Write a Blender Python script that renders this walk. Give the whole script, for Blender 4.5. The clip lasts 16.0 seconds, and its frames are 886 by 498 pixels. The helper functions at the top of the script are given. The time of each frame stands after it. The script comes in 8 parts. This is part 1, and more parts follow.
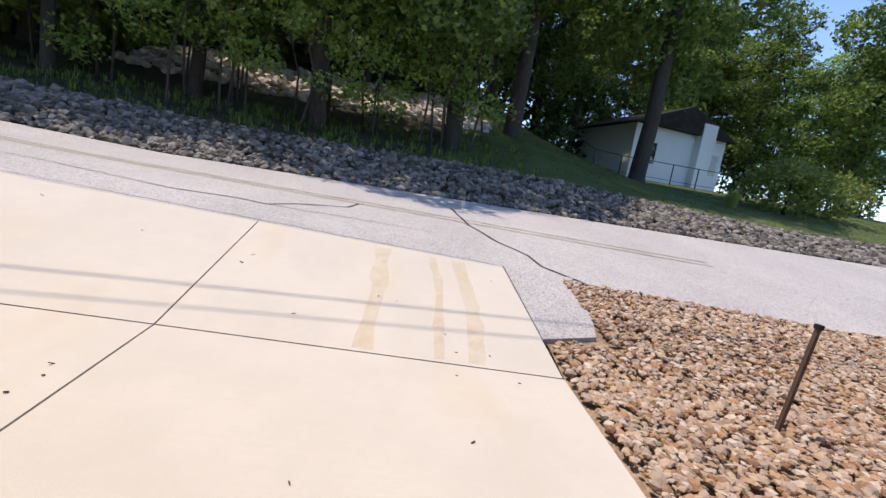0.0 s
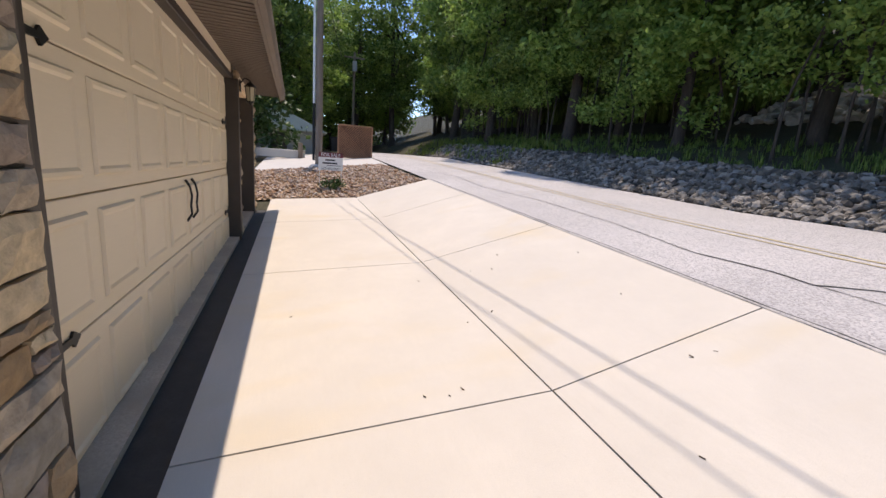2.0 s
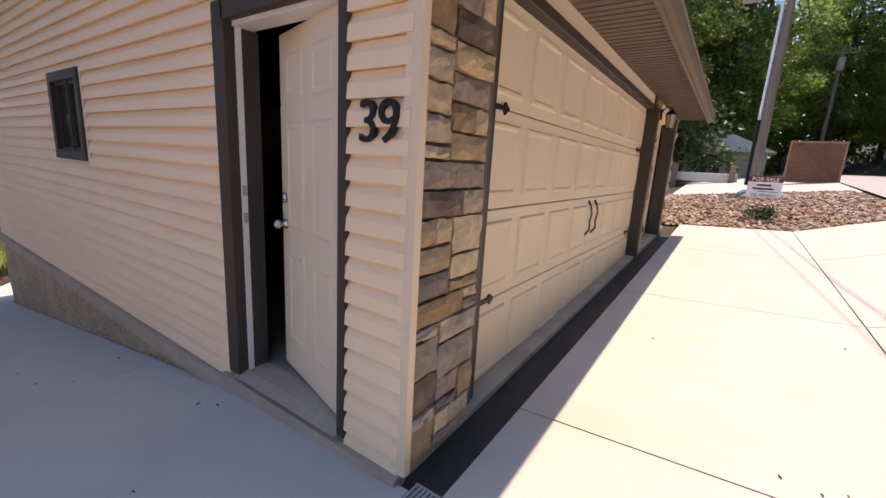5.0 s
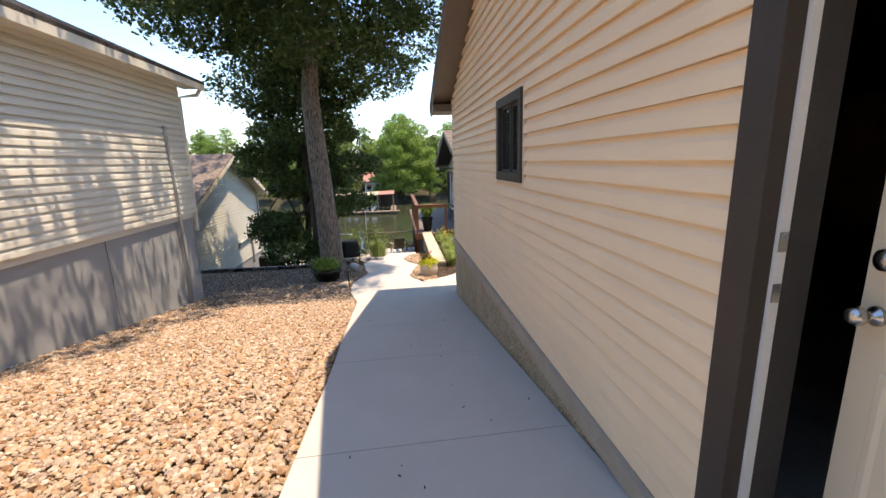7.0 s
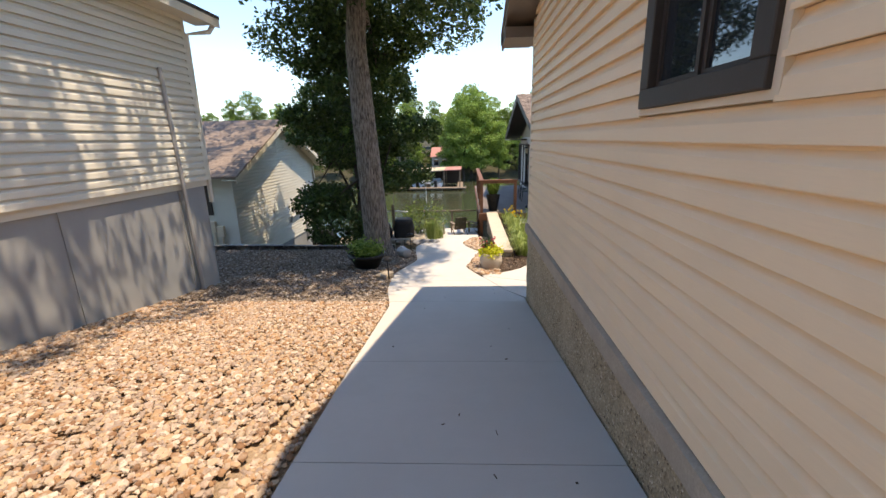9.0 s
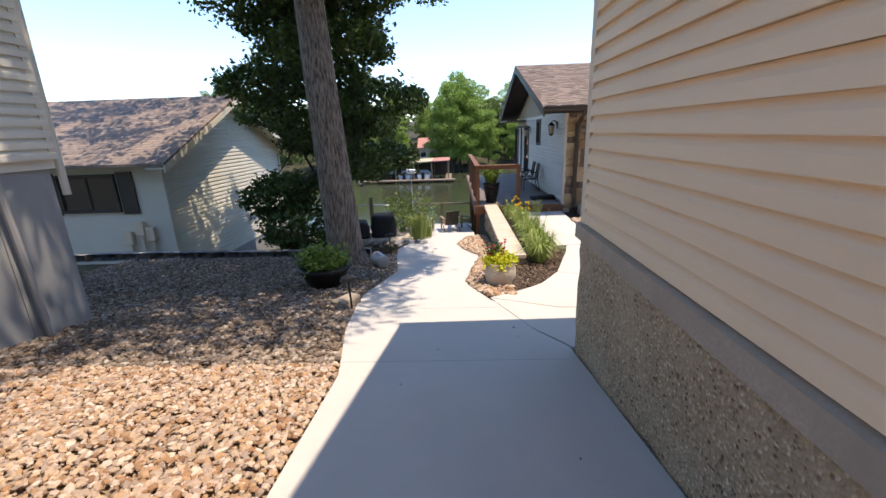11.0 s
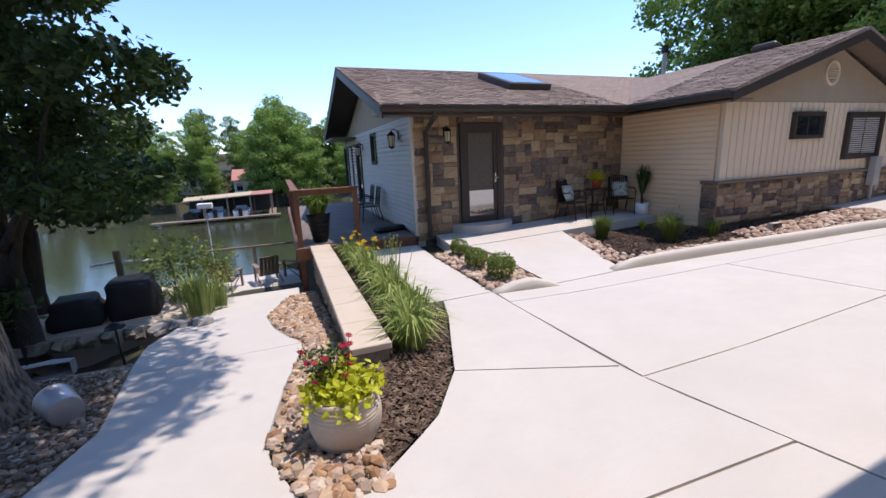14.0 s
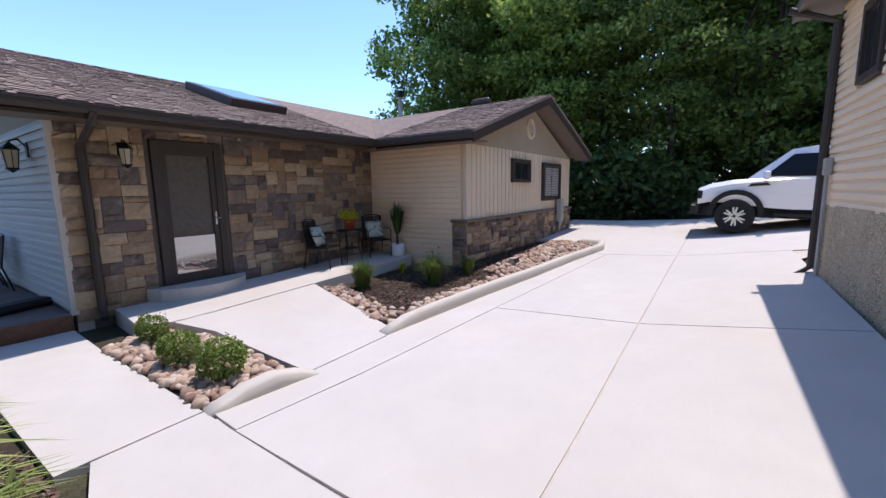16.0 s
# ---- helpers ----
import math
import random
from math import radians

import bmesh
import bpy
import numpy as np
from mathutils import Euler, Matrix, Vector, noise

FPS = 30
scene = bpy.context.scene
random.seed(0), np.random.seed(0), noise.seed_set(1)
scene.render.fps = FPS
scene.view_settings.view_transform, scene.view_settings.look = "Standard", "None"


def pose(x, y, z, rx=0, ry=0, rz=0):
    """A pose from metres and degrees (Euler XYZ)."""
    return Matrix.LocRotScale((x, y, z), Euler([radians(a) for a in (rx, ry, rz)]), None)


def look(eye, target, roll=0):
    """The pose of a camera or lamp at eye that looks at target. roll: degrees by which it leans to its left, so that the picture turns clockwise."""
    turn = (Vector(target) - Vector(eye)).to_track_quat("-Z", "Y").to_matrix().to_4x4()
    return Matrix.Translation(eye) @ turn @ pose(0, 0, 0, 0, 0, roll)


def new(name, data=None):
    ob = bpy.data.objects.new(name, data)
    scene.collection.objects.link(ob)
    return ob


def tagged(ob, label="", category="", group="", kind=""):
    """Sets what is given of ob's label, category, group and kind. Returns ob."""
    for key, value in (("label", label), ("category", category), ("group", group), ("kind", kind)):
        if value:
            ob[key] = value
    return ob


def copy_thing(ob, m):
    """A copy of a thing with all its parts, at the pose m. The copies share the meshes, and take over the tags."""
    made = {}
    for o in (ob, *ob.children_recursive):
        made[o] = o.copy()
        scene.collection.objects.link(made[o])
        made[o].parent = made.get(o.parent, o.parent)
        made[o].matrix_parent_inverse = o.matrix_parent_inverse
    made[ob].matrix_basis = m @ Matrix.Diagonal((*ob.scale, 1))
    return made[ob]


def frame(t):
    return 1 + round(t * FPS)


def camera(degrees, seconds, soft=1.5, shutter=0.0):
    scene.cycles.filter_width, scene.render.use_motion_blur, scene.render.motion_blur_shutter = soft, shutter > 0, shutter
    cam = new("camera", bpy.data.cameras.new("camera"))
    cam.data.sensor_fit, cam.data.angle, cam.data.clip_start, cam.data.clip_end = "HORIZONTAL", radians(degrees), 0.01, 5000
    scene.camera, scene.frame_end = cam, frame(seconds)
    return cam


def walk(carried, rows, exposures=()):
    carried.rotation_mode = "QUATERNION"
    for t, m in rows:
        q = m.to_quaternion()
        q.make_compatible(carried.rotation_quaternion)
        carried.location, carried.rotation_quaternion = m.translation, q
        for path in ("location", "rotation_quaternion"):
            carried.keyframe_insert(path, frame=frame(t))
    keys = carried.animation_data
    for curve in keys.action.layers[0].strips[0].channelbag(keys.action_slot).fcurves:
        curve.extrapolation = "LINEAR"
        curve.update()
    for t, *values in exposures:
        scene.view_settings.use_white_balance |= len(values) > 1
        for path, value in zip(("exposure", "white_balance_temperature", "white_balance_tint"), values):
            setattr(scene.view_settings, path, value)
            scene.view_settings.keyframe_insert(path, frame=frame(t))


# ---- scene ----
cam = camera(94.5, 16.0)
PATH = [
    (0, (0.592, 0.231, 1.081), (0.837, 2.191, 0.761), 8.6),
    (0.5, (0.831, 0.422, 1.146), (0.088, 2.243, 0.784), 5.4),
    (1, (1.022, 0.607, 1.228), (-0.421, 1.95, 0.891), 5.2),
    (1.5, (1.007, 0.973, 1.244), (-0.739, 1.896, 0.923), 5.6),
    (2, (1.105, 1.265, 1.261), (-0.733, 1.946, 0.866), 4.2),
    (2.5, (1.195, 1.416, 1.278), (-0.67, 1.954, 0.796), 2.5),
    (3, (1.172, 1.44, 1.277), (-0.722, 1.847, 0.781), 1.8),
    (3.5, (1.19, 1.537, 1.287), (-0.752, 1.631, 0.815), 2.6),
    (4, (1.255, 1.649, 1.296), (-0.661, 1.31, 0.837), 3.5),
    (4.5, (1.328, 1.627, 1.307), (-0.48, 0.895, 0.863), 3.7),
    (5, (1.364, 1.559, 1.291), (-0.253, 0.457, 0.877), 3.4),
    (5.2, (1.385, 1.504, 1.292), (-0.125, 0.254, 0.892), 3.1),
    (7.3, (1.128, 0.014, 1.33), (1.051, -1.938, 0.902), -1.9),
    (7.5, (1.096, -0.199, 1.285), (1.07, -2.151, 0.852), -1.8),
    (8, (1.023, -0.761, 1.228), (1.09, -2.706, 0.766), -1.5),
    (8.5, (1.008, -1.325, 1.12), (1.116, -3.258, 0.62), -1.2),
    (9, (0.957, -1.898, 1.0), (1.077, -3.825, 0.48), -1.3),
    (9.2, (0.975, -2.104, 0.996), (1.094, -4.029, 0.465), -1.4),
    (11.3, (1.111, -4.778, 0.512), (1.158, -6.699, -0.042), -1.9),
    (11.5, (1.106, -5.005, 0.496), (1.136, -6.928, -0.052), -1.9),
    (12, (1.059, -5.564, 0.422), (1.025, -7.491, -0.111), -2.1),
    (12.5, (0.943, -6.15, 0.342), (0.822, -8.078, -0.176), -2.3),
    (13, (0.904, -6.729, 0.241), (0.642, -8.648, -0.258), -2.4),
    (13.5, (0.777, -7.266, 0.171), (0.33, -9.155, -0.309), -2.6),
    (14, (0.682, -7.757, 0.103), (-0.016, -9.579, -0.338), -2.5),
    (14.5, (0.517, -8.162, 0.092), (-0.486, -9.848, -0.297), -2.3),
    (15, (0.228, -8.53, 0.068), (-1.041, -10.037, -0.277), -2.0),
    (15.5, (-0.063, -8.904, 0.021), (-1.56, -10.194, -0.288), -1.4),
    (16, (-0.438, -9.211, -0.006), (-2.066, -10.336, -0.294), -0.9),
]
EXPOSURES = [(0, 0.90, 7150, 17), (3, 1.02, 7300, 21), (5.2, 1.34, 8000, 28), (7.3, 1.58, 8450, 15), (9.2, 1.46, 8350, 14), (11.3, 1.36, 7450, 16), (12.5, 1.20, 7050, 17), (13.5, 1.06, 6900, 18), (14.5, 0.98, 6500, 19), (16, 0.98, 6400, 19)]
walk(cam, [(t, look(eye, target, roll)) for t, eye, target, roll in PATH], EXPOSURES)

# ---- light ----
SUN_TO = Vector((-0.33, 0.05, 1.0)).normalized()
world = bpy.data.worlds.new("sky")
scene.world = world
world.use_nodes = True
_wn = world.node_tree
_sky = _wn.nodes.new("ShaderNodeTexSky")
_sky.sky_type = "NISHITA"
_sky.sun_disc = False
_sky.sun_elevation = math.asin(SUN_TO.z)
_sky.sun_rotation = math.atan2(SUN_TO.x, SUN_TO.y)
_sky.air_density, _sky.dust_density, _sky.ozone_density = 1.0, 0.15, 3.0
_bg = _wn.nodes["Background"]
_bg.inputs["Strength"].default_value = 0.15
_tint = _wn.nodes.new("ShaderNodeMix")
_tint.data_type, _tint.blend_type = "RGBA", "MULTIPLY"
_tint.inputs[0].default_value = 1.0
_tint.inputs[7].default_value = (0.80, 0.935, 1.06, 1)
_wn.links.new(_sky.outputs[0], _tint.inputs[6])
_wn.links.new(_tint.outputs[2], _bg.inputs[0])
sun_data = bpy.data.lights.new("sun", "SUN")
sun_data.energy, sun_data.angle, sun_data.color = 2.45, radians(0.53), (1.0, 0.945, 0.86)
sun = new("sun", sun_data)
sun.matrix_world = look((0, 0, 30), Vector((0, 0, 30)) - SUN_TO)


# ---- materials ----
class Mat:
    """A small builder for node materials."""

    def __init__(self, name, rough=0.8, metal=0.0, spec=0.5):
        self.m = bpy.data.materials.new(name)
        self.m.use_nodes = True
        self.t = self.m.node_tree
        self.b = self.t.nodes["Principled BSDF"]
        self.b.inputs["Roughness"].default_value = rough
        self.b.inputs["Metallic"].default_value = metal
        self.b.inputs["Specular IOR Level"].default_value = spec
        self.tc = self.n("ShaderNodeTexCoord")
        self.geo = self.n("ShaderNodeNewGeometry")
        self.pos = self.geo.outputs["Position"]

    def n(self, kind, **vals):
        node = self.t.nodes.new(kind)
        for k, v in vals.items():
            node.inputs[k].default_value = v
        return node

    def link(self, a, b):
        self.t.links.new(a, b)

    def noise(self, scale, detail=4.0, rough=0.55, coord=None, stretch=None):
        c = coord or self.pos
        if stretch:
            mp = self.n("ShaderNodeMapping")
            mp.inputs["Scale"].default_value = stretch
            self.link(c, mp.inputs["Vector"])
            c = mp.outputs[0]
        t = self.n("ShaderNodeTexNoise", Scale=scale, Detail=detail, Roughness=rough)
        self.link(c, t.inputs["Vector"])
        return t.outputs["Fac"]

    def voronoi(self, scale, feature="F1", out="Distance"):
        t = self.n("ShaderNodeTexVoronoi", Scale=scale)
        t.feature = feature
        self.link(self.pos, t.inputs["Vector"])
        return t.outputs[out]

    def ramp(self, fac, stops, mode="LINEAR"):
        r = self.n("ShaderNodeValToRGB")
        r.color_ramp.interpolation = mode
        e = r.color_ramp.elements
        while len(e) < len(stops):
            e.new(0.5)
        for el, (p, c) in zip(e, stops):
            el.position = p
            el.color = (*c, 1) if len(c) == 3 else c
        self.link(fac, r.inputs[0])
        return r.outputs[0]

    def mix(self, fac, a, b, blend="MIX"):
        x = self.n("ShaderNodeMix")
        x.data_type, x.blend_type = "RGBA", blend
        for src, i in ((fac, 0), (a, 6), (b, 7)):
            if hasattr(src, "links"):
                self.link(src, x.inputs[i])
            elif i == 0:
                x.inputs[0].default_value = src
            else:
                x.inputs[i].default_value = (*src, 1)
        return x.outputs[2]

    def color(self, c):
        if hasattr(c, "links"):
            self.link(c, self.b.inputs["Base Color"])
        else:
            self.b.inputs["Base Color"].default_value = (*c, 1)
        return self

    def bump(self, fac, strength=0.3, dist=0.01):
        old = self.b.inputs["Normal"].links
        bp = self.n("ShaderNodeBump", Strength=strength, Distance=dist)
        self.link(fac, bp.inputs["Height"])
        if old:
            self.link(old[0].from_socket, bp.inputs["Normal"])
        self.link(bp.outputs[0], self.b.inputs["Normal"])
        return self

    def random(self):
        return self.n("ShaderNodeObjectInfo").outputs["Random"]

    def island(self):
        return self.geo.outputs["Random Per Island"]


def mottled(name, base, var=0.12, scale=3.0, fine=60.0, rough=0.8, bump=0.25, dist=0.004, metal=0.0, spec=0.4, stretch=None):
    k = Mat(name, rough, metal, spec)
    lo = tuple(c * (1 - var) for c in base)
    hi = tuple(min(1, c * (1 + var)) for c in base)
    c = k.ramp(k.noise(scale, 5, 0.6, stretch=stretch), [(0.3, lo), (0.7, hi)])
    f = k.noise(fine, 3, 0.6, stretch=stretch)
    c = k.mix(k.ramp(f, [(0.35, (0, 0, 0)), (0.75, (1, 1, 1))]), c, tuple(x * (1 - var * 0.8) for x in base))
    k.color(c)
    if bump:
        k.bump(f, bump, dist)
    return k.m


def concrete_mat(name, base, stain):
    k = Mat(name, 0.82, 0, 0.35)
    big = k.noise(0.45, 5, 0.6)
    c = k.ramp(big, [(0.3, tuple(x * 0.93 for x in base)), (0.7, tuple(min(1, x * 1.05) for x in base))])
    broom = k.noise(6, 5, 0.65, stretch=(1.0, 9.0, 1.0))
    c = k.mix(k.ramp(broom, [(0.3, (0, 0, 0)), (0.8, (0.5, 0.5, 0.5))]), c, tuple(x * 0.9 for x in base))
    st = k.ramp(k.noise(0.9, 3, 0.7, stretch=(1.0, 0.35, 1.0)), [(0.56, (0, 0, 0)), (0.72, (0.55, 0.55, 0.55))])
    c = k.mix(st, c, stain)
    sp = k.ramp(k.voronoi(7.0), [(0.02, (1, 1, 1)), (0.035, (0, 0, 0))])
    c = k.mix(k.mix(0.75, (0, 0, 0), sp), c, tuple(x * 0.75 for x in base))
    cloud = k.ramp(k.noise(1.9, 6, 0.7), [(0.38, (0.5, 0.5, 0.5)), (0.62, (0, 0, 0))])
    c = k.mix(cloud, c, tuple(x * 0.86 for x in base))
    grit = k.ramp(k.noise(420, 2, 0.5), [(0.36, (0.45, 0.45, 0.45)), (0.5, (0, 0, 0))])
    c = k.mix(grit, c, tuple(x * 0.72 for x in base))
    k.color(c).bump(k.noise(140, 3, 0.6), 0.3, 0.003).bump(broom, 0.1, 0.003)
    return k.m


def siding_mat(name, base):
    k = Mat(name, 0.55, 0, 0.35)
    c = k.ramp(k.noise(1.3, 4), [(0.3, tuple(x * 0.96 for x in base)), (0.7, tuple(min(1, x * 1.03) for x in base))])
    grain = k.noise(9, 4, 0.6, stretch=(1, 1, 14))
    c = k.mix(k.ramp(grain, [(0.4, (0, 0, 0)), (0.9, (0.35, 0.35, 0.35))]), c, tuple(x * 0.88 for x in base))
    k.color(c).bump(grain, 0.06, 0.002)
    return k.m


def pieces_mat(name, stops, rough=0.85, bump=0.6, dist=0.012, scale=22, island=False, dirt=0.25):
    k = Mat(name, rough, 0, 0.3)
    c = k.ramp(k.island() if island else k.random(), stops, "LINEAR" if island else "CONSTANT")
    n1 = k.noise(scale, 6, 0.65)
    c = k.mix(k.ramp(n1, [(0.3, (dirt * 1.6,) * 3), (0.62, (0, 0, 0))]), c, (0.09, 0.07, 0.055))
    c = k.mix(k.ramp(k.noise(scale * 0.4, 4), [(0.5, (0, 0, 0)), (0.8, (0.4, 0.4, 0.4))]), c, (0.55, 0.45, 0.33))
    k.color(c).bump(n1, bump, dist)
    return k.m


def leaf_mat(name, lo, hi, trans=0.35):
    k = Mat(name, 0.5, 0, 0.35)
    c = k.ramp(k.island(), [(0.0, lo), (1.0, hi)])
    c = k.mix(k.ramp(k.noise(0.7, 3), [(0.35, (0, 0, 0)), (0.7, (0.6, 0.6, 0.6))]), c, tuple(x * 0.8 for x in lo))
    k.color(c)
    tr = k.n("ShaderNodeBsdfTranslucent")
    k.link(c, tr.inputs["Color"])
    mx = k.n("ShaderNodeMixShader")
    mx.inputs[0].default_value = trans
    k.link(k.b.outputs[0], mx.inputs[1])
    k.link(tr.outputs[0], mx.inputs[2])
    k.link(mx.outputs[0], k.t.nodes["Material Output"].inputs["Surface"])
    return k.m


def glass_mat(name, tint=(0.02, 0.025, 0.03), rough=0.03):
    k = Mat(name, rough, 0, 0.9)
    k.color(tint)
    k.b.inputs["Coat Weight"].default_value = 0.6
    k.b.inputs["Coat Roughness"].default_value = 0.02
    return k.m


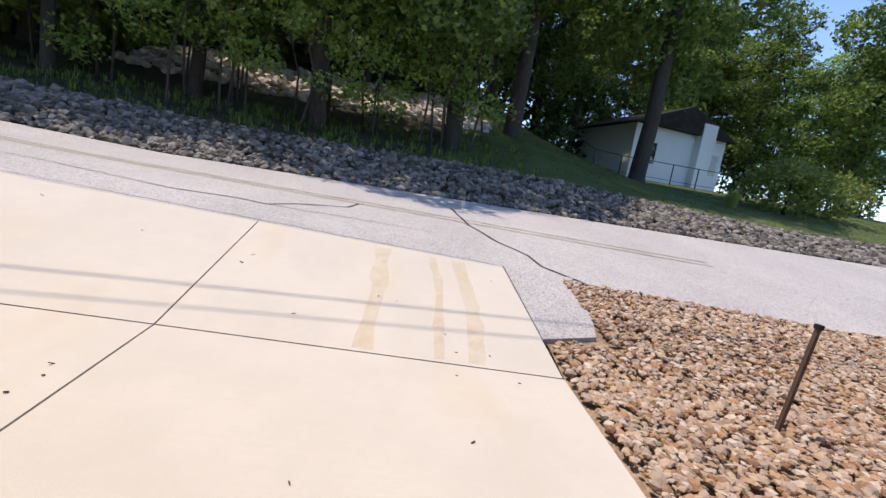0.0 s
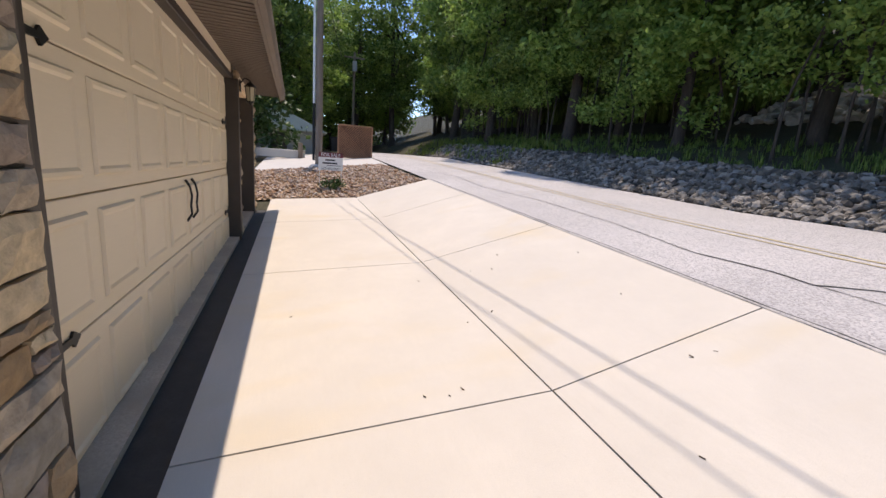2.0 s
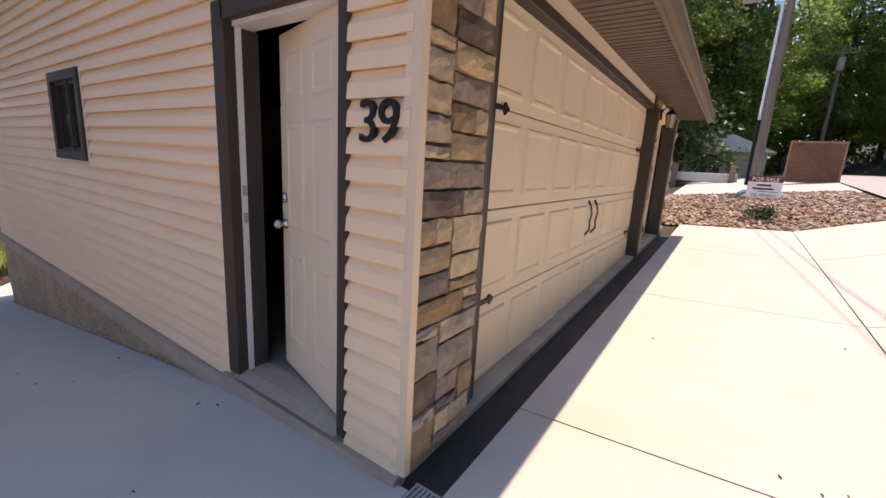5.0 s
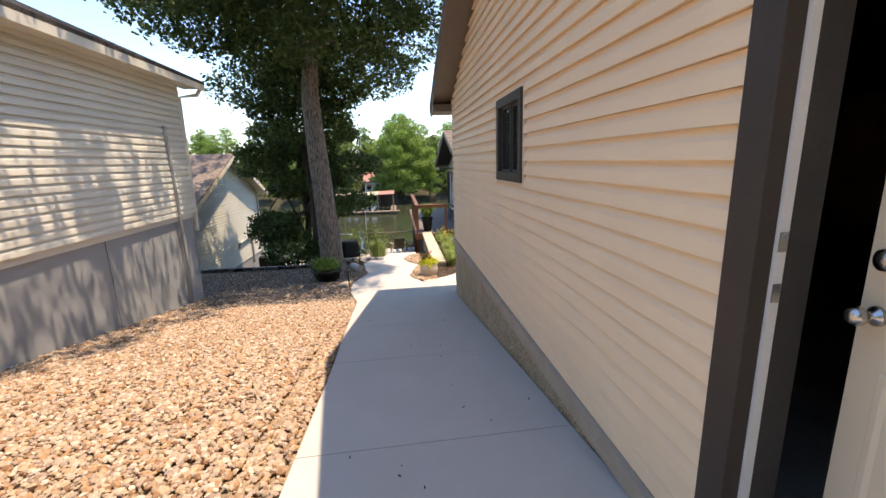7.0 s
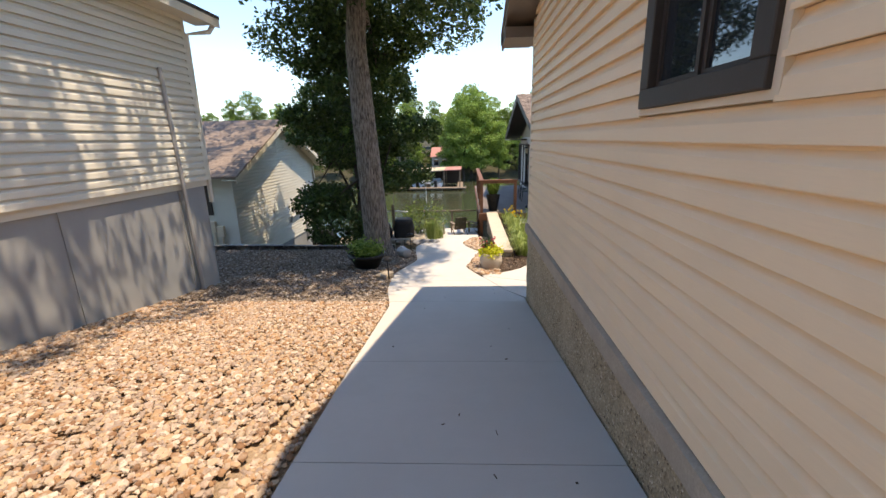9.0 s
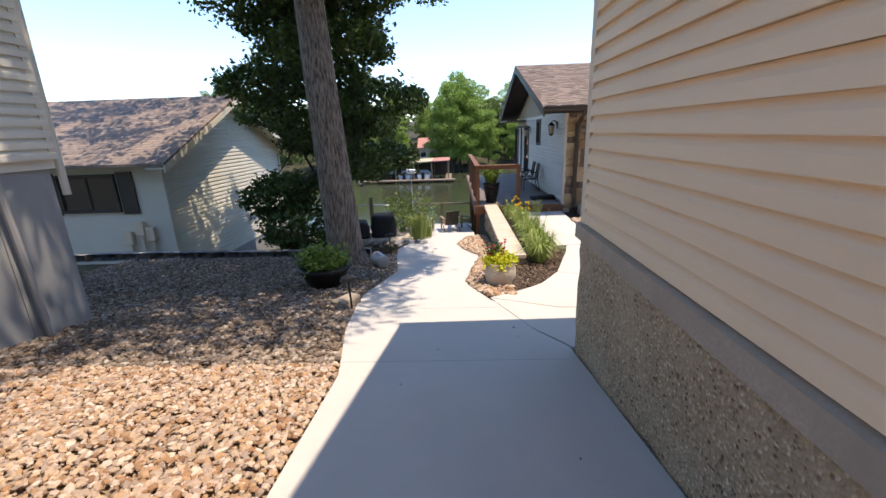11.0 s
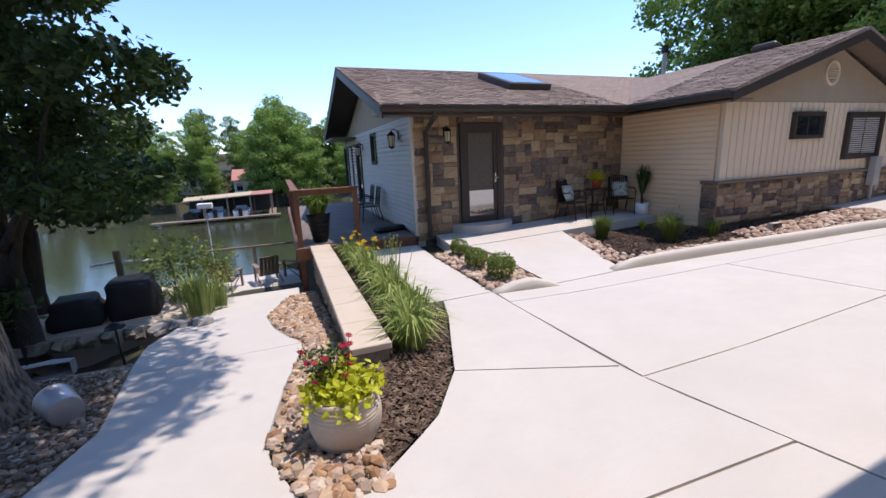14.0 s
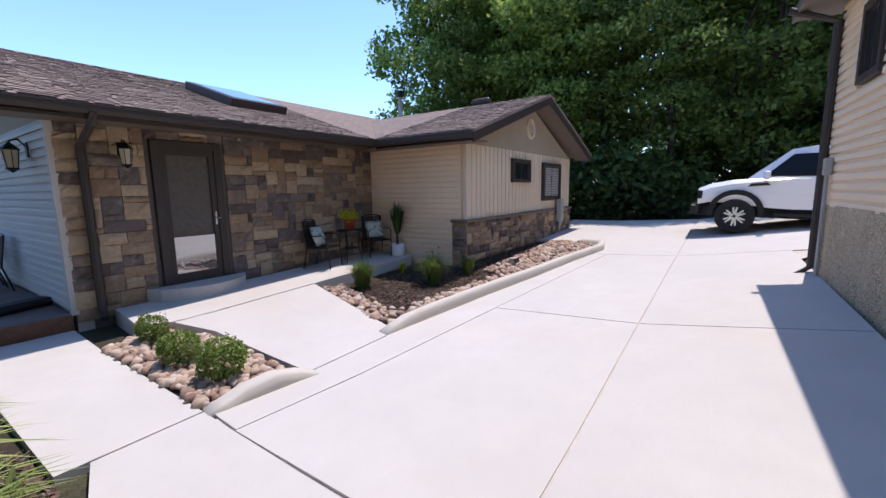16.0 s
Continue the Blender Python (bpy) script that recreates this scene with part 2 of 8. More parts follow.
M = {
    "slab": concrete_mat("concrete_front", (0.60, 0.54, 0.455), (0.58, 0.45, 0.25)),
    "court": concrete_mat("concrete_court", (0.555, 0.52, 0.475), (0.55, 0.46, 0.385)),
    "joint": mottled("joint_sealant", (0.14, 0.12, 0.10), 0.3, 8, 60),
    "curb": concrete_mat("concrete_curb", (0.58, 0.53, 0.46), (0.5, 0.42, 0.33)),
    "asphalt": None, "tar": mottled("tar", (0.035, 0.033, 0.032), 0.3, 8, 60, 0.6),
    "soil": mottled("soil", (0.10, 0.075, 0.05), 0.4, 2, 25, 0.95, 0.6, 0.02),
    "mulch": pieces_mat("mulch_chips", [(0.0, (0.03, 0.018, 0.012)), (0.6, (0.085, 0.05, 0.032)), (1.0, (0.16, 0.10, 0.07))], 0.9, 0.5, 0.01, 40, True),
    "gravel": pieces_mat("tan_gravel", [(0.0, (0.20, 0.10, 0.055)), (0.2, (0.40, 0.23, 0.12)), (0.4, (0.50, 0.36, 0.24)), (0.6, (0.30, 0.22, 0.17)), (0.8, (0.46, 0.33, 0.25)), (1.0, (0.60, 0.50, 0.40))], 0.85, 0.5, 0.01, 30, True, 0.15),
    "gravel_bed": mottled("gravel_bed", (0.40, 0.28, 0.18), 0.45, 9, 40, 0.95, 0.9, 0.03),
    # rock colours lowered to hold the shade of the roadside trees
    "riprap": pieces_mat("shaded_grey_riprap", [(0.0, (0.055, 0.05, 0.043)), (0.5, (0.15, 0.135, 0.115)), (1.0, (0.32, 0.295, 0.26))], 0.9, 0.6, 0.02, 14, True, 0.2),
    # darker copy of the gravel: leaf litter plus the oak's shade in the colour
    "gravel_shaded": pieces_mat("shaded_grey_brown_gravel", [(0.0, (0.09, 0.06, 0.042)), (0.4, (0.19, 0.14, 0.105)), (0.75, (0.27, 0.21, 0.165)), (1.0, (0.44, 0.38, 0.32))], 0.9, 0.5, 0.01, 30, True, 0.2),
    # lighter rock; on the slope behind the trees the paleness is painted sunlight
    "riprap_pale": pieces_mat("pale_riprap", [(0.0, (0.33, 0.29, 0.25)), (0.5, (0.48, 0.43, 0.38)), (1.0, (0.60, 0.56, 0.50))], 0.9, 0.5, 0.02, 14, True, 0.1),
    "mulch_bed": mottled("mulch_bed", (0.055, 0.035, 0.024), 0.45, 8, 60, 0.95, 0.8, 0.02),
    "river": pieces_mat("river_rock", [(0.0, (0.20, 0.11, 0.08)), (0.4, (0.38, 0.26, 0.19)), (0.7, (0.46, 0.34, 0.25)), (1.0, (0.55, 0.46, 0.38))], 0.75, 0.3, 0.005, 30, True, 0.1),
    "grass_ground": mottled("lawn_ground", (0.085, 0.115, 0.03), 0.45, 1.2, 40, 0.95, 0.8, 0.03),
    "forest_ground": mottled("forest_ground", (0.055, 0.05, 0.025), 0.5, 1.0, 20, 0.95, 0.8, 0.04),
    "siding": siding_mat("tan_siding", (0.90, 0.69, 0.465)),
    "siding_white": siding_mat("cream_siding", (0.66, 0.62, 0.52)),
    "siding_grey": siding_mat("pale_grey_siding", (0.55, 0.505, 0.445)),
    "door_paint": siding_mat("beige_door_paint", (0.77, 0.645, 0.47)),
    "brown": mottled("brown_trim_paint", (0.055, 0.042, 0.034), 0.15, 4, 80, 0.55, 0.1, 0.002),
    "brown_soffit": mottled("brown_soffit", (0.17, 0.13, 0.10), 0.12, 4, 80, 0.5, 0.1, 0.002),
    "tan_trim": siding_mat("tan_trim_paint", (0.75, 0.615, 0.45)),
    "stone": pieces_mat("ledge_stone", [(0.0, (0.42, 0.29, 0.17)), (0.14, (0.60, 0.45, 0.27)), (0.28, (0.15, 0.105, 0.085)), (0.4, (0.50, 0.40, 0.29)), (0.52, (0.33, 0.26, 0.21)), (0.64, (0.68, 0.53, 0.34)), (0.76, (0.22, 0.18, 0.16)), (0.86, (0.36, 0.24, 0.13)), (0.95, (0.30, 0.27, 0.23))], 0.85, 0.8, 0.02, 16, False, 0.3),
    "mortar": mottled("dark_mortar", (0.14, 0.12, 0.10), 0.25, 12, 90, 0.95, 0.5, 0.004),
    "house_stone": pieces_mat("house_stone", [(0.0, (0.31, 0.205, 0.125)), (0.16, (0.46, 0.335, 0.205)), (0.3, (0.125, 0.09, 0.075)), (0.42, (0.40, 0.28, 0.175)), (0.54, (0.235, 0.17, 0.13)), (0.66, (0.52, 0.385, 0.24)), (0.78, (0.165, 0.13, 0.115)), (0.9, (0.36, 0.24, 0.14))], 0.85, 0.8, 0.018, 18, False, 0.2),
    "pebble": None, "foundation": concrete_mat("poured_foundation", (0.33, 0.335, 0.33), (0.25, 0.25, 0.245)),
    "ledge": mottled("foundation_ledge", (0.44, 0.365, 0.285), 0.2, 3, 70, 0.9, 0.3, 0.004),
    "shingle": None, "shingle_dark": None,
    "black": mottled("black_metal", (0.018, 0.017, 0.017), 0.2, 8, 90, 0.42, 0.1, 0.001, 0.3),
    "chrome": mottled("satin_nickel", (0.55, 0.54, 0.52), 0.05, 8, 90, 0.25, 0.02, 0.001, 1.0),
    "glass": glass_mat("dark_glass"),
    "wood": mottled("stained_wood", (0.20, 0.085, 0.045), 0.3, 2.5, 30, 0.65, 0.3, 0.004, stretch=(6, 1, 6)),
    "wood_grey": mottled("weathered_wood", (0.23, 0.17, 0.12), 0.3, 2.5, 30, 0.8, 0.3, 0.004, stretch=(6, 6, 1)),
    "deck": mottled("deck_boards", (0.17, 0.14, 0.125), 0.2, 2.5, 30, 0.8, 0.3, 0.003),
    "pole": mottled("pole_wood", (0.24, 0.19, 0.145), 0.3, 2, 30, 0.9, 0.5, 0.01, stretch=(6, 6, 0.5)),
    "bark": None,
    "bark_dark": mottled("dark_bark", (0.075, 0.06, 0.048), 0.4, 5, 24, 0.95, 0.8, 0.03, stretch=(3, 3, 0.5)),
    "leaf_forest": leaf_mat("forest_leaves", (0.05, 0.10, 0.018), (0.34, 0.46, 0.115), 0.46),
    "leaf_oak": leaf_mat("oak_leaves", (0.03, 0.065, 0.018), (0.12, 0.19, 0.05), 0.25),
    "leaf_bright": leaf_mat("bright_leaves", (0.12, 0.22, 0.04), (0.46, 0.60, 0.15), 0.48),
    "leaf_lily": leaf_mat("lily_leaves", (0.20, 0.28, 0.06), (0.50, 0.56, 0.20), 0.4),
    "leaf_lime": leaf_mat("lime_leaves", (0.38, 0.42, 0.02), (0.72, 0.70, 0.05), 0.35),
    "leaf_box": leaf_mat("boxwood_leaves", (0.10, 0.17, 0.025), (0.30, 0.38, 0.08), 0.3),
    "leaf_grass": leaf_mat("lawn_blades", (0.07, 0.12, 0.02), (0.2, 0.26, 0.06), 0.35),
    "leaf_weed": leaf_mat("sunlit_weeds", (0.12, 0.18, 0.03), (0.30, 0.36, 0.09), 0.4),
    "petal_red": leaf_mat("red_petals", (0.30, 0.01, 0.03), (0.62, 0.03, 0.09), 0.25),
    "petal_yellow": leaf_mat("yellow_petals", (0.75, 0.40, 0.02), (0.85, 0.62, 0.03), 0.25),
    "pot": mottled("ribbed_pot", (0.52, 0.44, 0.36), 0.12, 4, 60, 0.8, 0.3, 0.004),
    "terracotta": mottled("red_pot", (0.42, 0.09, 0.04), 0.12, 4, 60, 0.5, 0.1, 0.002),
    "white": mottled("white_paint", (0.78, 0.78, 0.76), 0.04, 3, 50, 0.35, 0.03, 0.001),
    "car_white": None,
    "rubber": mottled("tyre_rubber", (0.018, 0.018, 0.018), 0.2, 10, 90, 0.8, 0.2, 0.002),
    "roof_tin": mottled("pale_tin_roof", (0.52, 0.42, 0.28), 0.1, 1, 20, 0.6, 0.05, 0.004),
    "roof_red": mottled("faded_red_roof", (0.42, 0.19, 0.15), 0.15, 1, 20, 0.7, 0.05, 0.004),
    "cushion": None, "fabric_black": mottled("black_cover", (0.02, 0.02, 0.022), 0.3, 3, 40, 0.7, 0.4, 0.01),
    "lattice": mottled("lattice_wood", (0.40, 0.20, 0.11), 0.2, 3, 50, 0.8, 0.2, 0.003),
    "cap_stone": concrete_mat("cap_block", (0.56, 0.47, 0.37), (0.48, 0.39, 0.29)),
    "joint_pale": mottled("pale_joint", (0.52, 0.47, 0.41), 0.2, 8, 60),
    "glass_dark": glass_mat("shaded_glass", (0.012, 0.012, 0.013), 0.12),
    "block": pieces_mat("split_block", [(0.0, (0.26, 0.22, 0.17)), (0.5, (0.36, 0.30, 0.23)), (0.8, (0.31, 0.25, 0.18))], 0.9, 0.8, 0.02, 18),
    "grey_pipe": mottled("grey_conduit", (0.36, 0.36, 0.35), 0.1, 3, 60, 0.5, 0.05, 0.001),
    "sign_red": mottled("sign_maroon", (0.16, 0.03, 0.035), 0.1, 3, 60, 0.4, 0, 0.001),
    "ink": mottled("sign_ink", (0.03, 0.03, 0.035), 0.1, 3, 60, 0.5, 0, 0.001),
    # near-black colour that stands in for the shade inside the garage
    "interior": mottled("interior_shade", (0.06, 0.055, 0.05), 0.2, 3, 60, 0.9, 0, 0.001),
    "blind": mottled("window_blind", (0.42, 0.40, 0.37), 0.06, 2, 40, 0.6, 0, 0.001),
    "stucco": mottled("tan_gable_panel", (0.40, 0.325, 0.235), 0.08, 3, 120, 0.9, 0.3, 0.002),
    "paint_yellow": mottled("worn_yellow_line", (0.50, 0.40, 0.22), 0.2, 4, 30, 0.8, 0.1, 0.002),
    "rust_stain": None, "rust": mottled("rusty_steel", (0.11, 0.07, 0.05), 0.3, 10, 60, 0.7, 0.3, 0.002),
    "galv": mottled("galvanised_steel", (0.42, 0.43, 0.44), 0.12, 6, 60, 0.45, 0.1, 0.002, 0.6),
    "edge_stone": pieces_mat("grey_edging", [(0.0, (0.25, 0.25, 0.25)), (0.5, (0.36, 0.36, 0.35)), (0.8, (0.30, 0.29, 0.28))], 0.9, 0.6, 0.015, 18),
    "blue_hull": mottled("pale_blue_paint", (0.42, 0.52, 0.62), 0.05, 3, 50, 0.3, 0.02, 0.001),
    "lattice_dark": mottled("lattice_shade", (0.20, 0.10, 0.06), 0.2, 3, 50, 0.9, 0.2, 0.003),
    "roof_green": mottled("pale_green_roof", (0.66, 0.72, 0.67), 0.08, 2, 40, 0.5, 0.05, 0.002),
    "siding_white2": siding_mat("white_siding", (0.72, 0.75, 0.76)),
    "tinted_glass": None,
    "leaf_far": leaf_mat("far_leaves", (0.06, 0.10, 0.03), (0.15, 0.21, 0.06), 0.35),
}
k = Mat("old_asphalt", 0.9, 0, 0.3)
c = k.ramp(k.noise(0.5, 5, 0.65), [(0.3, (0.42, 0.395, 0.38)), (0.7, (0.54, 0.505, 0.48))])
agg = k.voronoi(75, out="Color")
bw = k.n("ShaderNodeRGBToBW")
k.link(agg, bw.inputs[0])
c = k.mix(k.ramp(bw.outputs[0], [(0.2, (0.55, 0.55, 0.55)), (0.6, (0, 0, 0))]), c, (0.16, 0.15, 0.145))
c = k.mix(k.ramp(bw.outputs[0], [(0.75, (0, 0, 0)), (0.95, (0.6, 0.6, 0.6))]), c, (0.62, 0.57, 0.52))
k.color(c).bump(bw.outputs[0], 0.5, 0.006)
M["asphalt"] = k.m

k = Mat("exposed_aggregate", 0.9, 0, 0.3)
v = k.voronoi(62, out="Color")
bw = k.n("ShaderNodeRGBToBW")
k.link(v, bw.inputs[0])
c = k.ramp(bw.outputs[0], [(0.15, (0.14, 0.095, 0.06)), (0.35, (0.52, 0.40, 0.25)), (0.6, (0.36, 0.28, 0.19)), (0.8, (0.62, 0.50, 0.34)), (0.95, (0.74, 0.66, 0.52))])
d = k.voronoi(62)
c = k.mix(k.ramp(d, [(0.45, (0, 0, 0)), (0.7, (0.85, 0.85, 0.85))]), c, (0.40, 0.32, 0.22))
c = k.mix(k.ramp(k.noise(2.0, 4), [(0.4, (0, 0, 0)), (0.75, (0.5, 0.5, 0.5))]), c, (0.60, 0.50, 0.35))
k.color(c).bump(d, 0.7, 0.018).bump(k.noise(60, 3), 0.3, 0.005)
M["pebble"] = k.m


def shingle_mat(name, a, b, cc):
    q = Mat(name, 0.9, 0, 0.2)
    br = q.n("ShaderNodeTexBrick", Scale=1.0)
    br.offset, br.squash = 0.37, 1.0
    br.inputs["Color1"].default_value = (*a, 1)
    br.inputs["Color2"].default_value = (*b, 1)
    br.inputs["Mortar"].default_value = (*tuple(x * 0.45 for x in a), 1)
    br.inputs["Mortar Size"].default_value = 0.008
    br.inputs["Brick Width"].default_value = 0.27
    br.inputs["Row Height"].default_value = 0.14
    q.link(q.tc.outputs["UV"], br.inputs["Vector"])
    col = q.mix(q.ramp(q.noise(2.2, 5, 0.7), [(0.45, (0, 0, 0)), (0.75, (0.7, 0.7, 0.7))]), br.outputs["Color"], cc)
    col = q.mix(q.ramp(q.noise(220, 2), [(0.3, (0.5, 0.5, 0.5)), (0.6, (0, 0, 0))]), col, tuple(x * 0.5 for x in a))
    q.color(col).bump(br.outputs["Fac"], 0.6, -0.012).bump(q.noise(180, 2), 0.3, 0.003)
    return q.m


M["shingle"] = shingle_mat("brown_shingles", (0.23, 0.175, 0.145), (0.32, 0.25, 0.205), (0.27, 0.21, 0.175))
M["shingle_dark"] = shingle_mat("dark_shingles", (0.065, 0.055, 0.05), (0.10, 0.085, 0.075), (0.08, 0.07, 0.06))
k = Mat("rust_streak", 0.85, 0, 0.3)
k.color(k.ramp(k.noise(3, 4), [(0.3, (0.68, 0.47, 0.20)), (0.7, (0.72, 0.56, 0.32))]))
tr = k.n("ShaderNodeBsdfTransparent")
mx = k.n("ShaderNodeMixShader")
k.link(k.ramp(k.noise(5, 5, 0.7), [(0.3, (0.03, 0.03, 0.03)), (0.8, (0.38, 0.38, 0.38))]), mx.inputs[0])
k.link(tr.outputs[0], mx.inputs[1])
k.link(k.b.outputs[0], mx.inputs[2])
k.link(mx.outputs[0], k.t.nodes["Material Output"].inputs["Surface"])
M["rust_stain"] = k.m
k = Mat("white_car_paint", 0.25, 0, 0.5)
k.color((0.80, 0.81, 0.82))
k.b.inputs["Coat Weight"].default_value = 0.8
M["car_white"] = k.m
k = Mat("patterned_cushion", 0.9, 0, 0.2)
k.color(k.ramp(k.noise(14, 3, 0.5), [(0.42, (0.42, 0.50, 0.42)), (0.5, (0.62, 0.60, 0.52)), (0.6, (0.2, 0.3, 0.28))]))
M["cushion"] = k.m
k = Mat("oak_bark", 0.95, 0, 0.2)
ridge = k.noise(13.0, 6, 0.62, stretch=(2.6, 2.6, 0.42))
c = k.ramp(ridge, [(0.38, (0.07, 0.056, 0.046)), (0.48, (0.20, 0.165, 0.135)), (0.6, (0.33, 0.285, 0.24))])
k.color(k.mix(k.ramp(k.noise(1.2, 3), [(0.4, (0, 0, 0)), (0.8, (0.5, 0.5, 0.5))]), c, (0.22, 0.19, 0.155))).bump(ridge, 1.0, 0.06).bump(k.noise(60, 3), 0.4, 0.008)
M["bark"] = k.m
k = Mat("storm_glass", 0.02, 0, 1.0)
k.color((0.42, 0.42, 0.42))
k.b.inputs["Metallic"].default_value = 0.75
M["mirror_glass"] = k.m
k = Mat("tinted_car_glass", 0.08, 0, 0.2)
k.color((0.008, 0.008, 0.009))
M["tinted_glass"] = k.m
k = Mat("lake_water", 0.06, 0, 0.5)
k.color(k.ramp(k.noise(0.08, 3), [(0.3, (0.035, 0.042, 0.024)), (0.7, (0.05, 0.058, 0.032))]))
k.bump(k.noise(1.6, 4, 0.6, stretch=(1, 2.2, 1)), 0.25, 0.05)
M["water"] = k.m


# ---- building blocks ----
def part(name, bm, material, parent=None, label="", smooth=False):
    me = bpy.data.meshes.new(name)
    bm.normal_update()
    bm.to_mesh(me)
    bm.free()
    me.materials.append(M[material] if isinstance(material, str) else material)
    if smooth:
        for p in me.polygons:
            p.use_smooth = True
    ob = new(name, me)
    ob.parent = parent
    if label:
        ob["label"] = label
    return ob


def thing(name, label, category, m=None, group="", kind=""):
    ob = new(name)
    ob.empty_display_size = 0.1
    if m is not None:
        ob.matrix_basis = m
    return tagged(ob, label, category, group, kind)


def box(bm, x0, x1, y0, y1, z0, z1, bev=0.0):
    g = bmesh.ops.create_cube(bm, size=1.0, matrix=Matrix.LocRotScale(((x0 + x1) / 2, (y0 + y1) / 2, (z0 + z1) / 2), None, (abs(x1 - x0), abs(y1 - y0), abs(z1 - z0))))
    if bev:
        es = list({e for v in g["verts"] for e in v.link_edges})
        bmesh.ops.bevel(bm, geom=es, offset=bev, segments=1, affect="EDGES")
    return bm


def boxm(x0, x1, y0, y1, z0, z1, bev=0.0):
    return box(bmesh.new(), x0, x1, y0, y1, z0, z1, bev)


def prism(pts, axis, a, b):
    """A polygon pts (in the two other axes, in order) extruded along axis from a to b."""
    bm = bmesh.new()

    def at(p, v):
        return {"x": (v, p[0], p[1]), "y": (p[0], v, p[1]), "z": (p[0], p[1], v)}[axis]
    lo = [bm.verts.new(at(p, a)) for p in pts]
    hi = [bm.verts.new(at(p, b)) for p in pts]
    bm.faces.new(lo)
    bm.faces.new(hi[::-1])
    for i in range(len(pts)):
        j = (i + 1) % len(pts)
        bm.faces.new((lo[i], hi[i], hi[j], lo[j]))
    bmesh.ops.recalc_face_normals(bm, faces=bm.faces)
    return bm


def tube(bm, pts, rad, sides=8):
    """A round tube along pts; rad one number or one for each point."""
    pts = [Vector(p) for p in pts]
    rads = rad if isinstance(rad, (list, tuple)) else [rad] * len(pts)
    rings = []
    ref = Vector((0.31, 0.17, 0.93))
    for i, p in enumerate(pts):
        d = (pts[min(i + 1, len(pts) - 1)] - pts[max(i - 1, 0)]).normalized()
        u = d.cross(ref)
        if u.length < 0.05:
            u = d.cross(Vector((1, 0, 0)))
        u.normalize()
        w = d.cross(u)
        rings.append([bm.verts.new(p + (u * math.cos(2 * math.pi * s / sides) + w * math.sin(2 * math.pi * s / sides)) * rads[i]) for s in range(sides)])
    for a, b in zip(rings, rings[1:]):
        for s in range(sides):
            bm.faces.new((a[s], a[(s + 1) % sides], b[(s + 1) % sides], b[s]))
    bm.faces.new(rings[0][::-1])
    bm.faces.new(rings[-1])
    return bm


def lathe(profile, sides=24):
    """A surface of revolution round z from (radius, height) pairs."""
    bm = bmesh.new()
    rings = []
    for r, z in profile:
        rings.append([bm.verts.new((r * math.cos(2 * math.pi * s / sides), r * math.sin(2 * math.pi * s / sides), z)) for s in range(sides)])
    for a, b in zip(rings, rings[1:]):
        for s in range(sides):
            bm.faces.new((a[s], a[(s + 1) % sides], b[(s + 1) % sides], b[s]))
    bm.faces.new(rings[0][::-1])
    bm.faces.new(rings[-1])
    bmesh.ops.recalc_face_normals(bm, faces=bm.faces)
    return bm


def lerp_table(tab, v):
    """Linear interpolation in a table of (v, value) with v rising."""
    if v <= tab[0][0]:
        return tab[0][1]
    for (a, p), (b, q) in zip(tab, tab[1:]):
        if v <= b:
            return p + (q - p) * (v - a) / (b - a)
    return tab[-1][1]


# ---- the lie of the land ----
ROAD_NEAR, ROAD_FAR, LAKE = 4.45, 8.8, -6.0
WALK = [(-30.5, -6.6), (-28, -5.6), (-22, -3.7), (-19, -3.0), (-15, -2.2), (-12.6, -1.92), (-9.45, -1.6), (-7.5, -1.3), (-4.2, -0.76), (-0.8, -0.2), (0.6, -0.13)]
COURT = [(-12.6, -1.78), (-9.9, -1.64), (-8.9, -1.5), (-7.5, -1.3), (-4.2, -0.76), (-0.8, -0.2), (0.6, -0.13)]


def road_x(x):
    return x if x > -20 else -20 + (x + 20) * 0.35


def near_edge(x):
    return 0.44 - 0.06 * (max(min(road_x(x), 6), -200) + 0.75)


def far_edge(x):
    x = road_x(x)
    return 0.85 - (0.012 if x > -4 else 0.055) * (x + 4)


def flat_front(x, y):
    return -0.160 + 0.059 * y - 0.039 * (max(min(road_x(x), 8), -60) + 0.745)


def front_z(x, y):
    """The front drive; further west the ground falls gently from the road."""
    z = flat_front(x, y) if y < 2.71 else flat_front(x, 2.71) + (near_edge(x) - flat_front(x, 2.71)) * (y - 2.71) / (ROAD_NEAR - 2.71)
    k = max(0.0, min(1.0, (-9.4 - x) / 2.5))
    return z * (1 - k) + (near_edge(x) - 0.12 * (ROAD_NEAR - y)) * k


def wall_line(y):
    return lerp_table([(-16.6, 0.12), (-11.2, 0.12), (-9.4, 0.6)], y)


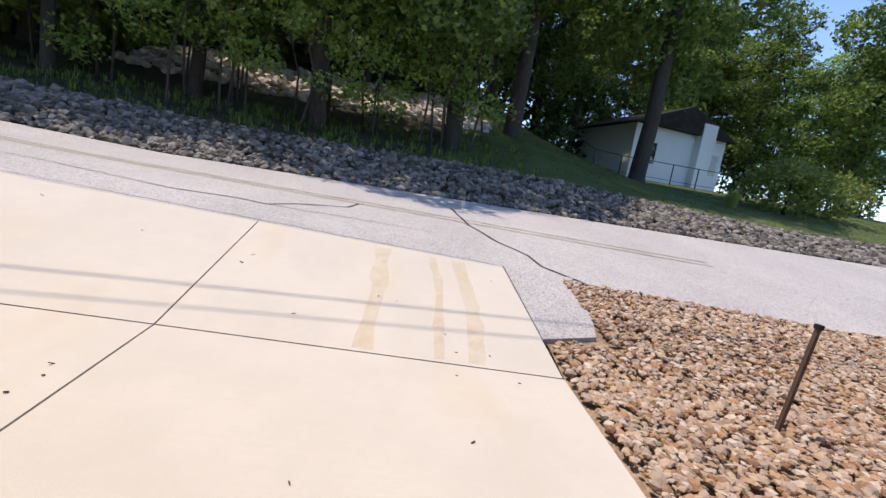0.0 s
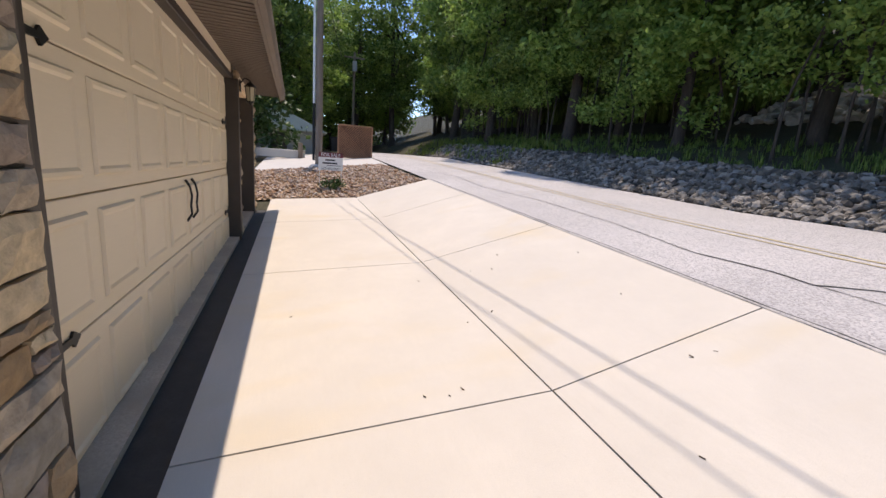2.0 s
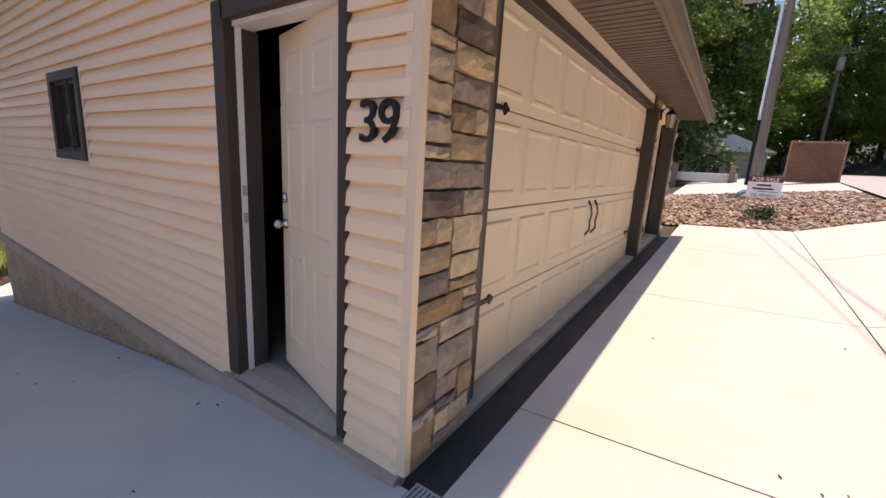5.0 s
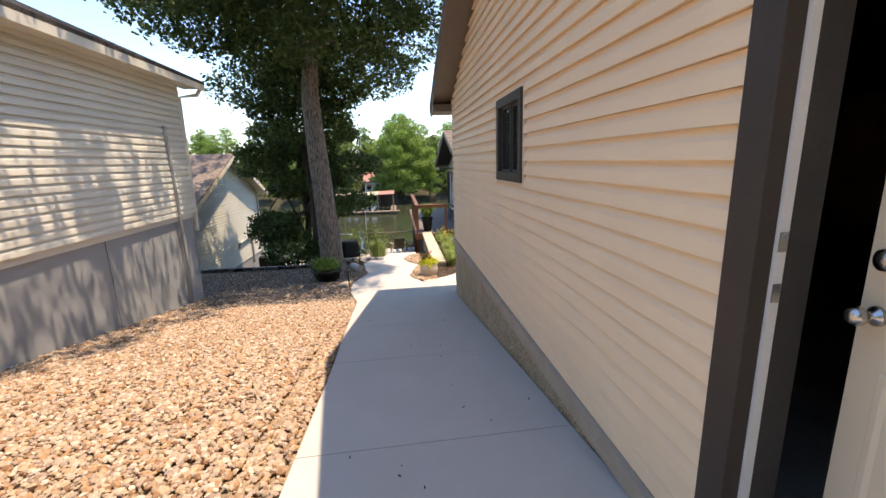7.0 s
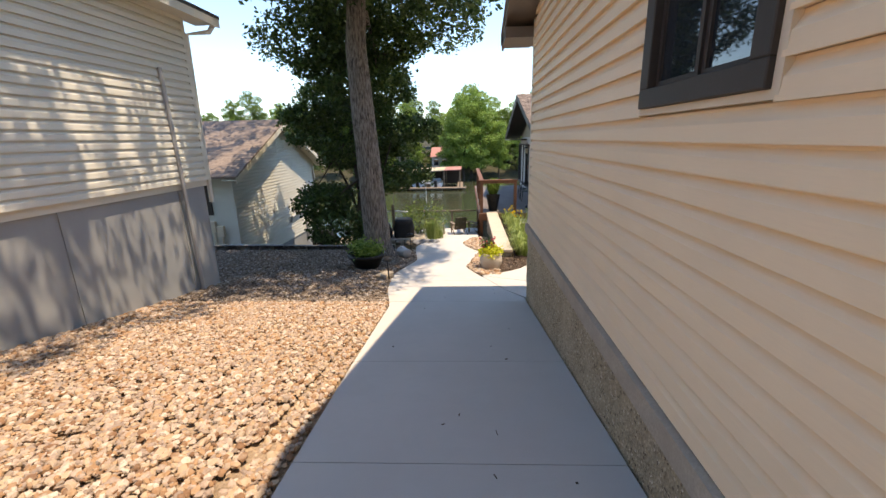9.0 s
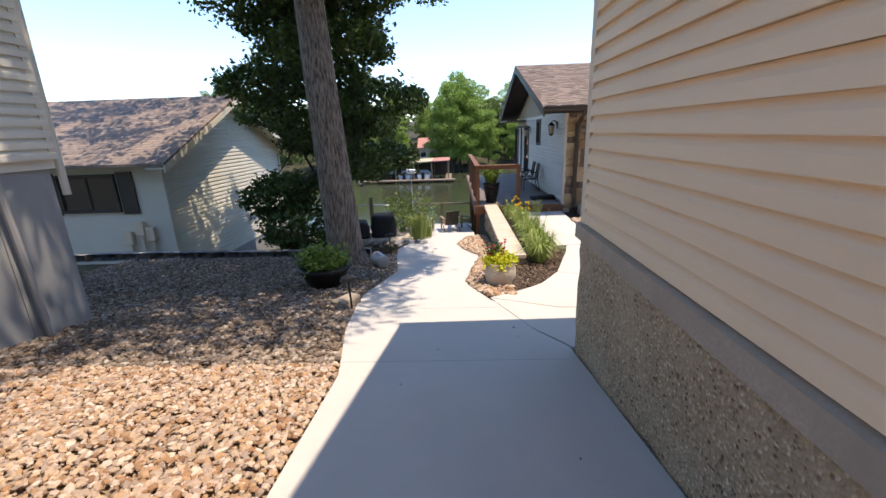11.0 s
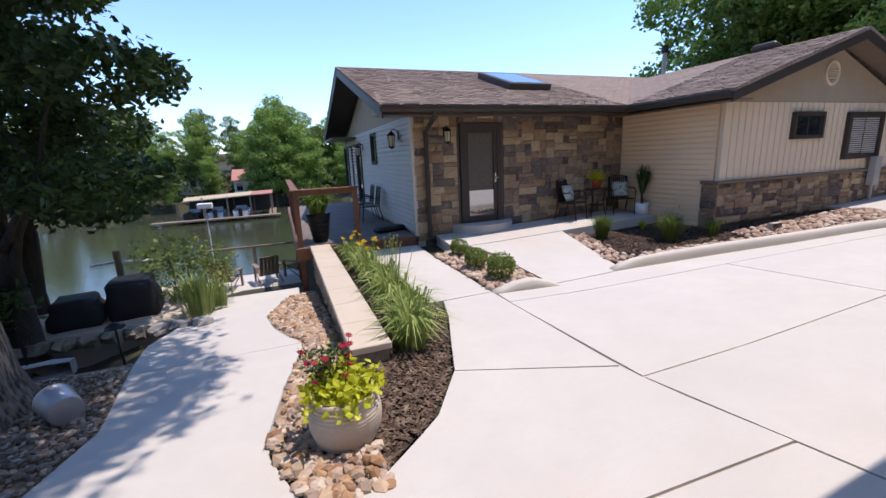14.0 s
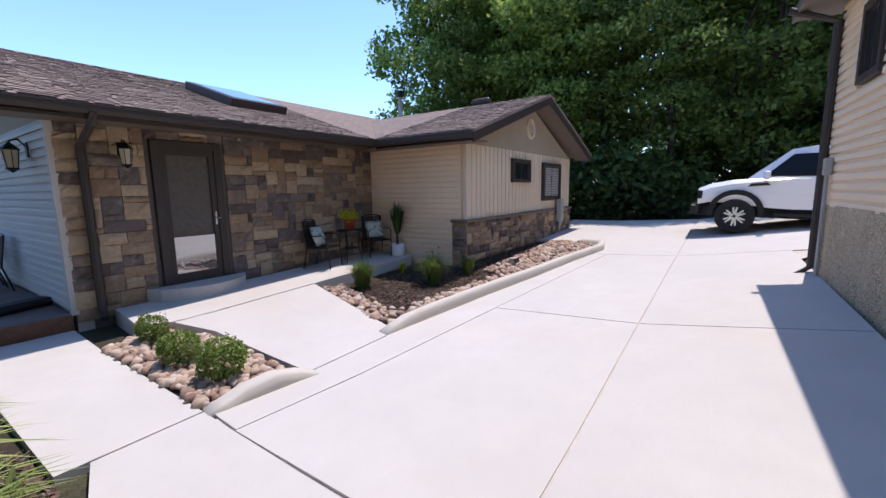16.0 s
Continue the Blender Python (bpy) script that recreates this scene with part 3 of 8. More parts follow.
def ground_z(x, y):
    """Height of the ground."""
    if y > ROAD_FAR:
        base = far_edge(x)
        d = y - ROAD_FAR
        bank = lerp_table([(0, 0), (0.25, 0.03), (1.5, 0.75), (2.2, 1.0), (5, 2.0), (14, 5.2), (40, 16.0)], d)
        east = max(0.0, min(1.0, (x - 4.0) / 6.0))
        flat = lerp_table([(0, 0), (0.25, 0.03), (1.4, 0.45), (6, 1.35), (14, 2.3), (40, 4.0)], d)
        return base + bank * (1 - east) + flat * east
    if y > ROAD_NEAR:
        k = (y - ROAD_NEAR) / (ROAD_FAR - ROAD_NEAR)
        return near_edge(x) * (1 - k) + far_edge(x) * k
    if y > 0.6:
        return front_z(x, y)
    rise = 0.035 * max(0.0, min(-x - 3, 14))
    if x < wall_line(y) or (y > -9.4 and x < 2.2):
        z = lerp_table(COURT, y)
        k = max(0.0, min(1.0, (0.6 - y) / 8.0))
        front = front_z(x, 0.6) + 0.13
        z = z + front * (1 - k) + rise * k
        if y < -25:
            z = z + (lerp_table(WALK, y) - z) * min(1, (-25 - y) / 3)
        return z
    z = lerp_table(WALK, y)
    if x > 2.2 and y < -12.9:
        z -= 0.45 * min(1.0, (x - 2.2) / 1.5) * min(1.0, (-12.9 - y) / 0.8)
    return z + (flat_front(x, 0.6) + 0.13) * max(0.0, min(1.0, 1 - (0.6 - y) / 4.0))


def sheet(name, xs, ys, lift, material, inside=None, zf=None, parent=None, kind="structure", label="", category=""):
    """A sheet that lies on the ground over the grid xs by ys, where inside(x, y) holds."""
    bm = bmesh.new()
    zf = zf or ground_z
    vs = {}

    def vert(i, j):
        if (i, j) not in vs:
            vs[i, j] = bm.verts.new((xs[i], ys[j], zf(xs[i], ys[j]) + lift))
        return vs[i, j]
    for i in range(len(xs) - 1):
        for j in range(len(ys) - 1):
            if inside is None or inside((xs[i] + xs[i + 1]) / 2, (ys[j] + ys[j + 1]) / 2):
                bm.faces.new((vert(i, j), vert(i + 1, j), vert(i + 1, j + 1), vert(i, j + 1)))
    ob = part(name, bm, material, parent)
    return tagged(ob, label, category, "", kind)


def span(a, b, step):
    n = max(1, round(abs(b - a) / step))
    return [a + (b - a) * i / n for i in range(n + 1)]


def patch(name, outline, lift, material, thick=0.0, step=0.35, label="", category="", parent=None, zf=None, kind="structure"):
    """A piece of ground cover with the given outline (x, y), cut finely, laid on the ground with its edge turned down by thick."""
    zf = zf or ground_z
    bm = bmesh.new()
    f = bm.faces.new([bm.verts.new((x, y, 0)) for x, y in outline])
    xs0, xs1 = min(p[0] for p in outline), max(p[0] for p in outline)
    ys0, ys1 = min(p[1] for p in outline), max(p[1] for p in outline)
    cuts = [((v, 0, 0), (1, 0, 0)) for v in span(xs0, xs1, step)[1:-1]] + [((0, v, 0), (0, 1, 0)) for v in span(ys0, ys1, step)[1:-1]]
    cuts += [((0, v, 0), (0, 1, 0)) for v in (2.71, ROAD_NEAR, ROAD_FAR) if ys0 < v < ys1]
    for co, no in cuts:
        bmesh.ops.bisect_plane(bm, geom=bm.verts[:] + bm.edges[:] + bm.faces[:], plane_co=co, plane_no=no)
    for v in bm.verts:
        v.co.z = zf(v.co.x, v.co.y) + lift
    bmesh.ops.recalc_face_normals(bm, faces=bm.faces)
    if sum(q.normal.z for q in bm.faces) < 0:
        bmesh.ops.reverse_faces(bm, faces=bm.faces)
    if thick:
        es = [e for e in bm.edges if len(e.link_faces) == 1]
        r = bmesh.ops.extrude_edge_only(bm, edges=es)
        for g in r["geom"]:
            if isinstance(g, bmesh.types.BMVert):
                g.co.z -= thick
        bmesh.ops.recalc_face_normals(bm, faces=bm.faces)
    ob = part(name, bm, material, parent)
    return tagged(ob, label, category, "", kind) if not parent else ob


# ---- ground, road and paving ----
xs = span(-600, -60, 60) + span(-60, -20, 4)[1:] + span(-20, 12, 0.4)[1:] + span(12, 60, 4)[1:] + span(60, 600, 60)[1:]
ys = span(-600, -120, 60) + span(-120, -60, 4)[1:] + span(-60, -31, 3)[1:] + span(-31, 0.6, 0.35)[1:] + span(0.6, 2.71, 0.5)[1:] + span(2.71, 4.45, 0.4)[1:] + span(4.45, 8.8, 0.6)[1:] + span(8.8, 16, 0.4)[1:] + span(16, 60, 4)[1:] + span(60, 600, 60)[1:]


def land_z(x, y):
    z = ground_z(x, y)
    if y < -31:
        z = -7.5
        if y < -72:
            z = lerp_table([(-400, 10), (-130, 3.0), (-90, -2), (-76, -5.0), (-72, -6.5)], y)
    return z - 0.07


land = sheet("ground", xs, ys, 0, "forest_ground", zf=land_z, label="sloping earth under woods and gardens", category="ground")
water = tagged(part("water", prism([(-400, -76), (400, -76), (400, -24), (-400, -24)], "z", LAKE - 0.5, LAKE), "water"), "calm green-brown lake water", "lake", kind="structure")
road = sheet("road", span(-80, -20, 3) + span(-20, 10, 0.5)[1:] + span(10, 60, 3)[1:], [4.45, 5.2, 6.0, 7.0, 8.0, 8.8], -0.02, "asphalt", label="worn pale grey asphalt road with cracks", category="road")

# front drive, cast in bays with open joints
GAP = 0.006
JX = [1.85, -0.745, -3.5, -6.4, -9.35]
front_drive = thing("driveway", "light beige concrete drive before the garage, cast in bays", "driveway", kind="structure")
for a, b in zip(JX, JX[1:]):
    last = b < -9
    lo = [(b + GAP, 0.745), (a - GAP, 0.745), (a - GAP, 2.71 - GAP), (b + GAP, 2.71 - GAP)]
    if a > 1:
        lo = [(b + GAP, 0.745), (0.10, 0.745), (0.10, 0.62), (1.85, 0.62), (1.85, 2.71 - GAP), (b + GAP, 2.71 - GAP)]
    patch("bay", lo, 0, "slab", 0.1, 0.6, parent=front_drive)
    hi = [(b + GAP, 2.71 + GAP), (a - GAP, 2.71 + GAP), (a - GAP - (0.06 if a > 1 else 0), ROAD_NEAR - 0.03), (b + GAP + (0.5 if last else 0), ROAD_NEAR - 0.03)]
    patch("bay", hi, 0, "slab", 0.1, 0.6, parent=front_drive)
patch("joint_filler", [(-9.3, 0.82), (1.8, 0.82), (1.75, 4.40), (-8.85, 4.40)], -0.022, "joint", 0, 0.6, parent=front_drive)

# side path and courtyard
PATH_IN = 0.115
walk_path = thing("pavement", "smooth grey concrete path beside the garage wall", "path", kind="structure")


def path_left(y):
    return lerp_table([(-15.5, 1.7), (-14.6, 2.2), (-13.4, 2.45), (-12.5, 2.35), (-11.2, 2.15), (-9.7, 2.45), (-8.3, 2.3), (-7.2, 2.06), (-5.1, 2.0), (-3.4, 1.93), (0.6, 1.85)], y)


def path_right(y):
    return lerp_table([(-15.5, 0.75), (-14.0, 1.1), (-13.2, 0.95), (-12.3, 0.65), (-11.3, 0.85), (-10.3, 0.98), (-9.46, 0.69), (-8.2, 0.35), (-7.70, PATH_IN), (0.6, PATH_IN)], y)


for a, b in ((0.6, -2.0), (-2.0, -3.75), (-3.75, -5.2), (-5.2, -7.45), (-7.45, -9.0), (-9.0, -12.4), (-12.4, -15.5)):
    yy = span(a - GAP * 0.5, b + GAP * 0.5, 0.25)
    patch("bay", [(path_right(y), y) for y in yy] + [(path_left(y), y) for y in yy[::-1]], 0, "court", 0.12, 0.4, parent=walk_path,
          zf=lambda x, y: ground_z(min(x, 2.1) if y > -9.4 else 1.5, y))
yy = span(0.55, -15.4, 0.3)
court = thing("pavement", "pale concrete courtyard with saw-cut joints", "courtyard", kind="structure")


def court_z(x, y):
    return ground_z(min(x, wall_line(y) - 0.05), y)


bays = [
    [(0.09, -7.72), (0.352, -8.25), (0.676, -9.44), (-0.1, -8.95), (-1.76, -8.88), (-1.76, -7.85)],
    [(0.68, -9.46), (0.3, -9.75), (-0.15, -10.15), (-0.5, -10.7), (-1.74, -10.12), (-1.77, -8.9), (-0.1, -8.97)],
    [(-0.51, -10.71), (-0.72, -11.3), (-0.98, -12.0), (-1.15, -12.6), (-1.89, -12.62), (-1.75, -10.14)],
    [(-0.97, -12.62), (-0.95, -14.2), (-0.65, -16.2), (-1.95, -16.22), (-1.9, -14.96), (-1.89, -12.64)],
    [(-1.78, -7.9), (-1.78, -9.9), (-5.4, -9.93), (-5.4, -8.05)],
    [(-1.78, -9.92), (-1.87, -12.1), (-5.4, -11.76), (-5.4, -9.95)],
    [(-5.42, -8.05), (-5.42, -9.93), (-9.8, -9.95), (-9.8, -8.2)],
    [(-5.42, -9.95), (-5.42, -11.76), (-9.8, -11.3), (-9.8, -9.97)],
    [(-9.82, -3.0), (-9.82, -9.95), (-17.0, -9.95), (-17.0, -3.0)],
    [(-9.82, -9.97), (-9.82, -11.9), (-11.2, -11.75), (-11.6, -12.4), (-11.7, -14.2), (-17.0, -14.2), (-17.0, -9.97)],
    [(-1.88, -12.112), (-1.92, -12.52), (-2.9, -12.50), (-4.1, -12.47), (-5.4, -12.44), (-9.8, -12.05), (-9.8, -11.312), (-5.4, -11.772)],
]
for o in bays:
    patch("bay", o, 0, "court", 0.1, 0.6, parent=court, zf=court_z)
patch("joint_filler", [(0.5, -9.42), (0.0, -7.8), (-9, -8.2), (-15.9, -3.1), (-15.9, -11.4), (-9.8, -12.0), (-1.9, -12.45), (-1.4, -15.8), (-1.2, -12.6), (-0.6, -10.7), (-0.1, -10.1)], -0.02, "joint_pale", 0, 0.6, parent=court, zf=court_z)
def entry_z(x, y):
    return court_z(x, y) + 0.005 + 0.16 * max(0.0, min(1.0, (-12.6 - y) / 3.2))


entry = thing("pavement", "pale concrete entry walk before the house door", "path", kind="structure")
patch("bay", [(-2.83, -12.508), (-4.12, -12.478), (-4.88, -15.0), (-2.66, -15.0), (-2.83, -14.3)], 0.0, "court", 0.2, 0.6, parent=entry, zf=entry_z)
patch("bay", [(-2.33, -15.22), (-2.66, -15.02), (-7.6, -15.02), (-7.6, -16.25), (-2.42, -16.25)], 0.004, "court", 0.25, 0.6, parent=entry, zf=entry_z)


# ---- walls with lapped boards ----
def lap_board(length, h=0.1125, proud=0.031):
    """One board along +x from 0, its face towards -y."""
    return prism([(-proud, 0.0), (-proud, 0.006), (-proud * 0.84, h * 0.56), (-proud * 0.4, h * 0.74), (-proud * 0.1, h * 0.9), (-0.002, h), (0.02, h), (0.02, 0.006), (-proud + 0.012, 0.0)], "x", 0, length)


def board_mesh(length, material, cache={}):
    key = (round(length, 3), material)
    if key not in cache:
        o = part("siding_board", lap_board(length), material)
        cache[key] = o.data
        bpy.data.objects.remove(o)
    return cache[key]


def siding(parent, origin, angle, length, z0, z1, material, holes=(), h=0.1125, top=None):
    """Boards on a wall that starts at origin and runs at angle (degrees), face to its right. holes: (s0, s1, z0, z1). top: height limit by s."""
    z = z0
    while z < z1 - 0.02:
        runs = [(0.0, length)]
        if top:
            ss = [s for s in span(0, length, 0.05) if top(s) > z + 0.06]
            if not ss:
                break
            runs = [(ss[0], ss[-1])]
        for s0, s1, a, b in holes:
            if a < z + h * 0.5 < b:
                runs = [r for q in runs for r in ((q[0], min(q[1], s0)), (max(q[0], s1), q[1])) if r[1] - r[0] > 0.03]
        for a, b in runs:
            ob = new("siding_board", board_mesh(b - a, material))
            ob.parent = parent
            ob.matrix_basis = pose(origin[0], origin[1], z, 0, 0, angle) @ pose(a, 0, 0)
        z += h


def stone_mesh(w, h, d, seed):
    """A rough-faced stone with its back on y = 0, face towards -y, lower left corner at the origin."""
    r = random.Random(seed)
    bm = bmesh.new()
    nx, nz = (4, 3) if w > h * 1.3 else (3, 3)
    g = {}
    for i in range(nx + 1):
        for j in range(nz + 1):
            edge = i in (0, nx) or j in (0, nz)
            x = w * i / nx + (r.uniform(-0.006, 0.006) if edge else r.uniform(-0.016, 0.016) * min(1, w / 0.2))
            z = h * j / nz + (r.uniform(-0.005, 0.005) if edge else r.uniform(-0.015, 0.015))
            g[i, j] = bm.verts.new((x, -d * (r.uniform(0.45, 0.7) if edge else r.uniform(0.72, 1.22)), z))
    for i in range(nx):
        for j in range(nz):
            bm.faces.new((g[i, j], g[i + 1, j], g[i + 1, j + 1], g[i, j + 1]))
    ring = [g[i, 0] for i in range(nx)] + [g[nx, j] for j in range(nz)] + [g[i, nz] for i in range(nx, 0, -1)] + [g[0, j] for j in range(nz, 0, -1)]
    back = [bm.verts.new((v.co.x, 0, v.co.z)) for v in ring]
    for i in range(len(ring)):
        j = (i + 1) % len(ring)
        bm.faces.new((ring[j], ring[i], back[i], back[j]))
    bmesh.ops.recalc_face_normals(bm, faces=bm.faces)
    return bm


def stonework(parent, origin, angle, length, z0, z1, material, holes=(), seed=1, depth=0.05, small=1.0, gap=0.008):
    """Random ashlar stones over a wall strip, as separate pieces."""
    r = random.Random(seed)
    cell = 0.075 * small
    nx, nz = max(1, round(length / cell)), max(1, round((z1 - z0) / cell))
    cx, cz = length / nx, (z1 - z0) / nz
    used = np.zeros((nx, nz), bool)
    for s0, s1, a, b in holes:
        for i in range(nx):
            for j in range(nz):
                if s0 < (i + 0.5) * cx < s1 and a < z0 + (j + 0.5) * cz < b:
                    used[i, j] = True
    for j in range(nz):
        for i in range(nx):
            if used[i, j]:
                continue
            wmax, hmax = r.choice(((5, 2), (4, 2), (6, 2), (3, 3), (3, 1), (4, 2), (2, 2), (5, 1), (6, 2), (3, 2), (4, 3)))
            w = 1
            while w < wmax and i + w < nx and not used[i + w, j]:
                w += 1
            if i + w == nx - 1 and not used[nx - 1, j]:
                w += 1
            h = 1
            while h < hmax and j + h < nz and not used[i:i + w, j + h].any():
                h += 1
            used[i:i + w, j:j + h] = True
            ob = part("stone", stone_mesh(w * cx - gap, h * cz - gap, depth * r.uniform(0.75, 1.25), r.random()), material, parent)
            ob.matrix_basis = pose(origin[0], origin[1], z0 + j * cz + gap / 2, 0, 0, angle) @ pose(i * cx + gap / 2, 0, 0)


# ---- garage ----
GX, GN, GS, GW = 0.085, 0.44, -7.65, -8.0   # east face, front wall, south wall (east end), west wall
SKEW = math.atan2(0.46, 8.085)
EAVE_Z, RIDGE_Y, RIDGE_Z = 2.44, -3.62, 4.05
garage = thing("garage", "tan lap-sided garage with brown trim and stone corner pillars", "garage", kind="structure")
PL = -0.9, 0.17, 2.06   # side door: outer trim south, north, top
WIN = -4.03, -3.16, 1.115, 1.90
# side wall core with door and window openings
for y0, y1, z0, z1 in ((GS + 0.02, WIN[0], -1.45, 2.42), (WIN[0], WIN[1], -1.2, WIN[2]), (WIN[0], WIN[1], WIN[3], 2.42), (WIN[1], PL[0] + 0.1, -0.9, 2.42), (PL[0] + 0.1, PL[1] - 0.09, 2.0, 2.42), (PL[1] - 0.09, GN, -0.4, 2.42)):
    part("wall", boxm(GX - 0.16, GX - 0.022, y0, y1, z0, z1), "siding", garage)
part("gable_wall", prism([(GS + 0.02, 2.42), (GN, 2.42), (RIDGE_Y, RIDGE_Z - 0.16)], "x", GX - 0.16, GX - 0.022), "siding", garage)


def gable_top(s):
    y = GS + s
    return 2.44 + (RIDGE_Z - 2.5) * (1 - abs(y - RIDGE_Y) / 4.05)


siding(garage, (GX, GS + 0.03), 90, GN + 0.05 - GS, -0.16, 4.0, "siding", holes=((PL[0] - GS - 0.03, PL[1] - GS - 0.03, -0.2, PL[2]), (WIN[0] - GS - 0.05, WIN[1] - GS - 0.01, WIN[2] - 0.02, WIN[3] + 0.02)), top=lambda s: gable_top(s) if s > 0 else 0)
part("corner_post", boxm(GX - 0.075, GX + 0.022, GS - 0.02, GS + 0.075, -0.27, 2.42), "tan_trim", garage)
part("corner_post", boxm(GX - 0.02, GX + 0.024, 0.485, 0.562, -0.12, 2.42), "tan_trim", garage)
part("starter_strip", boxm(GX - 0.02, GX + 0.012, GS, 0.50, -0.165, -0.118), "tan_trim", garage)
part("ledge", prism([(GX - 0.02, -0.30), (GX + 0.055, -0.30), (GX + 0.05, -0.19), (GX - 0.02, -0.165)], "y", GS - 0.04, PL[0] - 0.05), "ledge", garage, "weathered tan concrete ledge")
part("sill_ledge", boxm(GX - 0.02, GX + 0.06, PL[0] - 0.05, 0.535, -0.26, -0.125), "ledge", garage)


def rough_foundation():
    bm = bmesh.new()
    ys2, n = span(0.50, GS - 0.02, 0.09), 8
    g = {}
    for i, y in enumerate(ys2):
        zb = ground_z(0.3, y) - 0.12
        for j in range(n + 1):
            z = zb + (-0.28 - zb) * j / n
            g[i, j] = bm.verts.new((GX + 0.012 + 0.018 * noise.noise(Vector((y * 5, z * 6, 1))) + 0.012 * noise.noise(Vector((y * 17, z * 15, 4))), y, z))
    for i in range(len(ys2) - 1):
        for j in range(n):
            bm.faces.new((g[i, j], g[i, j + 1], g[i + 1, j + 1], g[i + 1, j]))
    # return along the south side
    south = span(0, 8.1, 0.12)
    h = {}
    for i, s in enumerate(south):
        x, y = GX - s * math.cos(SKEW), GS - 0.02 - s * math.sin(SKEW)
        zb = -1.75
        for j in range(n + 1):
            z = zb + (-0.28 - zb) * j / n
            h[i, j] = g[len(ys2) - 1, j] if i == 0 else bm.verts.new((x, y - 0.015 - 0.02 * noise.noise(Vector((s * 5, z * 6, 9))), z))
    for i in range(len(south) - 1):
        for j in range(n):
            bm.faces.new((h[i, j], h[i, j + 1], h[i + 1, j + 1], h[i + 1, j]))
    bmesh.ops.recalc_face_normals(bm, faces=bm.faces)
    return bm


part("foundation", rough_foundation(), "pebble", garage, "exposed aggregate foundation wall", True)
# south and west walls
sw = pose(GX, GS, 0, 0, 0, 180 + math.degrees(SKEW))
south_wall = part("wall", boxm(0, 8.1, 0.02, 0.16, -1.5, 2.42), "siding", garage)
south_wall.matrix_basis = sw @ pose(0, 0, 0) @ Matrix.Scale(-1, 4, (0, 1, 0))
siding(garage, (GX - 8.1 * math.cos(SKEW), GS - 8.1 * math.sin(SKEW)), math.degrees(SKEW), 8.1, -0.30, 2.35, "siding", holes=((0.9, 1.65, 1.05, 1.95),))
part("wall", boxm(GW - 0.02, GW + 0.14, -8.1, GN, -1.5, 2.42), "siding", garage)
part("gable_wall", prism([(-8.1, 2.42), (GN, 2.42), (RIDGE_Y, RIDGE_Z - 0.16)], "x", GW - 0.02, GW + 0.14), "siding", garage)
# front wall: beam, pillars, side panels
part("front_wall", boxm(GW, GX - 0.03, GN - 0.16, GN - 0.01, 2.21, 2.44), "siding", garage)
for a, b in ((-0.60, GX - 0.03), (-5.72, -5.42), (GW, -7.55)):
    part("front_wall", boxm(a, b, GN - 0.16, GN + 0.04, -0.4, 2.44), "mortar", garage)
part("front_wall", boxm(-7.5, -5.78, GN - 0.2, GN - 0.14, 0.02, 2.3), "door_paint", garage, "beige side panel")
part("beam", boxm(-5.50, -0.55, GN - 0.09, GN + 0.03, 2.20, 2.275, 0.006), "brown", garage)
part("frieze", boxm(-8.0, GX, GN - 0.02, GN + 0.015, 2.279, 2.455), "tan_trim", garage)
part("jamb", boxm(-5.43, -5.29, GN - 0.12, GN + 0.11, 0.0, 2.2, 0.006), "brown", garage)
part("jamb", boxm(-0.66, -0.465, GN - 0.12, GN + 0.03, -0.15, 2.2, 0.006), "brown", garage)
part("jamb", boxm(-7.62, -7.5, GN - 0.12, GN + 0.10, 0.02, 2.3, 0.006), "brown", garage)
part("front_wall", boxm(-0.46, GX - 0.022, GN + 0.04, GN + 0.085, -0.12, 2.42), "mortar", garage)
stonework(garage, (0.066, GN + 0.085), 180, 0.52, -0.11, 2.40, "stone", seed=4, depth=0.042, small=0.82, gap=0.014)
stonework(garage, (-5.44, GN + 0.04), 180, 0.27, 0.06, 2.34, "stone", seed=7, depth=0.06)
stonework(garage, (-7.62, GN + 0.04), 180, 0.34, 0.1, 2.34, "stone", seed=9, depth=0.06)
patch("threshold", [(-7.9, 0.2), (0.06, 0.2), (0.06, 0.525), (-7.9, 0.525)], 0.012, "ledge", 0.1, 0.6, parent=garage, zf=lambda x, y: flat_front(x, 0.62))
patch("drain_channel", [(-7.9, 0.522), (0.095, 0.522), (0.095, 0.75), (-7.9, 0.75)], -0.035, "tar", 0.0, 0.6, parent=garage, zf=lambda x, y: flat_front(x, 0.7))
# unseen ceiling, added to shut the light slot under the eaves
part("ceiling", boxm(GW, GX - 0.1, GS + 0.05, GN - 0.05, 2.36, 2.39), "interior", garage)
part("floor", boxm(GW, GX - 0.03, GS + 0.05, GN - 0.2, -0.2, -0.10), "ledge", garage)


# roof of the garage
def roof_slab(y0, z0, y1, z1, x0, x1, t=0.05, skew=0.0):
    """A sloping roof slab with UVs in metres; skew shifts the low west end in y."""
    bm = bmesh.new()
    uv = bm.loops.layers.uv.new("UVMap")
    top = [bm.verts.new(p) for p in ((x0, y0 + skew, z0), (x1, y0, z0), (x1, y1, z1), (x0, y1, z1))]
    bot = [bm.verts.new(v.co - Vector((0, 0, t))) for v in top]
    fs = [bm.faces.new(top), bm.faces.new(bot[::-1])]
    for i in range(4):
        j = (i + 1) % 4
        fs.append(bm.faces.new((top[j], top[i], bot[i], bot[j])))
    bmesh.ops.recalc_face_normals(bm, faces=bm.faces)
    L = math.hypot(y1 - y0, z1 - z0)
    for f in bm.faces:
        for lo in f.loops:
            v = lo.vert.co
            lo[uv].uv = (v.x, (v.y - y0) / (y1 - y0) * L)
    return bm


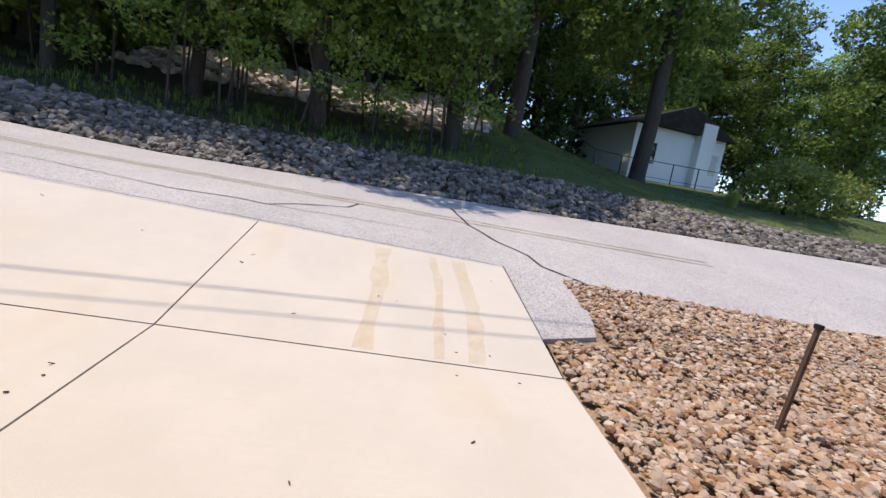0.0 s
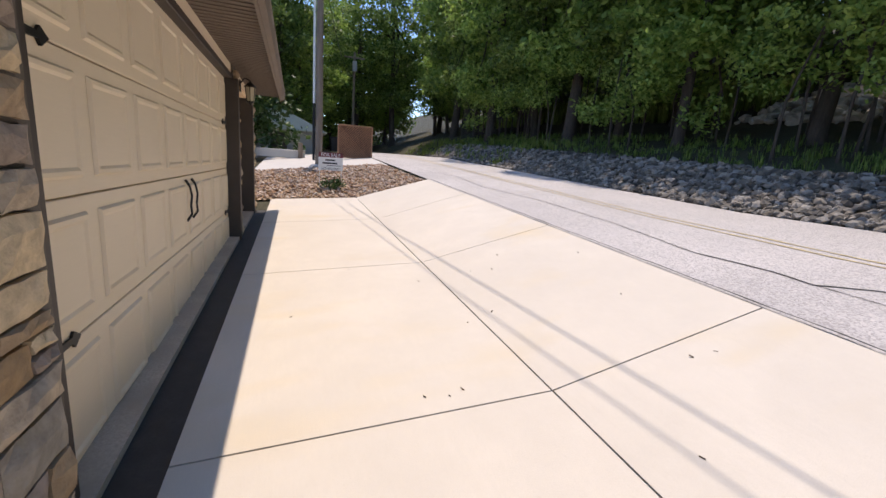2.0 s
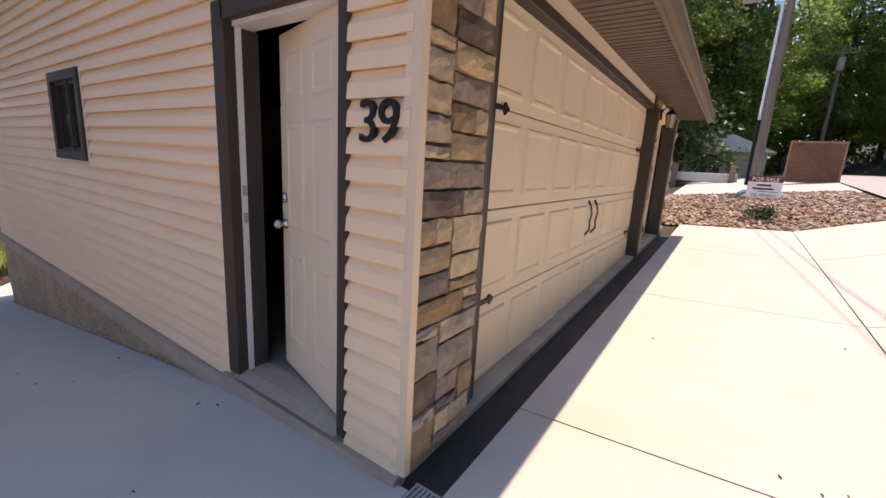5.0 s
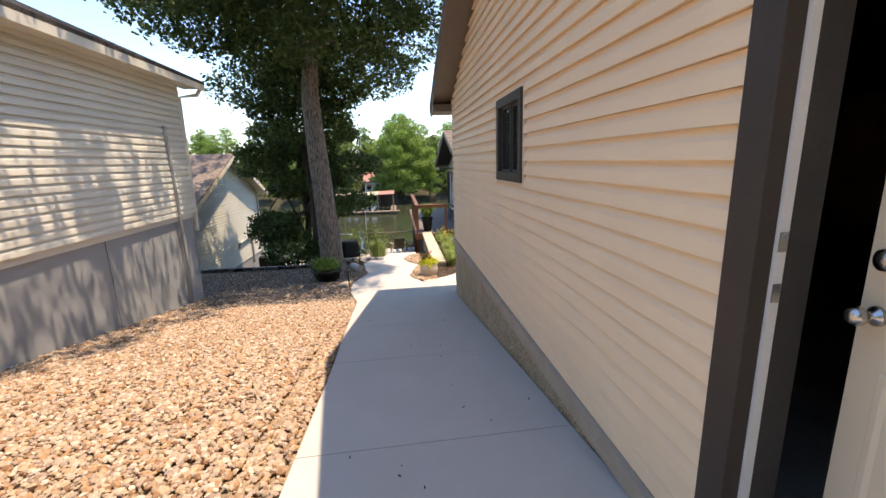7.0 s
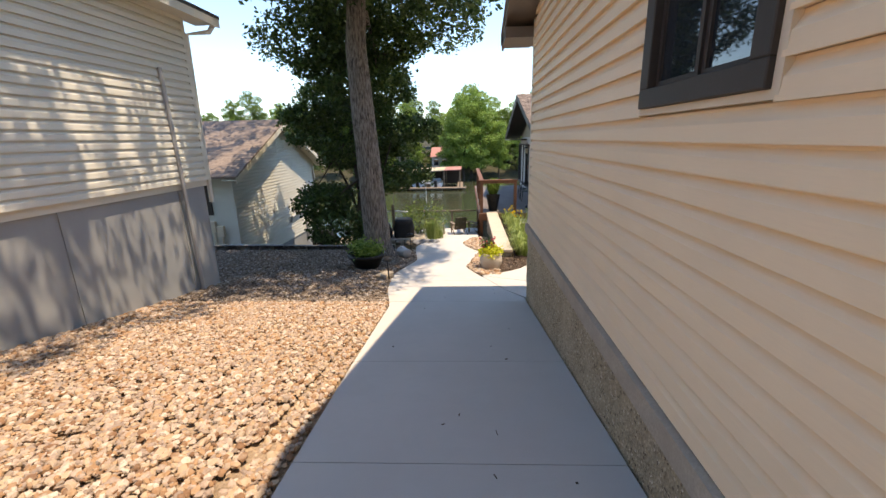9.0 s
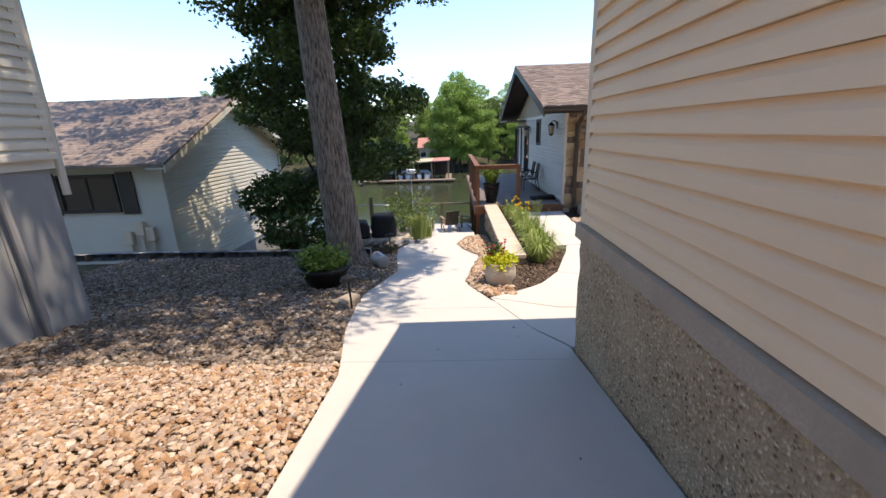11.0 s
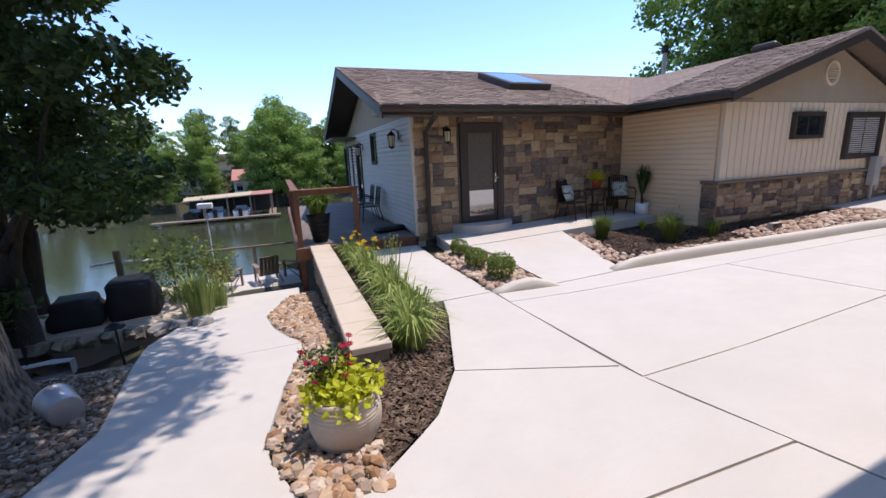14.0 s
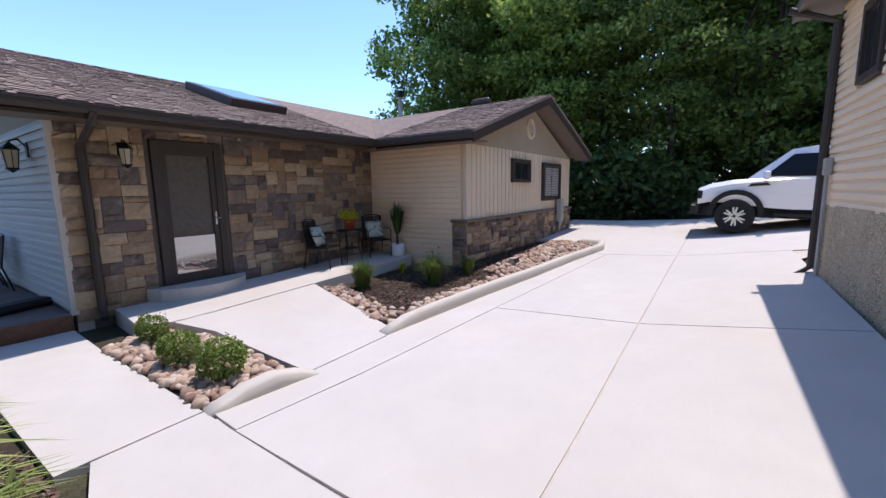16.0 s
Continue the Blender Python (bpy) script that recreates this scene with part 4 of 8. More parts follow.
RX0, RX1, FE, SE = -8.42, 0.47, 1.03, -8.28
part("roof", roof_slab(FE, EAVE_Z + 0.02, RIDGE_Y, RIDGE_Z, RX0, RX1), "shingle", garage, "brown asphalt shingle roof")
part("roof", roof_slab(SE, EAVE_Z - 0.04, RIDGE_Y, RIDGE_Z, RX0, RX1, skew=-0.34), "shingle", garage, "brown asphalt shingle roof")
part("soffit", prism([(GN - 0.02, 2.425), (FE - 0.05, 2.425), (FE - 0.05, 2.40), (GN - 0.02, 2.40)], "x", RX0 + 0.05, RX1 - 0.04), "brown_soffit", garage)
for i in range(int((RX1 - RX0 - 0.1) / 0.1)):
    part("soffit_rib", boxm(RX0 + 0.06 + i * 0.1, RX0 + 0.075 + i * 0.1, GN + 0.02, FE - 0.06, 2.392, 2.40), "brown_soffit", garage)
part("fascia", boxm(RX0, RX1, FE - 0.05, FE - 0.02, 2.33, 2.47), "brown_soffit", garage)
for ya, yb in ((FE, RIDGE_Y), (SE, RIDGE_Y)):
    za = EAVE_Z + (0.02 if ya > 0 else -0.04)
    part("rake_board", prism([(ya, za - 0.055), (yb, RIDGE_Z - 0.055), (yb, RIDGE_Z - 0.22), (ya, za - 0.22)], "x", RX1 - 0.04, RX1 - 0.012), "brown_soffit", garage)
    part("rake_soffit", prism([(ya, za - 0.17), (yb, RIDGE_Z - 0.17), (yb, RIDGE_Z - 0.185), (ya, za - 0.185)], "x", GX - 0.02, RX1 - 0.04), "brown_soffit", garage)
part("eave_return", prism([(SE + 0.02, 2.345), (GS - 0.0, 2.345), (GS - 0.0, 2.22), (SE + 0.02, 2.22)], "x", GX - 0.35, RX1 - 0.012), "brown_soffit", garage)
part("soffit", prism([(GX, SE), (GW - 0.4, SE - 0.34), (GW - 0.4, -8.1), (GX, GS)], "z", 2.26, 2.285), "brown_soffit", garage)
part("fascia", prism([(RX1, SE), (RX1, SE + 0.03), (RX0, SE - 0.31), (RX0, SE - 0.34)], "z", 2.25, 2.39), "brown_soffit", garage)


def gutter_run(length):
    """A K-style gutter along +x, back on y = 0, opening upwards."""
    return prism([(0, 0), (0, 0.11), (0.008, 0.11), (0.008, 0.012), (0.075, 0.012), (0.10, 0.055), (0.10, 0.11), (0.125, 0.115), (0.125, 0.095), (0.112, 0.09), (0.112, 0.05), (0.085, 0.0)], "x", 0, length)


g1 = part("gutter", gutter_run(RX1 - RX0), "brown_soffit", garage, "brown metal gutter")
g1.matrix_basis = pose(RX0, FE - 0.02, 2.35) @ Matrix.Diagonal((1, 0.6, 1, 1))



# ---- openings and doors of the garage ----
def window(name, label, w, h, m, frame="brown", fw=0.085, panes=2, blind=False):
    """A sliding window; local x along the wall, face towards -y, lower left corner at the origin."""
    th = thing(name, label, "window", m, kind="structure")
    for x0, x1, z0, z1 in ((-0.0, w, 0, fw), (0, w, h - fw, h), (0, fw, fw, h - fw), (w - fw, w, fw, h - fw)):
        part("window_frame", boxm(x0, x1, -0.045, 0.05, z0, z1, 0.004), frame, th)
    iw = (w - 2 * fw) / panes
    for i in range(panes):
        x0 = fw + i * iw
        y = 0.005 + 0.012 * (i % 2)
        part("pane", boxm(x0 + 0.02, x0 + iw - 0.02, y, y + 0.006, fw + 0.02, h - fw - 0.02), "glass", th)
        for a, b, c, d in ((x0, x0 + 0.025, fw, h - fw), (x0 + iw - 0.025, x0 + iw, fw, h - fw), (x0 + 0.025, x0 + iw - 0.025, fw, fw + 0.025), (x0 + 0.025, x0 + iw - 0.025, h - fw - 0.025, h - fw)):
            part("sash", boxm(a, b, y - 0.012, y + 0.018, c, d), frame, th)
    if blind:
        for i in range(int((h - 0.2) / 0.05)):
            part("blind_slat", boxm(fw + 0.03, w - fw - 0.03, 0.0, 0.004, 0.12 + i * 0.05, 0.155 + i * 0.05), "blind", th)
    return th


window("window_1", "brown framed sliding window in the tan siding", 0.87, 0.79, pose(GX + 0.005, WIN[0], WIN[2], 0, 0, 90))
for z0, z1, y0, y1 in ((WIN[2] - 0.03, WIN[2] - 0.002, WIN[0] - 0.03, WIN[1] + 0.035), (WIN[2] - 0.002, WIN[3] + 0.02, WIN[1] + 0.002, WIN[1] + 0.035)):
    part("window_channel", boxm(GX, GX + 0.03, y0, y1, z0, z1), "tan_trim", garage)
window("window_2", "brown framed small window in the tan siding", 0.7, 0.85, pose(GX - 8.1 * math.cos(SKEW), GS - 8.1 * math.sin(SKEW) - 0.0, 0, 0, 0, math.degrees(SKEW)) @ pose(0.92, -0.01, 1.08))


def raised_panel(w, h, d=0.014):
    bm = bmesh.new()
    rings = []
    for ins, y in ((0.0, 0.0), (0.012, -d), (0.03, -d), (0.045, -d * 0.35), (0.06, -d * 0.35)):
        rings.append([bm.verts.new((x, y, z)) for x, z in ((ins, ins), (w - ins, ins), (w - ins, h - ins), (ins, h - ins))])
    for a, b in zip(rings, rings[1:]):
        for i in range(4):
            j = (i + 1) % 4
            bm.faces.new((a[i], a[j], b[j], b[i]))
    bm.faces.new(rings[-1])
    return bm


gdoor = thing("door_1", "beige raised-panel garage door with black strap hinges and handles", "garage door", pose(-0.62, 0.385, -0.16, 0, 0, 180), kind="structure")
DW, DH = 4.70, 2.37
SEC = DH / 4
pm = None
for r in range(4):
    part("section", boxm(0, DW, 0.0, 0.05, r * SEC + 0.004, (r + 1) * SEC - 0.004, 0.004), "door_paint", gdoor)
    for cidx in range(8):
        pw = DW / 8 - 0.12
        if pm is None:
            pm = part("panel", raised_panel(pw, SEC - 0.15), "door_paint", gdoor)
            ob = pm
        else:
            ob = new("panel", pm.data)
            ob.parent = gdoor
        ob.location = (0.06 + cidx * DW / 8, -0.001, r * SEC + 0.075)
for z in (0.60, 1.78):
    for side in (0, 1):
        bm = prism([(0, 0.02), (0.27, 0.013), (0.29, 0.036), (0.345, 0.0), (0.29, -0.036), (0.27, -0.013), (0, -0.02)], "y", -0.014, -0.002)
        hg = part("strap_hinge", bm, "black", gdoor)
        hg.matrix_basis = pose(0, 0, z) if side == 0 else pose(DW, -0.016, z, 0, 0, 180)
for x in (2.30, 2.52):
    bm = tube(bmesh.new(), [(x, -0.01, 0.80), (x + 0.03, -0.045, 0.86), (x - 0.02, -0.05, 0.94), (x + 0.03, -0.05, 1.02), (x - 0.01, -0.045, 1.10), (x + 0.015, -0.01, 1.15)], [0.012, 0.01, 0.009, 0.009, 0.01, 0.012], 6)
    part("pull_handle", bm, "black", gdoor)

# side door, ajar, with its frame
sdoor = thing("door_2", "beige six-panel door standing ajar in a dark brown frame", "door", kind="structure")
part("casing", boxm(GX - 0.03, GX + 0.035, PL[0], PL[0] + 0.118, -0.1, PL[2], 0.003), "brown", sdoor)
part("casing", boxm(GX - 0.03, GX + 0.035, PL[1] - 0.05, PL[1], -0.1, PL[2], 0.003), "brown", sdoor)
part("casing", boxm(GX - 0.03, GX + 0.035, PL[0] + 0.095, PL[1] - 0.05, PL[2] - 0.095, PL[2], 0.003), "brown", sdoor)
part("jamb", boxm(GX - 0.06, GX - 0.028, PL[0] + 0.118, PL[0] + 0.13, -0.1, PL[2] - 0.12), "white", sdoor, "white painted jamb")
part("jamb", boxm(GX - 0.13, GX - 0.012, PL[0] + 0.125, PL[1] - 0.05, PL[2] - 0.12, PL[2] - 0.095), "white", sdoor, "white painted jamb")
part("jamb", boxm(GX - 0.13, GX - 0.012, PL[1] - 0.065, PL[1] - 0.05, -0.1, PL[2] - 0.12), "brown", sdoor)
# added panel over the pale wall end, coloured as dark as the shade indoors
part("jamb", boxm(GX - 0.162, GX - 0.06, PL[0] + 0.101, PL[0] + 0.126, -0.1, PL[2] - 0.12), "interior", sdoor, "added inner jamb panel with indoor shade in its colour")
part("sill", prism([(GX - 0.16, -0.10), (GX - 0.16, -0.075), (GX - 0.02, -0.078), (GX + 0.055, -0.10)], "y", PL[0] + 0.095, PL[1] - 0.05), "ledge", sdoor, "worn grey threshold")
leaf = part("door_leaf", boxm(0, 0.80, -0.02, 0.02, 0, 2.0, 0.003), "door_paint", sdoor)
leaf.matrix_basis = pose(GX - 0.045, PL[1] - 0.075, -0.06, 0, 0, 270 - 15)
for px, pw in ((0.1, 0.25), (0.45, 0.25)):
    for pz, ph in ((0.2, 0.58), (0.92, 0.6), (1.64, 0.24)):
        o = part("door_panel", raised_panel(pw, ph, 0.009), "door_paint", leaf)
        o.matrix_basis = pose(px + pw, 0.021, pz, 0, 0, 180)
for pz in (0.93, 1.09):
    bm = lathe([(0.002, 0.0), (0.03, 0.002), (0.028, 0.012), (0.012, 0.02), (0.012, 0.035), (0.027, 0.045), (0.03, 0.06), (0.018, 0.075), (0.002, 0.077)] if pz < 1 else [(0.002, 0), (0.032, 0.002), (0.03, 0.02), (0.01, 0.026), (0.002, 0.027)], 14)
    o = part("door_knob" if pz < 1 else "deadbolt", bm, "chrome", leaf, "satin nickel", True)
    o.matrix_basis = pose(0.735, 0.02, pz, -90, 0, 0)
for pz in (0.87, 1.03):
    part("strike_plate", boxm(GX - 0.055, GX - 0.03, PL[0] + 0.13, PL[0] + 0.134, pz, pz + 0.06), "chrome", sdoor)


def letters(text, size, depth, m, name, label, category, material, parent=None, align="LEFT"):
    cu = bpy.data.curves.new(name, "FONT")
    cu.body, cu.size, cu.extrude, cu.align_x = text, size, depth, align
    tmp = new(name + "_src", cu)
    me = bpy.data.meshes.new_from_object(tmp.evaluated_get(bpy.context.evaluated_depsgraph_get()))
    bpy.data.objects.remove(tmp)
    me.materials.clear()
    me.materials.append(M[material])
    ob = new(name, me)
    ob.parent = parent
    ob.matrix_basis = m
    return tagged(ob, label, category) if parent is None else ob


for ch, y in (("3", 0.245), ("9", 0.358)):
    letters(ch, 0.24, 0.012, pose(GX + 0.03, y, 1.355, 90, 0, 90), "house_number", "black metal house number on the tan siding", "house number", "black")

# drain grate at the foot of the corner
grate = thing("drain_grate", "grey slotted plastic drain grate at the garage corner", "grate", pose(0.16, 0.70, flat_front(0.16, 0.7) + 0.004, 0, 0, 0))
for i in range(8):
    part("grate_bar", boxm(-0.08, 0.13, -0.085 + i * 0.022, -0.073 + i * 0.022, 0, 0.012), "grey_pipe", grate)
for x in (-0.09, 0.02, 0.13):
    part("grate_rail", boxm(x, x + 0.012, -0.09, 0.09, -0.004, 0.01), "grey_pipe", grate)


# wall lamps
def lantern(name, label, m, s=1.0):
    th = thing(name, label, "wall lamp", m, group="outdoor lanterns")
    part("back_plate", boxm(-0.05 * s, 0.05 * s, -0.015, 0, -0.09 * s, 0.09 * s, 0.005), "black", th)
    part("arm", tube(bmesh.new(), [(0, -0.01, 0.04 * s), (0, -0.07 * s, 0.12 * s), (0, -0.14 * s, 0.10 * s), (0, -0.15 * s, 0.05 * s)], 0.01 * s, 6), "black", th)
    o = part("cap", lathe([(0.004, 0.09), (0.02, 0.07), (0.05, 0.045), (0.095, 0.0), (0.085, -0.01), (0.01, -0.008)], 8), "black", th)
    o.matrix_basis = pose(0, -0.15 * s, 0.0) @ Matrix.Scale(s, 4)
    o = part("glass_body", lathe([(0.05, -0.22), (0.06, -0.2), (0.078, -0.01), (0.01, -0.005)], 8), "lamp_glass", th)
    o.matrix_basis = pose(0, -0.15 * s, 0.0) @ Matrix.Scale(s, 4)
    for i in range(6):
        a = i * math.pi / 3
        o = part("cage_bar", tube(bmesh.new(), [(0.082 * math.cos(a), 0.082 * math.sin(a), 0), (0.056 * math.cos(a), 0.056 * math.sin(a), -0.22)], 0.006, 4), "black", th)
        o.matrix_basis = pose(0, -0.15 * s, 0.0) @ Matrix.Scale(s, 4)
    o = part("base_cap", lathe([(0.01, -0.27), (0.03, -0.25), (0.065, -0.23), (0.06, -0.215), (0.01, -0.21)], 8), "black", th)
    o.matrix_basis = pose(0, -0.15 * s, 0.0) @ Matrix.Scale(s, 4)
    return th


k = Mat("seeded_lamp_glass", 0.15, 0, 0.5)
k.color((0.55, 0.48, 0.34))
M["lamp_glass"] = k.m
lantern("wall_lantern", "black metal lantern on the garage stone pillar", pose(-5.6, GN + 0.1, 2.16, 0, 0, 180), 0.9)
lantern("wall_lantern", "black metal lantern above the garage corner", pose(-0.3, GN + 0.135, 2.24, 0, 0, 180), 0.9)
lantern("wall_lantern", "black lantern on the stone wall beside the house door", pose(-2.72, -16.22, 0.62, 0, 0, 0) @ pose(0, 0, 0, 0, 0, 180), 1.0)
lantern("wall_lantern", "black lantern on the pale siding by the deck", pose(-1.96, -17.2, 0.62, 0, 0, 90), 1.15)
lantern("wall_lantern", "black lantern on the pale siding by the far door", pose(-1.96, -21.6, 0.5, 0, 0, 90), 1.15)
# downspout and conduit at the garage's far corner
dsx, dsy = GX - 8.0 * math.cos(SKEW), GS - 8.0 * math.sin(SKEW)
part("downspout", tube(bmesh.new(), [(dsx - 0.1, SE - 0.4, 2.3), (dsx - 0.05, dsy - 0.08, 2.05), (dsx - 0.05, dsy - 0.08, -1.15), (dsx - 0.05, dsy - 0.3, -1.33)], 0.05, 8), "brown", garage, "dark brown downspout")
part("conduit", tube(bmesh.new(), [(dsx + 0.2, dsy - 0.06, 0.15), (dsx + 0.2, dsy - 0.06, -1.35)], 0.022, 8), "grey_pipe", garage, "grey conduit pipe")
part("conduit_box", boxm(dsx + 0.12, dsx + 0.28, dsy - 0.1, dsy - 0.02, 0.1, 0.32, 0.01), "grey_pipe", garage)

# ---- the house ----
HX, HY, WX, WY, WXW = -2.0, -16.3, -7.72, -13.645, -14.42
H_EAVE, H_RIDGE, H_RY = 1.06, 2.78, -20.76
house = thing("house", "single-storey house of brown stone and tan siding with brown shingle roof", "house", kind="structure")
part("wall", boxm(WX - 0.1, HX - 0.03, HY - 0.2, HY - 0.03, -1.9, 0.98), "mortar", house)
part("wall", boxm(HX - 0.2, HX - 0.022, -25.2, HY - 0.03, -2.4, 0.98), "siding_grey", house)
part("gable_wall", prism([(-25.2, 0.98), (HY - 0.03, 0.98), (H_RY, 2.55)], "x", HX - 0.2, HX - 0.03), "stucco", house, "smooth tan gable panel")
DOORX = (-4.12, -3.09)
stonework(house, (HX - 0.02, HY - 0.03), 180, HX - WX - 0.04, -1.72, 0.97, "house_stone", holes=((-DOORX[1] + HX - 0.06, -DOORX[0] + HX + 0.02, -2, 0.80),), seed=21, depth=0.05, small=1.12, gap=0.01)
siding(house, (HX, -25.15), 90, 25.15 + HY - 0.06, -1.52, 0.95, "siding_grey", holes=((25.15 - 20.35, 25.15 - 19.65, -0.05, 0.85), (25.15 - 22.9, 25.15 - 22.0, -1.7, 0.72)))
part("corner_post", boxm(HX - 0.05, HX + 0.03, HY - 0.1, HY + 0.0, -1.6, 0.96), "siding_grey", house)
# wing
part("wall", boxm(WX - 0.2, WX - 0.022, HY - 0.03, WY - 0.02, -1.9, 0.92), "siding", house)
siding(house, (WX, HY - 0.0), 90, WY - HY - 0.1, -1.62, 0.88, "siding")
part("wall", boxm(WXW, WX - 0.022, WY - 0.2, WY - 0.02, -1.9, 0.92), "siding", house)
for i in range(int((WX - WXW) / 0.2)):
    x = WX - 0.05 - i * 0.2
    part("batten_board", boxm(x - 0.185, x, WY - 0.02, WY - 0.002, -0.64, 0.92), "tan_trim", house)
    part("batten", boxm(x - 0.2, x - 0.165, WY - 0.004, WY + 0.016, -0.64, 0.92, 0.004), "tan_trim", house)
part("corner_post", boxm(WX - 0.06, WX + 0.02, WY - 0.06, WY + 0.022, -0.64, 0.92), "tan_trim", house)
part("gable_wall", prism([(WXW, 0.92), (WX, 0.92), (-11.06, 2.16)], "y", WY - 0.18, WY - 0.012), "stucco", house, "smooth tan gable panel")
stonework(house, (WX + 0.08, WY + 0.0), 180, WX - WXW + 0.1, -1.55, -0.70, "house_stone", seed=31, depth=0.07, small=1.0, gap=0.009)
stonework(house, (WX + 0.05, WY - 0.30), 90, 0.36, -1.65, -0.70, "house_stone", seed=33, depth=0.06)
part("stone_backing", boxm(WXW, WX + 0.05, WY - 0.3, WY, -1.9, -0.70), "mortar", house)
part("stone_cap", boxm(WXW - 0.03, WX + 0.12, WY - 0.32, WY + 0.10, -0.70, -0.64, 0.008), "brown_soffit", house)
part("wall", boxm(WXW - 0.02, WXW + 0.16, -25, WY - 0.02, -1.9, 0.92), "siding", house)
part("wall", boxm(WXW, HX - 0.1, -25.2, -25.05, -2.4, 0.98), "siding_grey", house)
window("window_3", "small brown framed sliding window in the batten wall", 1.08, 0.58, pose(-9.84, WY + 0.045, 0.14, 0, 0, 180), panes=2, fw=0.07)
window("window_4", "brown framed window with blinds in the batten wall", 1.46, 1.09, pose(-11.88, WY + 0.045, -0.38, 0, 0, 180), panes=2, fw=0.11, blind=True)
window("window_5", "narrow dark framed window in the pale siding", 0.7, 0.9, pose(HX + 0.01, -20.35, -0.05, 0, 0, 90), panes=1, fw=0.07)
vent = part("gable_vent", lathe([(0.2, 0.0), (0.27, 0.0), (0.27, 0.03), (0.23, 0.045), (0.2, 0.03), (0.2, 0.0)], 24), "tan_trim", house, "round cream louvre vent")
vent.matrix_basis = pose(-11.06, WY - 0.01, 1.55, -90, 0, 0)
for i in range(7):
    z = -0.17 + i * 0.052
    w = math.sqrt(max(0.01, 0.2 ** 2 - z ** 2))
    o = part("louvre", prism([(0, z), (0.03, z + 0.012), (0.03, z + 0.02), (0, z + 0.04)], "x", -w, w), "tan_trim", house)
    o.matrix_basis = pose(-11.06, WY - 0.01, 1.55)


def roof_face(pts, down, t=0.06):
    """A roof plane given by its corners in order; UVs run along and up the slope."""
    bm = bmesh.new()
    uv = bm.loops.layers.uv.new("UVMap")
    top = [bm.verts.new(p) for p in pts]
    bot = [bm.verts.new(Vector(p) - Vector((0, 0, t))) for p in pts]
    bm.faces.new(top)
    bm.faces.new(bot[::-1])
    n = len(pts)
    for i in range(n):
        j = (i + 1) % n
        bm.faces.new((top[j], top[i], bot[i], bot[j]))
    bmesh.ops.recalc_face_normals(bm, faces=bm.faces)
    d = Vector(down).normalized()
    a = Vector((0, 0, 1)).cross(d).normalized()
    for f in bm.faces:
        for lo in f.loops:
            lo[uv].uv = (lo.vert.co.dot(a), -lo.vert.co.dot(d))
    return bm


EX, NE, WR = -1.19, -15.57, 2.36   # main roof's east edge, north eave, wing ridge height
SL = (H_RIDGE - H_EAVE - 0.03) / (NE - H_RY)
vy = NE - (WR - 1.09) / SL
part("roof", roof_face([(EX, NE, 1.09), (EX, H_RY, H_RIDGE), (-15, H_RY, H_RIDGE), (-15, vy, WR), (-11.06, vy, WR), (-7.12, NE, 1.09)], (0, 1, -SL)), "shingle", house, "brown architectural shingle roof")
part("roof", roof_face([(EX, H_RY, H_RIDGE), (EX, -25.9, 1.09), (-15, -25.9, 1.09), (-15, H_RY, H_RIDGE)], (0, -1, -SL)), "shingle", house, "brown architectural shingle roof")
part("roof", roof_face([(-7.12, NE, 1.09), (-11.06, vy, WR), (-11.06, -13.1, WR), (-7.12, -13.1, 1.09)], (1, 0, -0.33)), "shingle", house, "brown architectural shingle roof")
part("roof", roof_face([(-11.06, vy, WR), (-15.1, vy, 1.06), (-15.1, -13.1, 1.06), (-11.06, -13.1, WR)], (-1, 0, -0.33)), "shingle", house, "brown architectural shingle roof")


def shingle_rows(parent, p0, along, up, length, height, row=0.14, seed=3):
    """Raised shingle tabs in rows over a roof plane."""
    r = random.Random(seed)
    bm = bmesh.new()
    along, up = Vector(along).normalized(), Vector(up).normalized()
    nrm = along.cross(up)
    if nrm.z < 0:
        nrm = -nrm
    for j in range(int(height / row)):
        s = -r.random() * 0.2
        while s < length:
            w = r.uniform(0.14, 0.34)
            a, b = max(0, s), min(length, s + w)
            s += w + r.uniform(0.0, 0.12)
            if b - a < 0.05:
                continue
            q = Vector(p0) + up * (j * row)
            hgt = r.uniform(0.008, 0.014)
            pts = [q + along * a + nrm * hgt, q + along * b + nrm * hgt, q + along * b + up * row + nrm * 0.002, q + along * a + up * row + nrm * 0.002, q + along * a, q + along * b]
            v = [bm.verts.new(p) for p in pts]
            bm.faces.new((v[0], v[1], v[2], v[3]))
            bm.faces.new((v[4], v[5], v[1], v[0]))
    bmesh.ops.recalc_face_normals(bm, faces=bm.faces)
    return tagged(part("shingle_tabs", bm, "shingle_tab", parent), kind="stuff")


k = Mat("shingle_tab", 0.9, 0, 0.2)
c = k.ramp(k.island(), [(0.0, (0.17, 0.13, 0.11)), (0.5, (0.25, 0.19, 0.16)), (1.0, (0.36, 0.285, 0.235))])
k.color(k.mix(k.ramp(k.noise(230, 2), [(0.35, (0.5, 0.5, 0.5)), (0.6, (0, 0, 0))]), c, (0.12, 0.095, 0.08))).bump(k.noise(200, 2), 0.4, 0.003)
M["shingle_tab"] = k.m
shingle_rows(house, (EX - 5.9, NE, 1.094), (1, 0, 0), (0, -1, SL), 5.9, 5.45, seed=3)
shingle_rows(house, (-7.12, NE, 1.094), (0, 1, 0), (-1, 0, 0.322), NE * -1 - 13.1, 4.1, seed=4)
part("eave_board", boxm(-7.1, EX - 0.02, NE - 0.06, NE - 0.03, 0.9, 1.03), "brown", house)
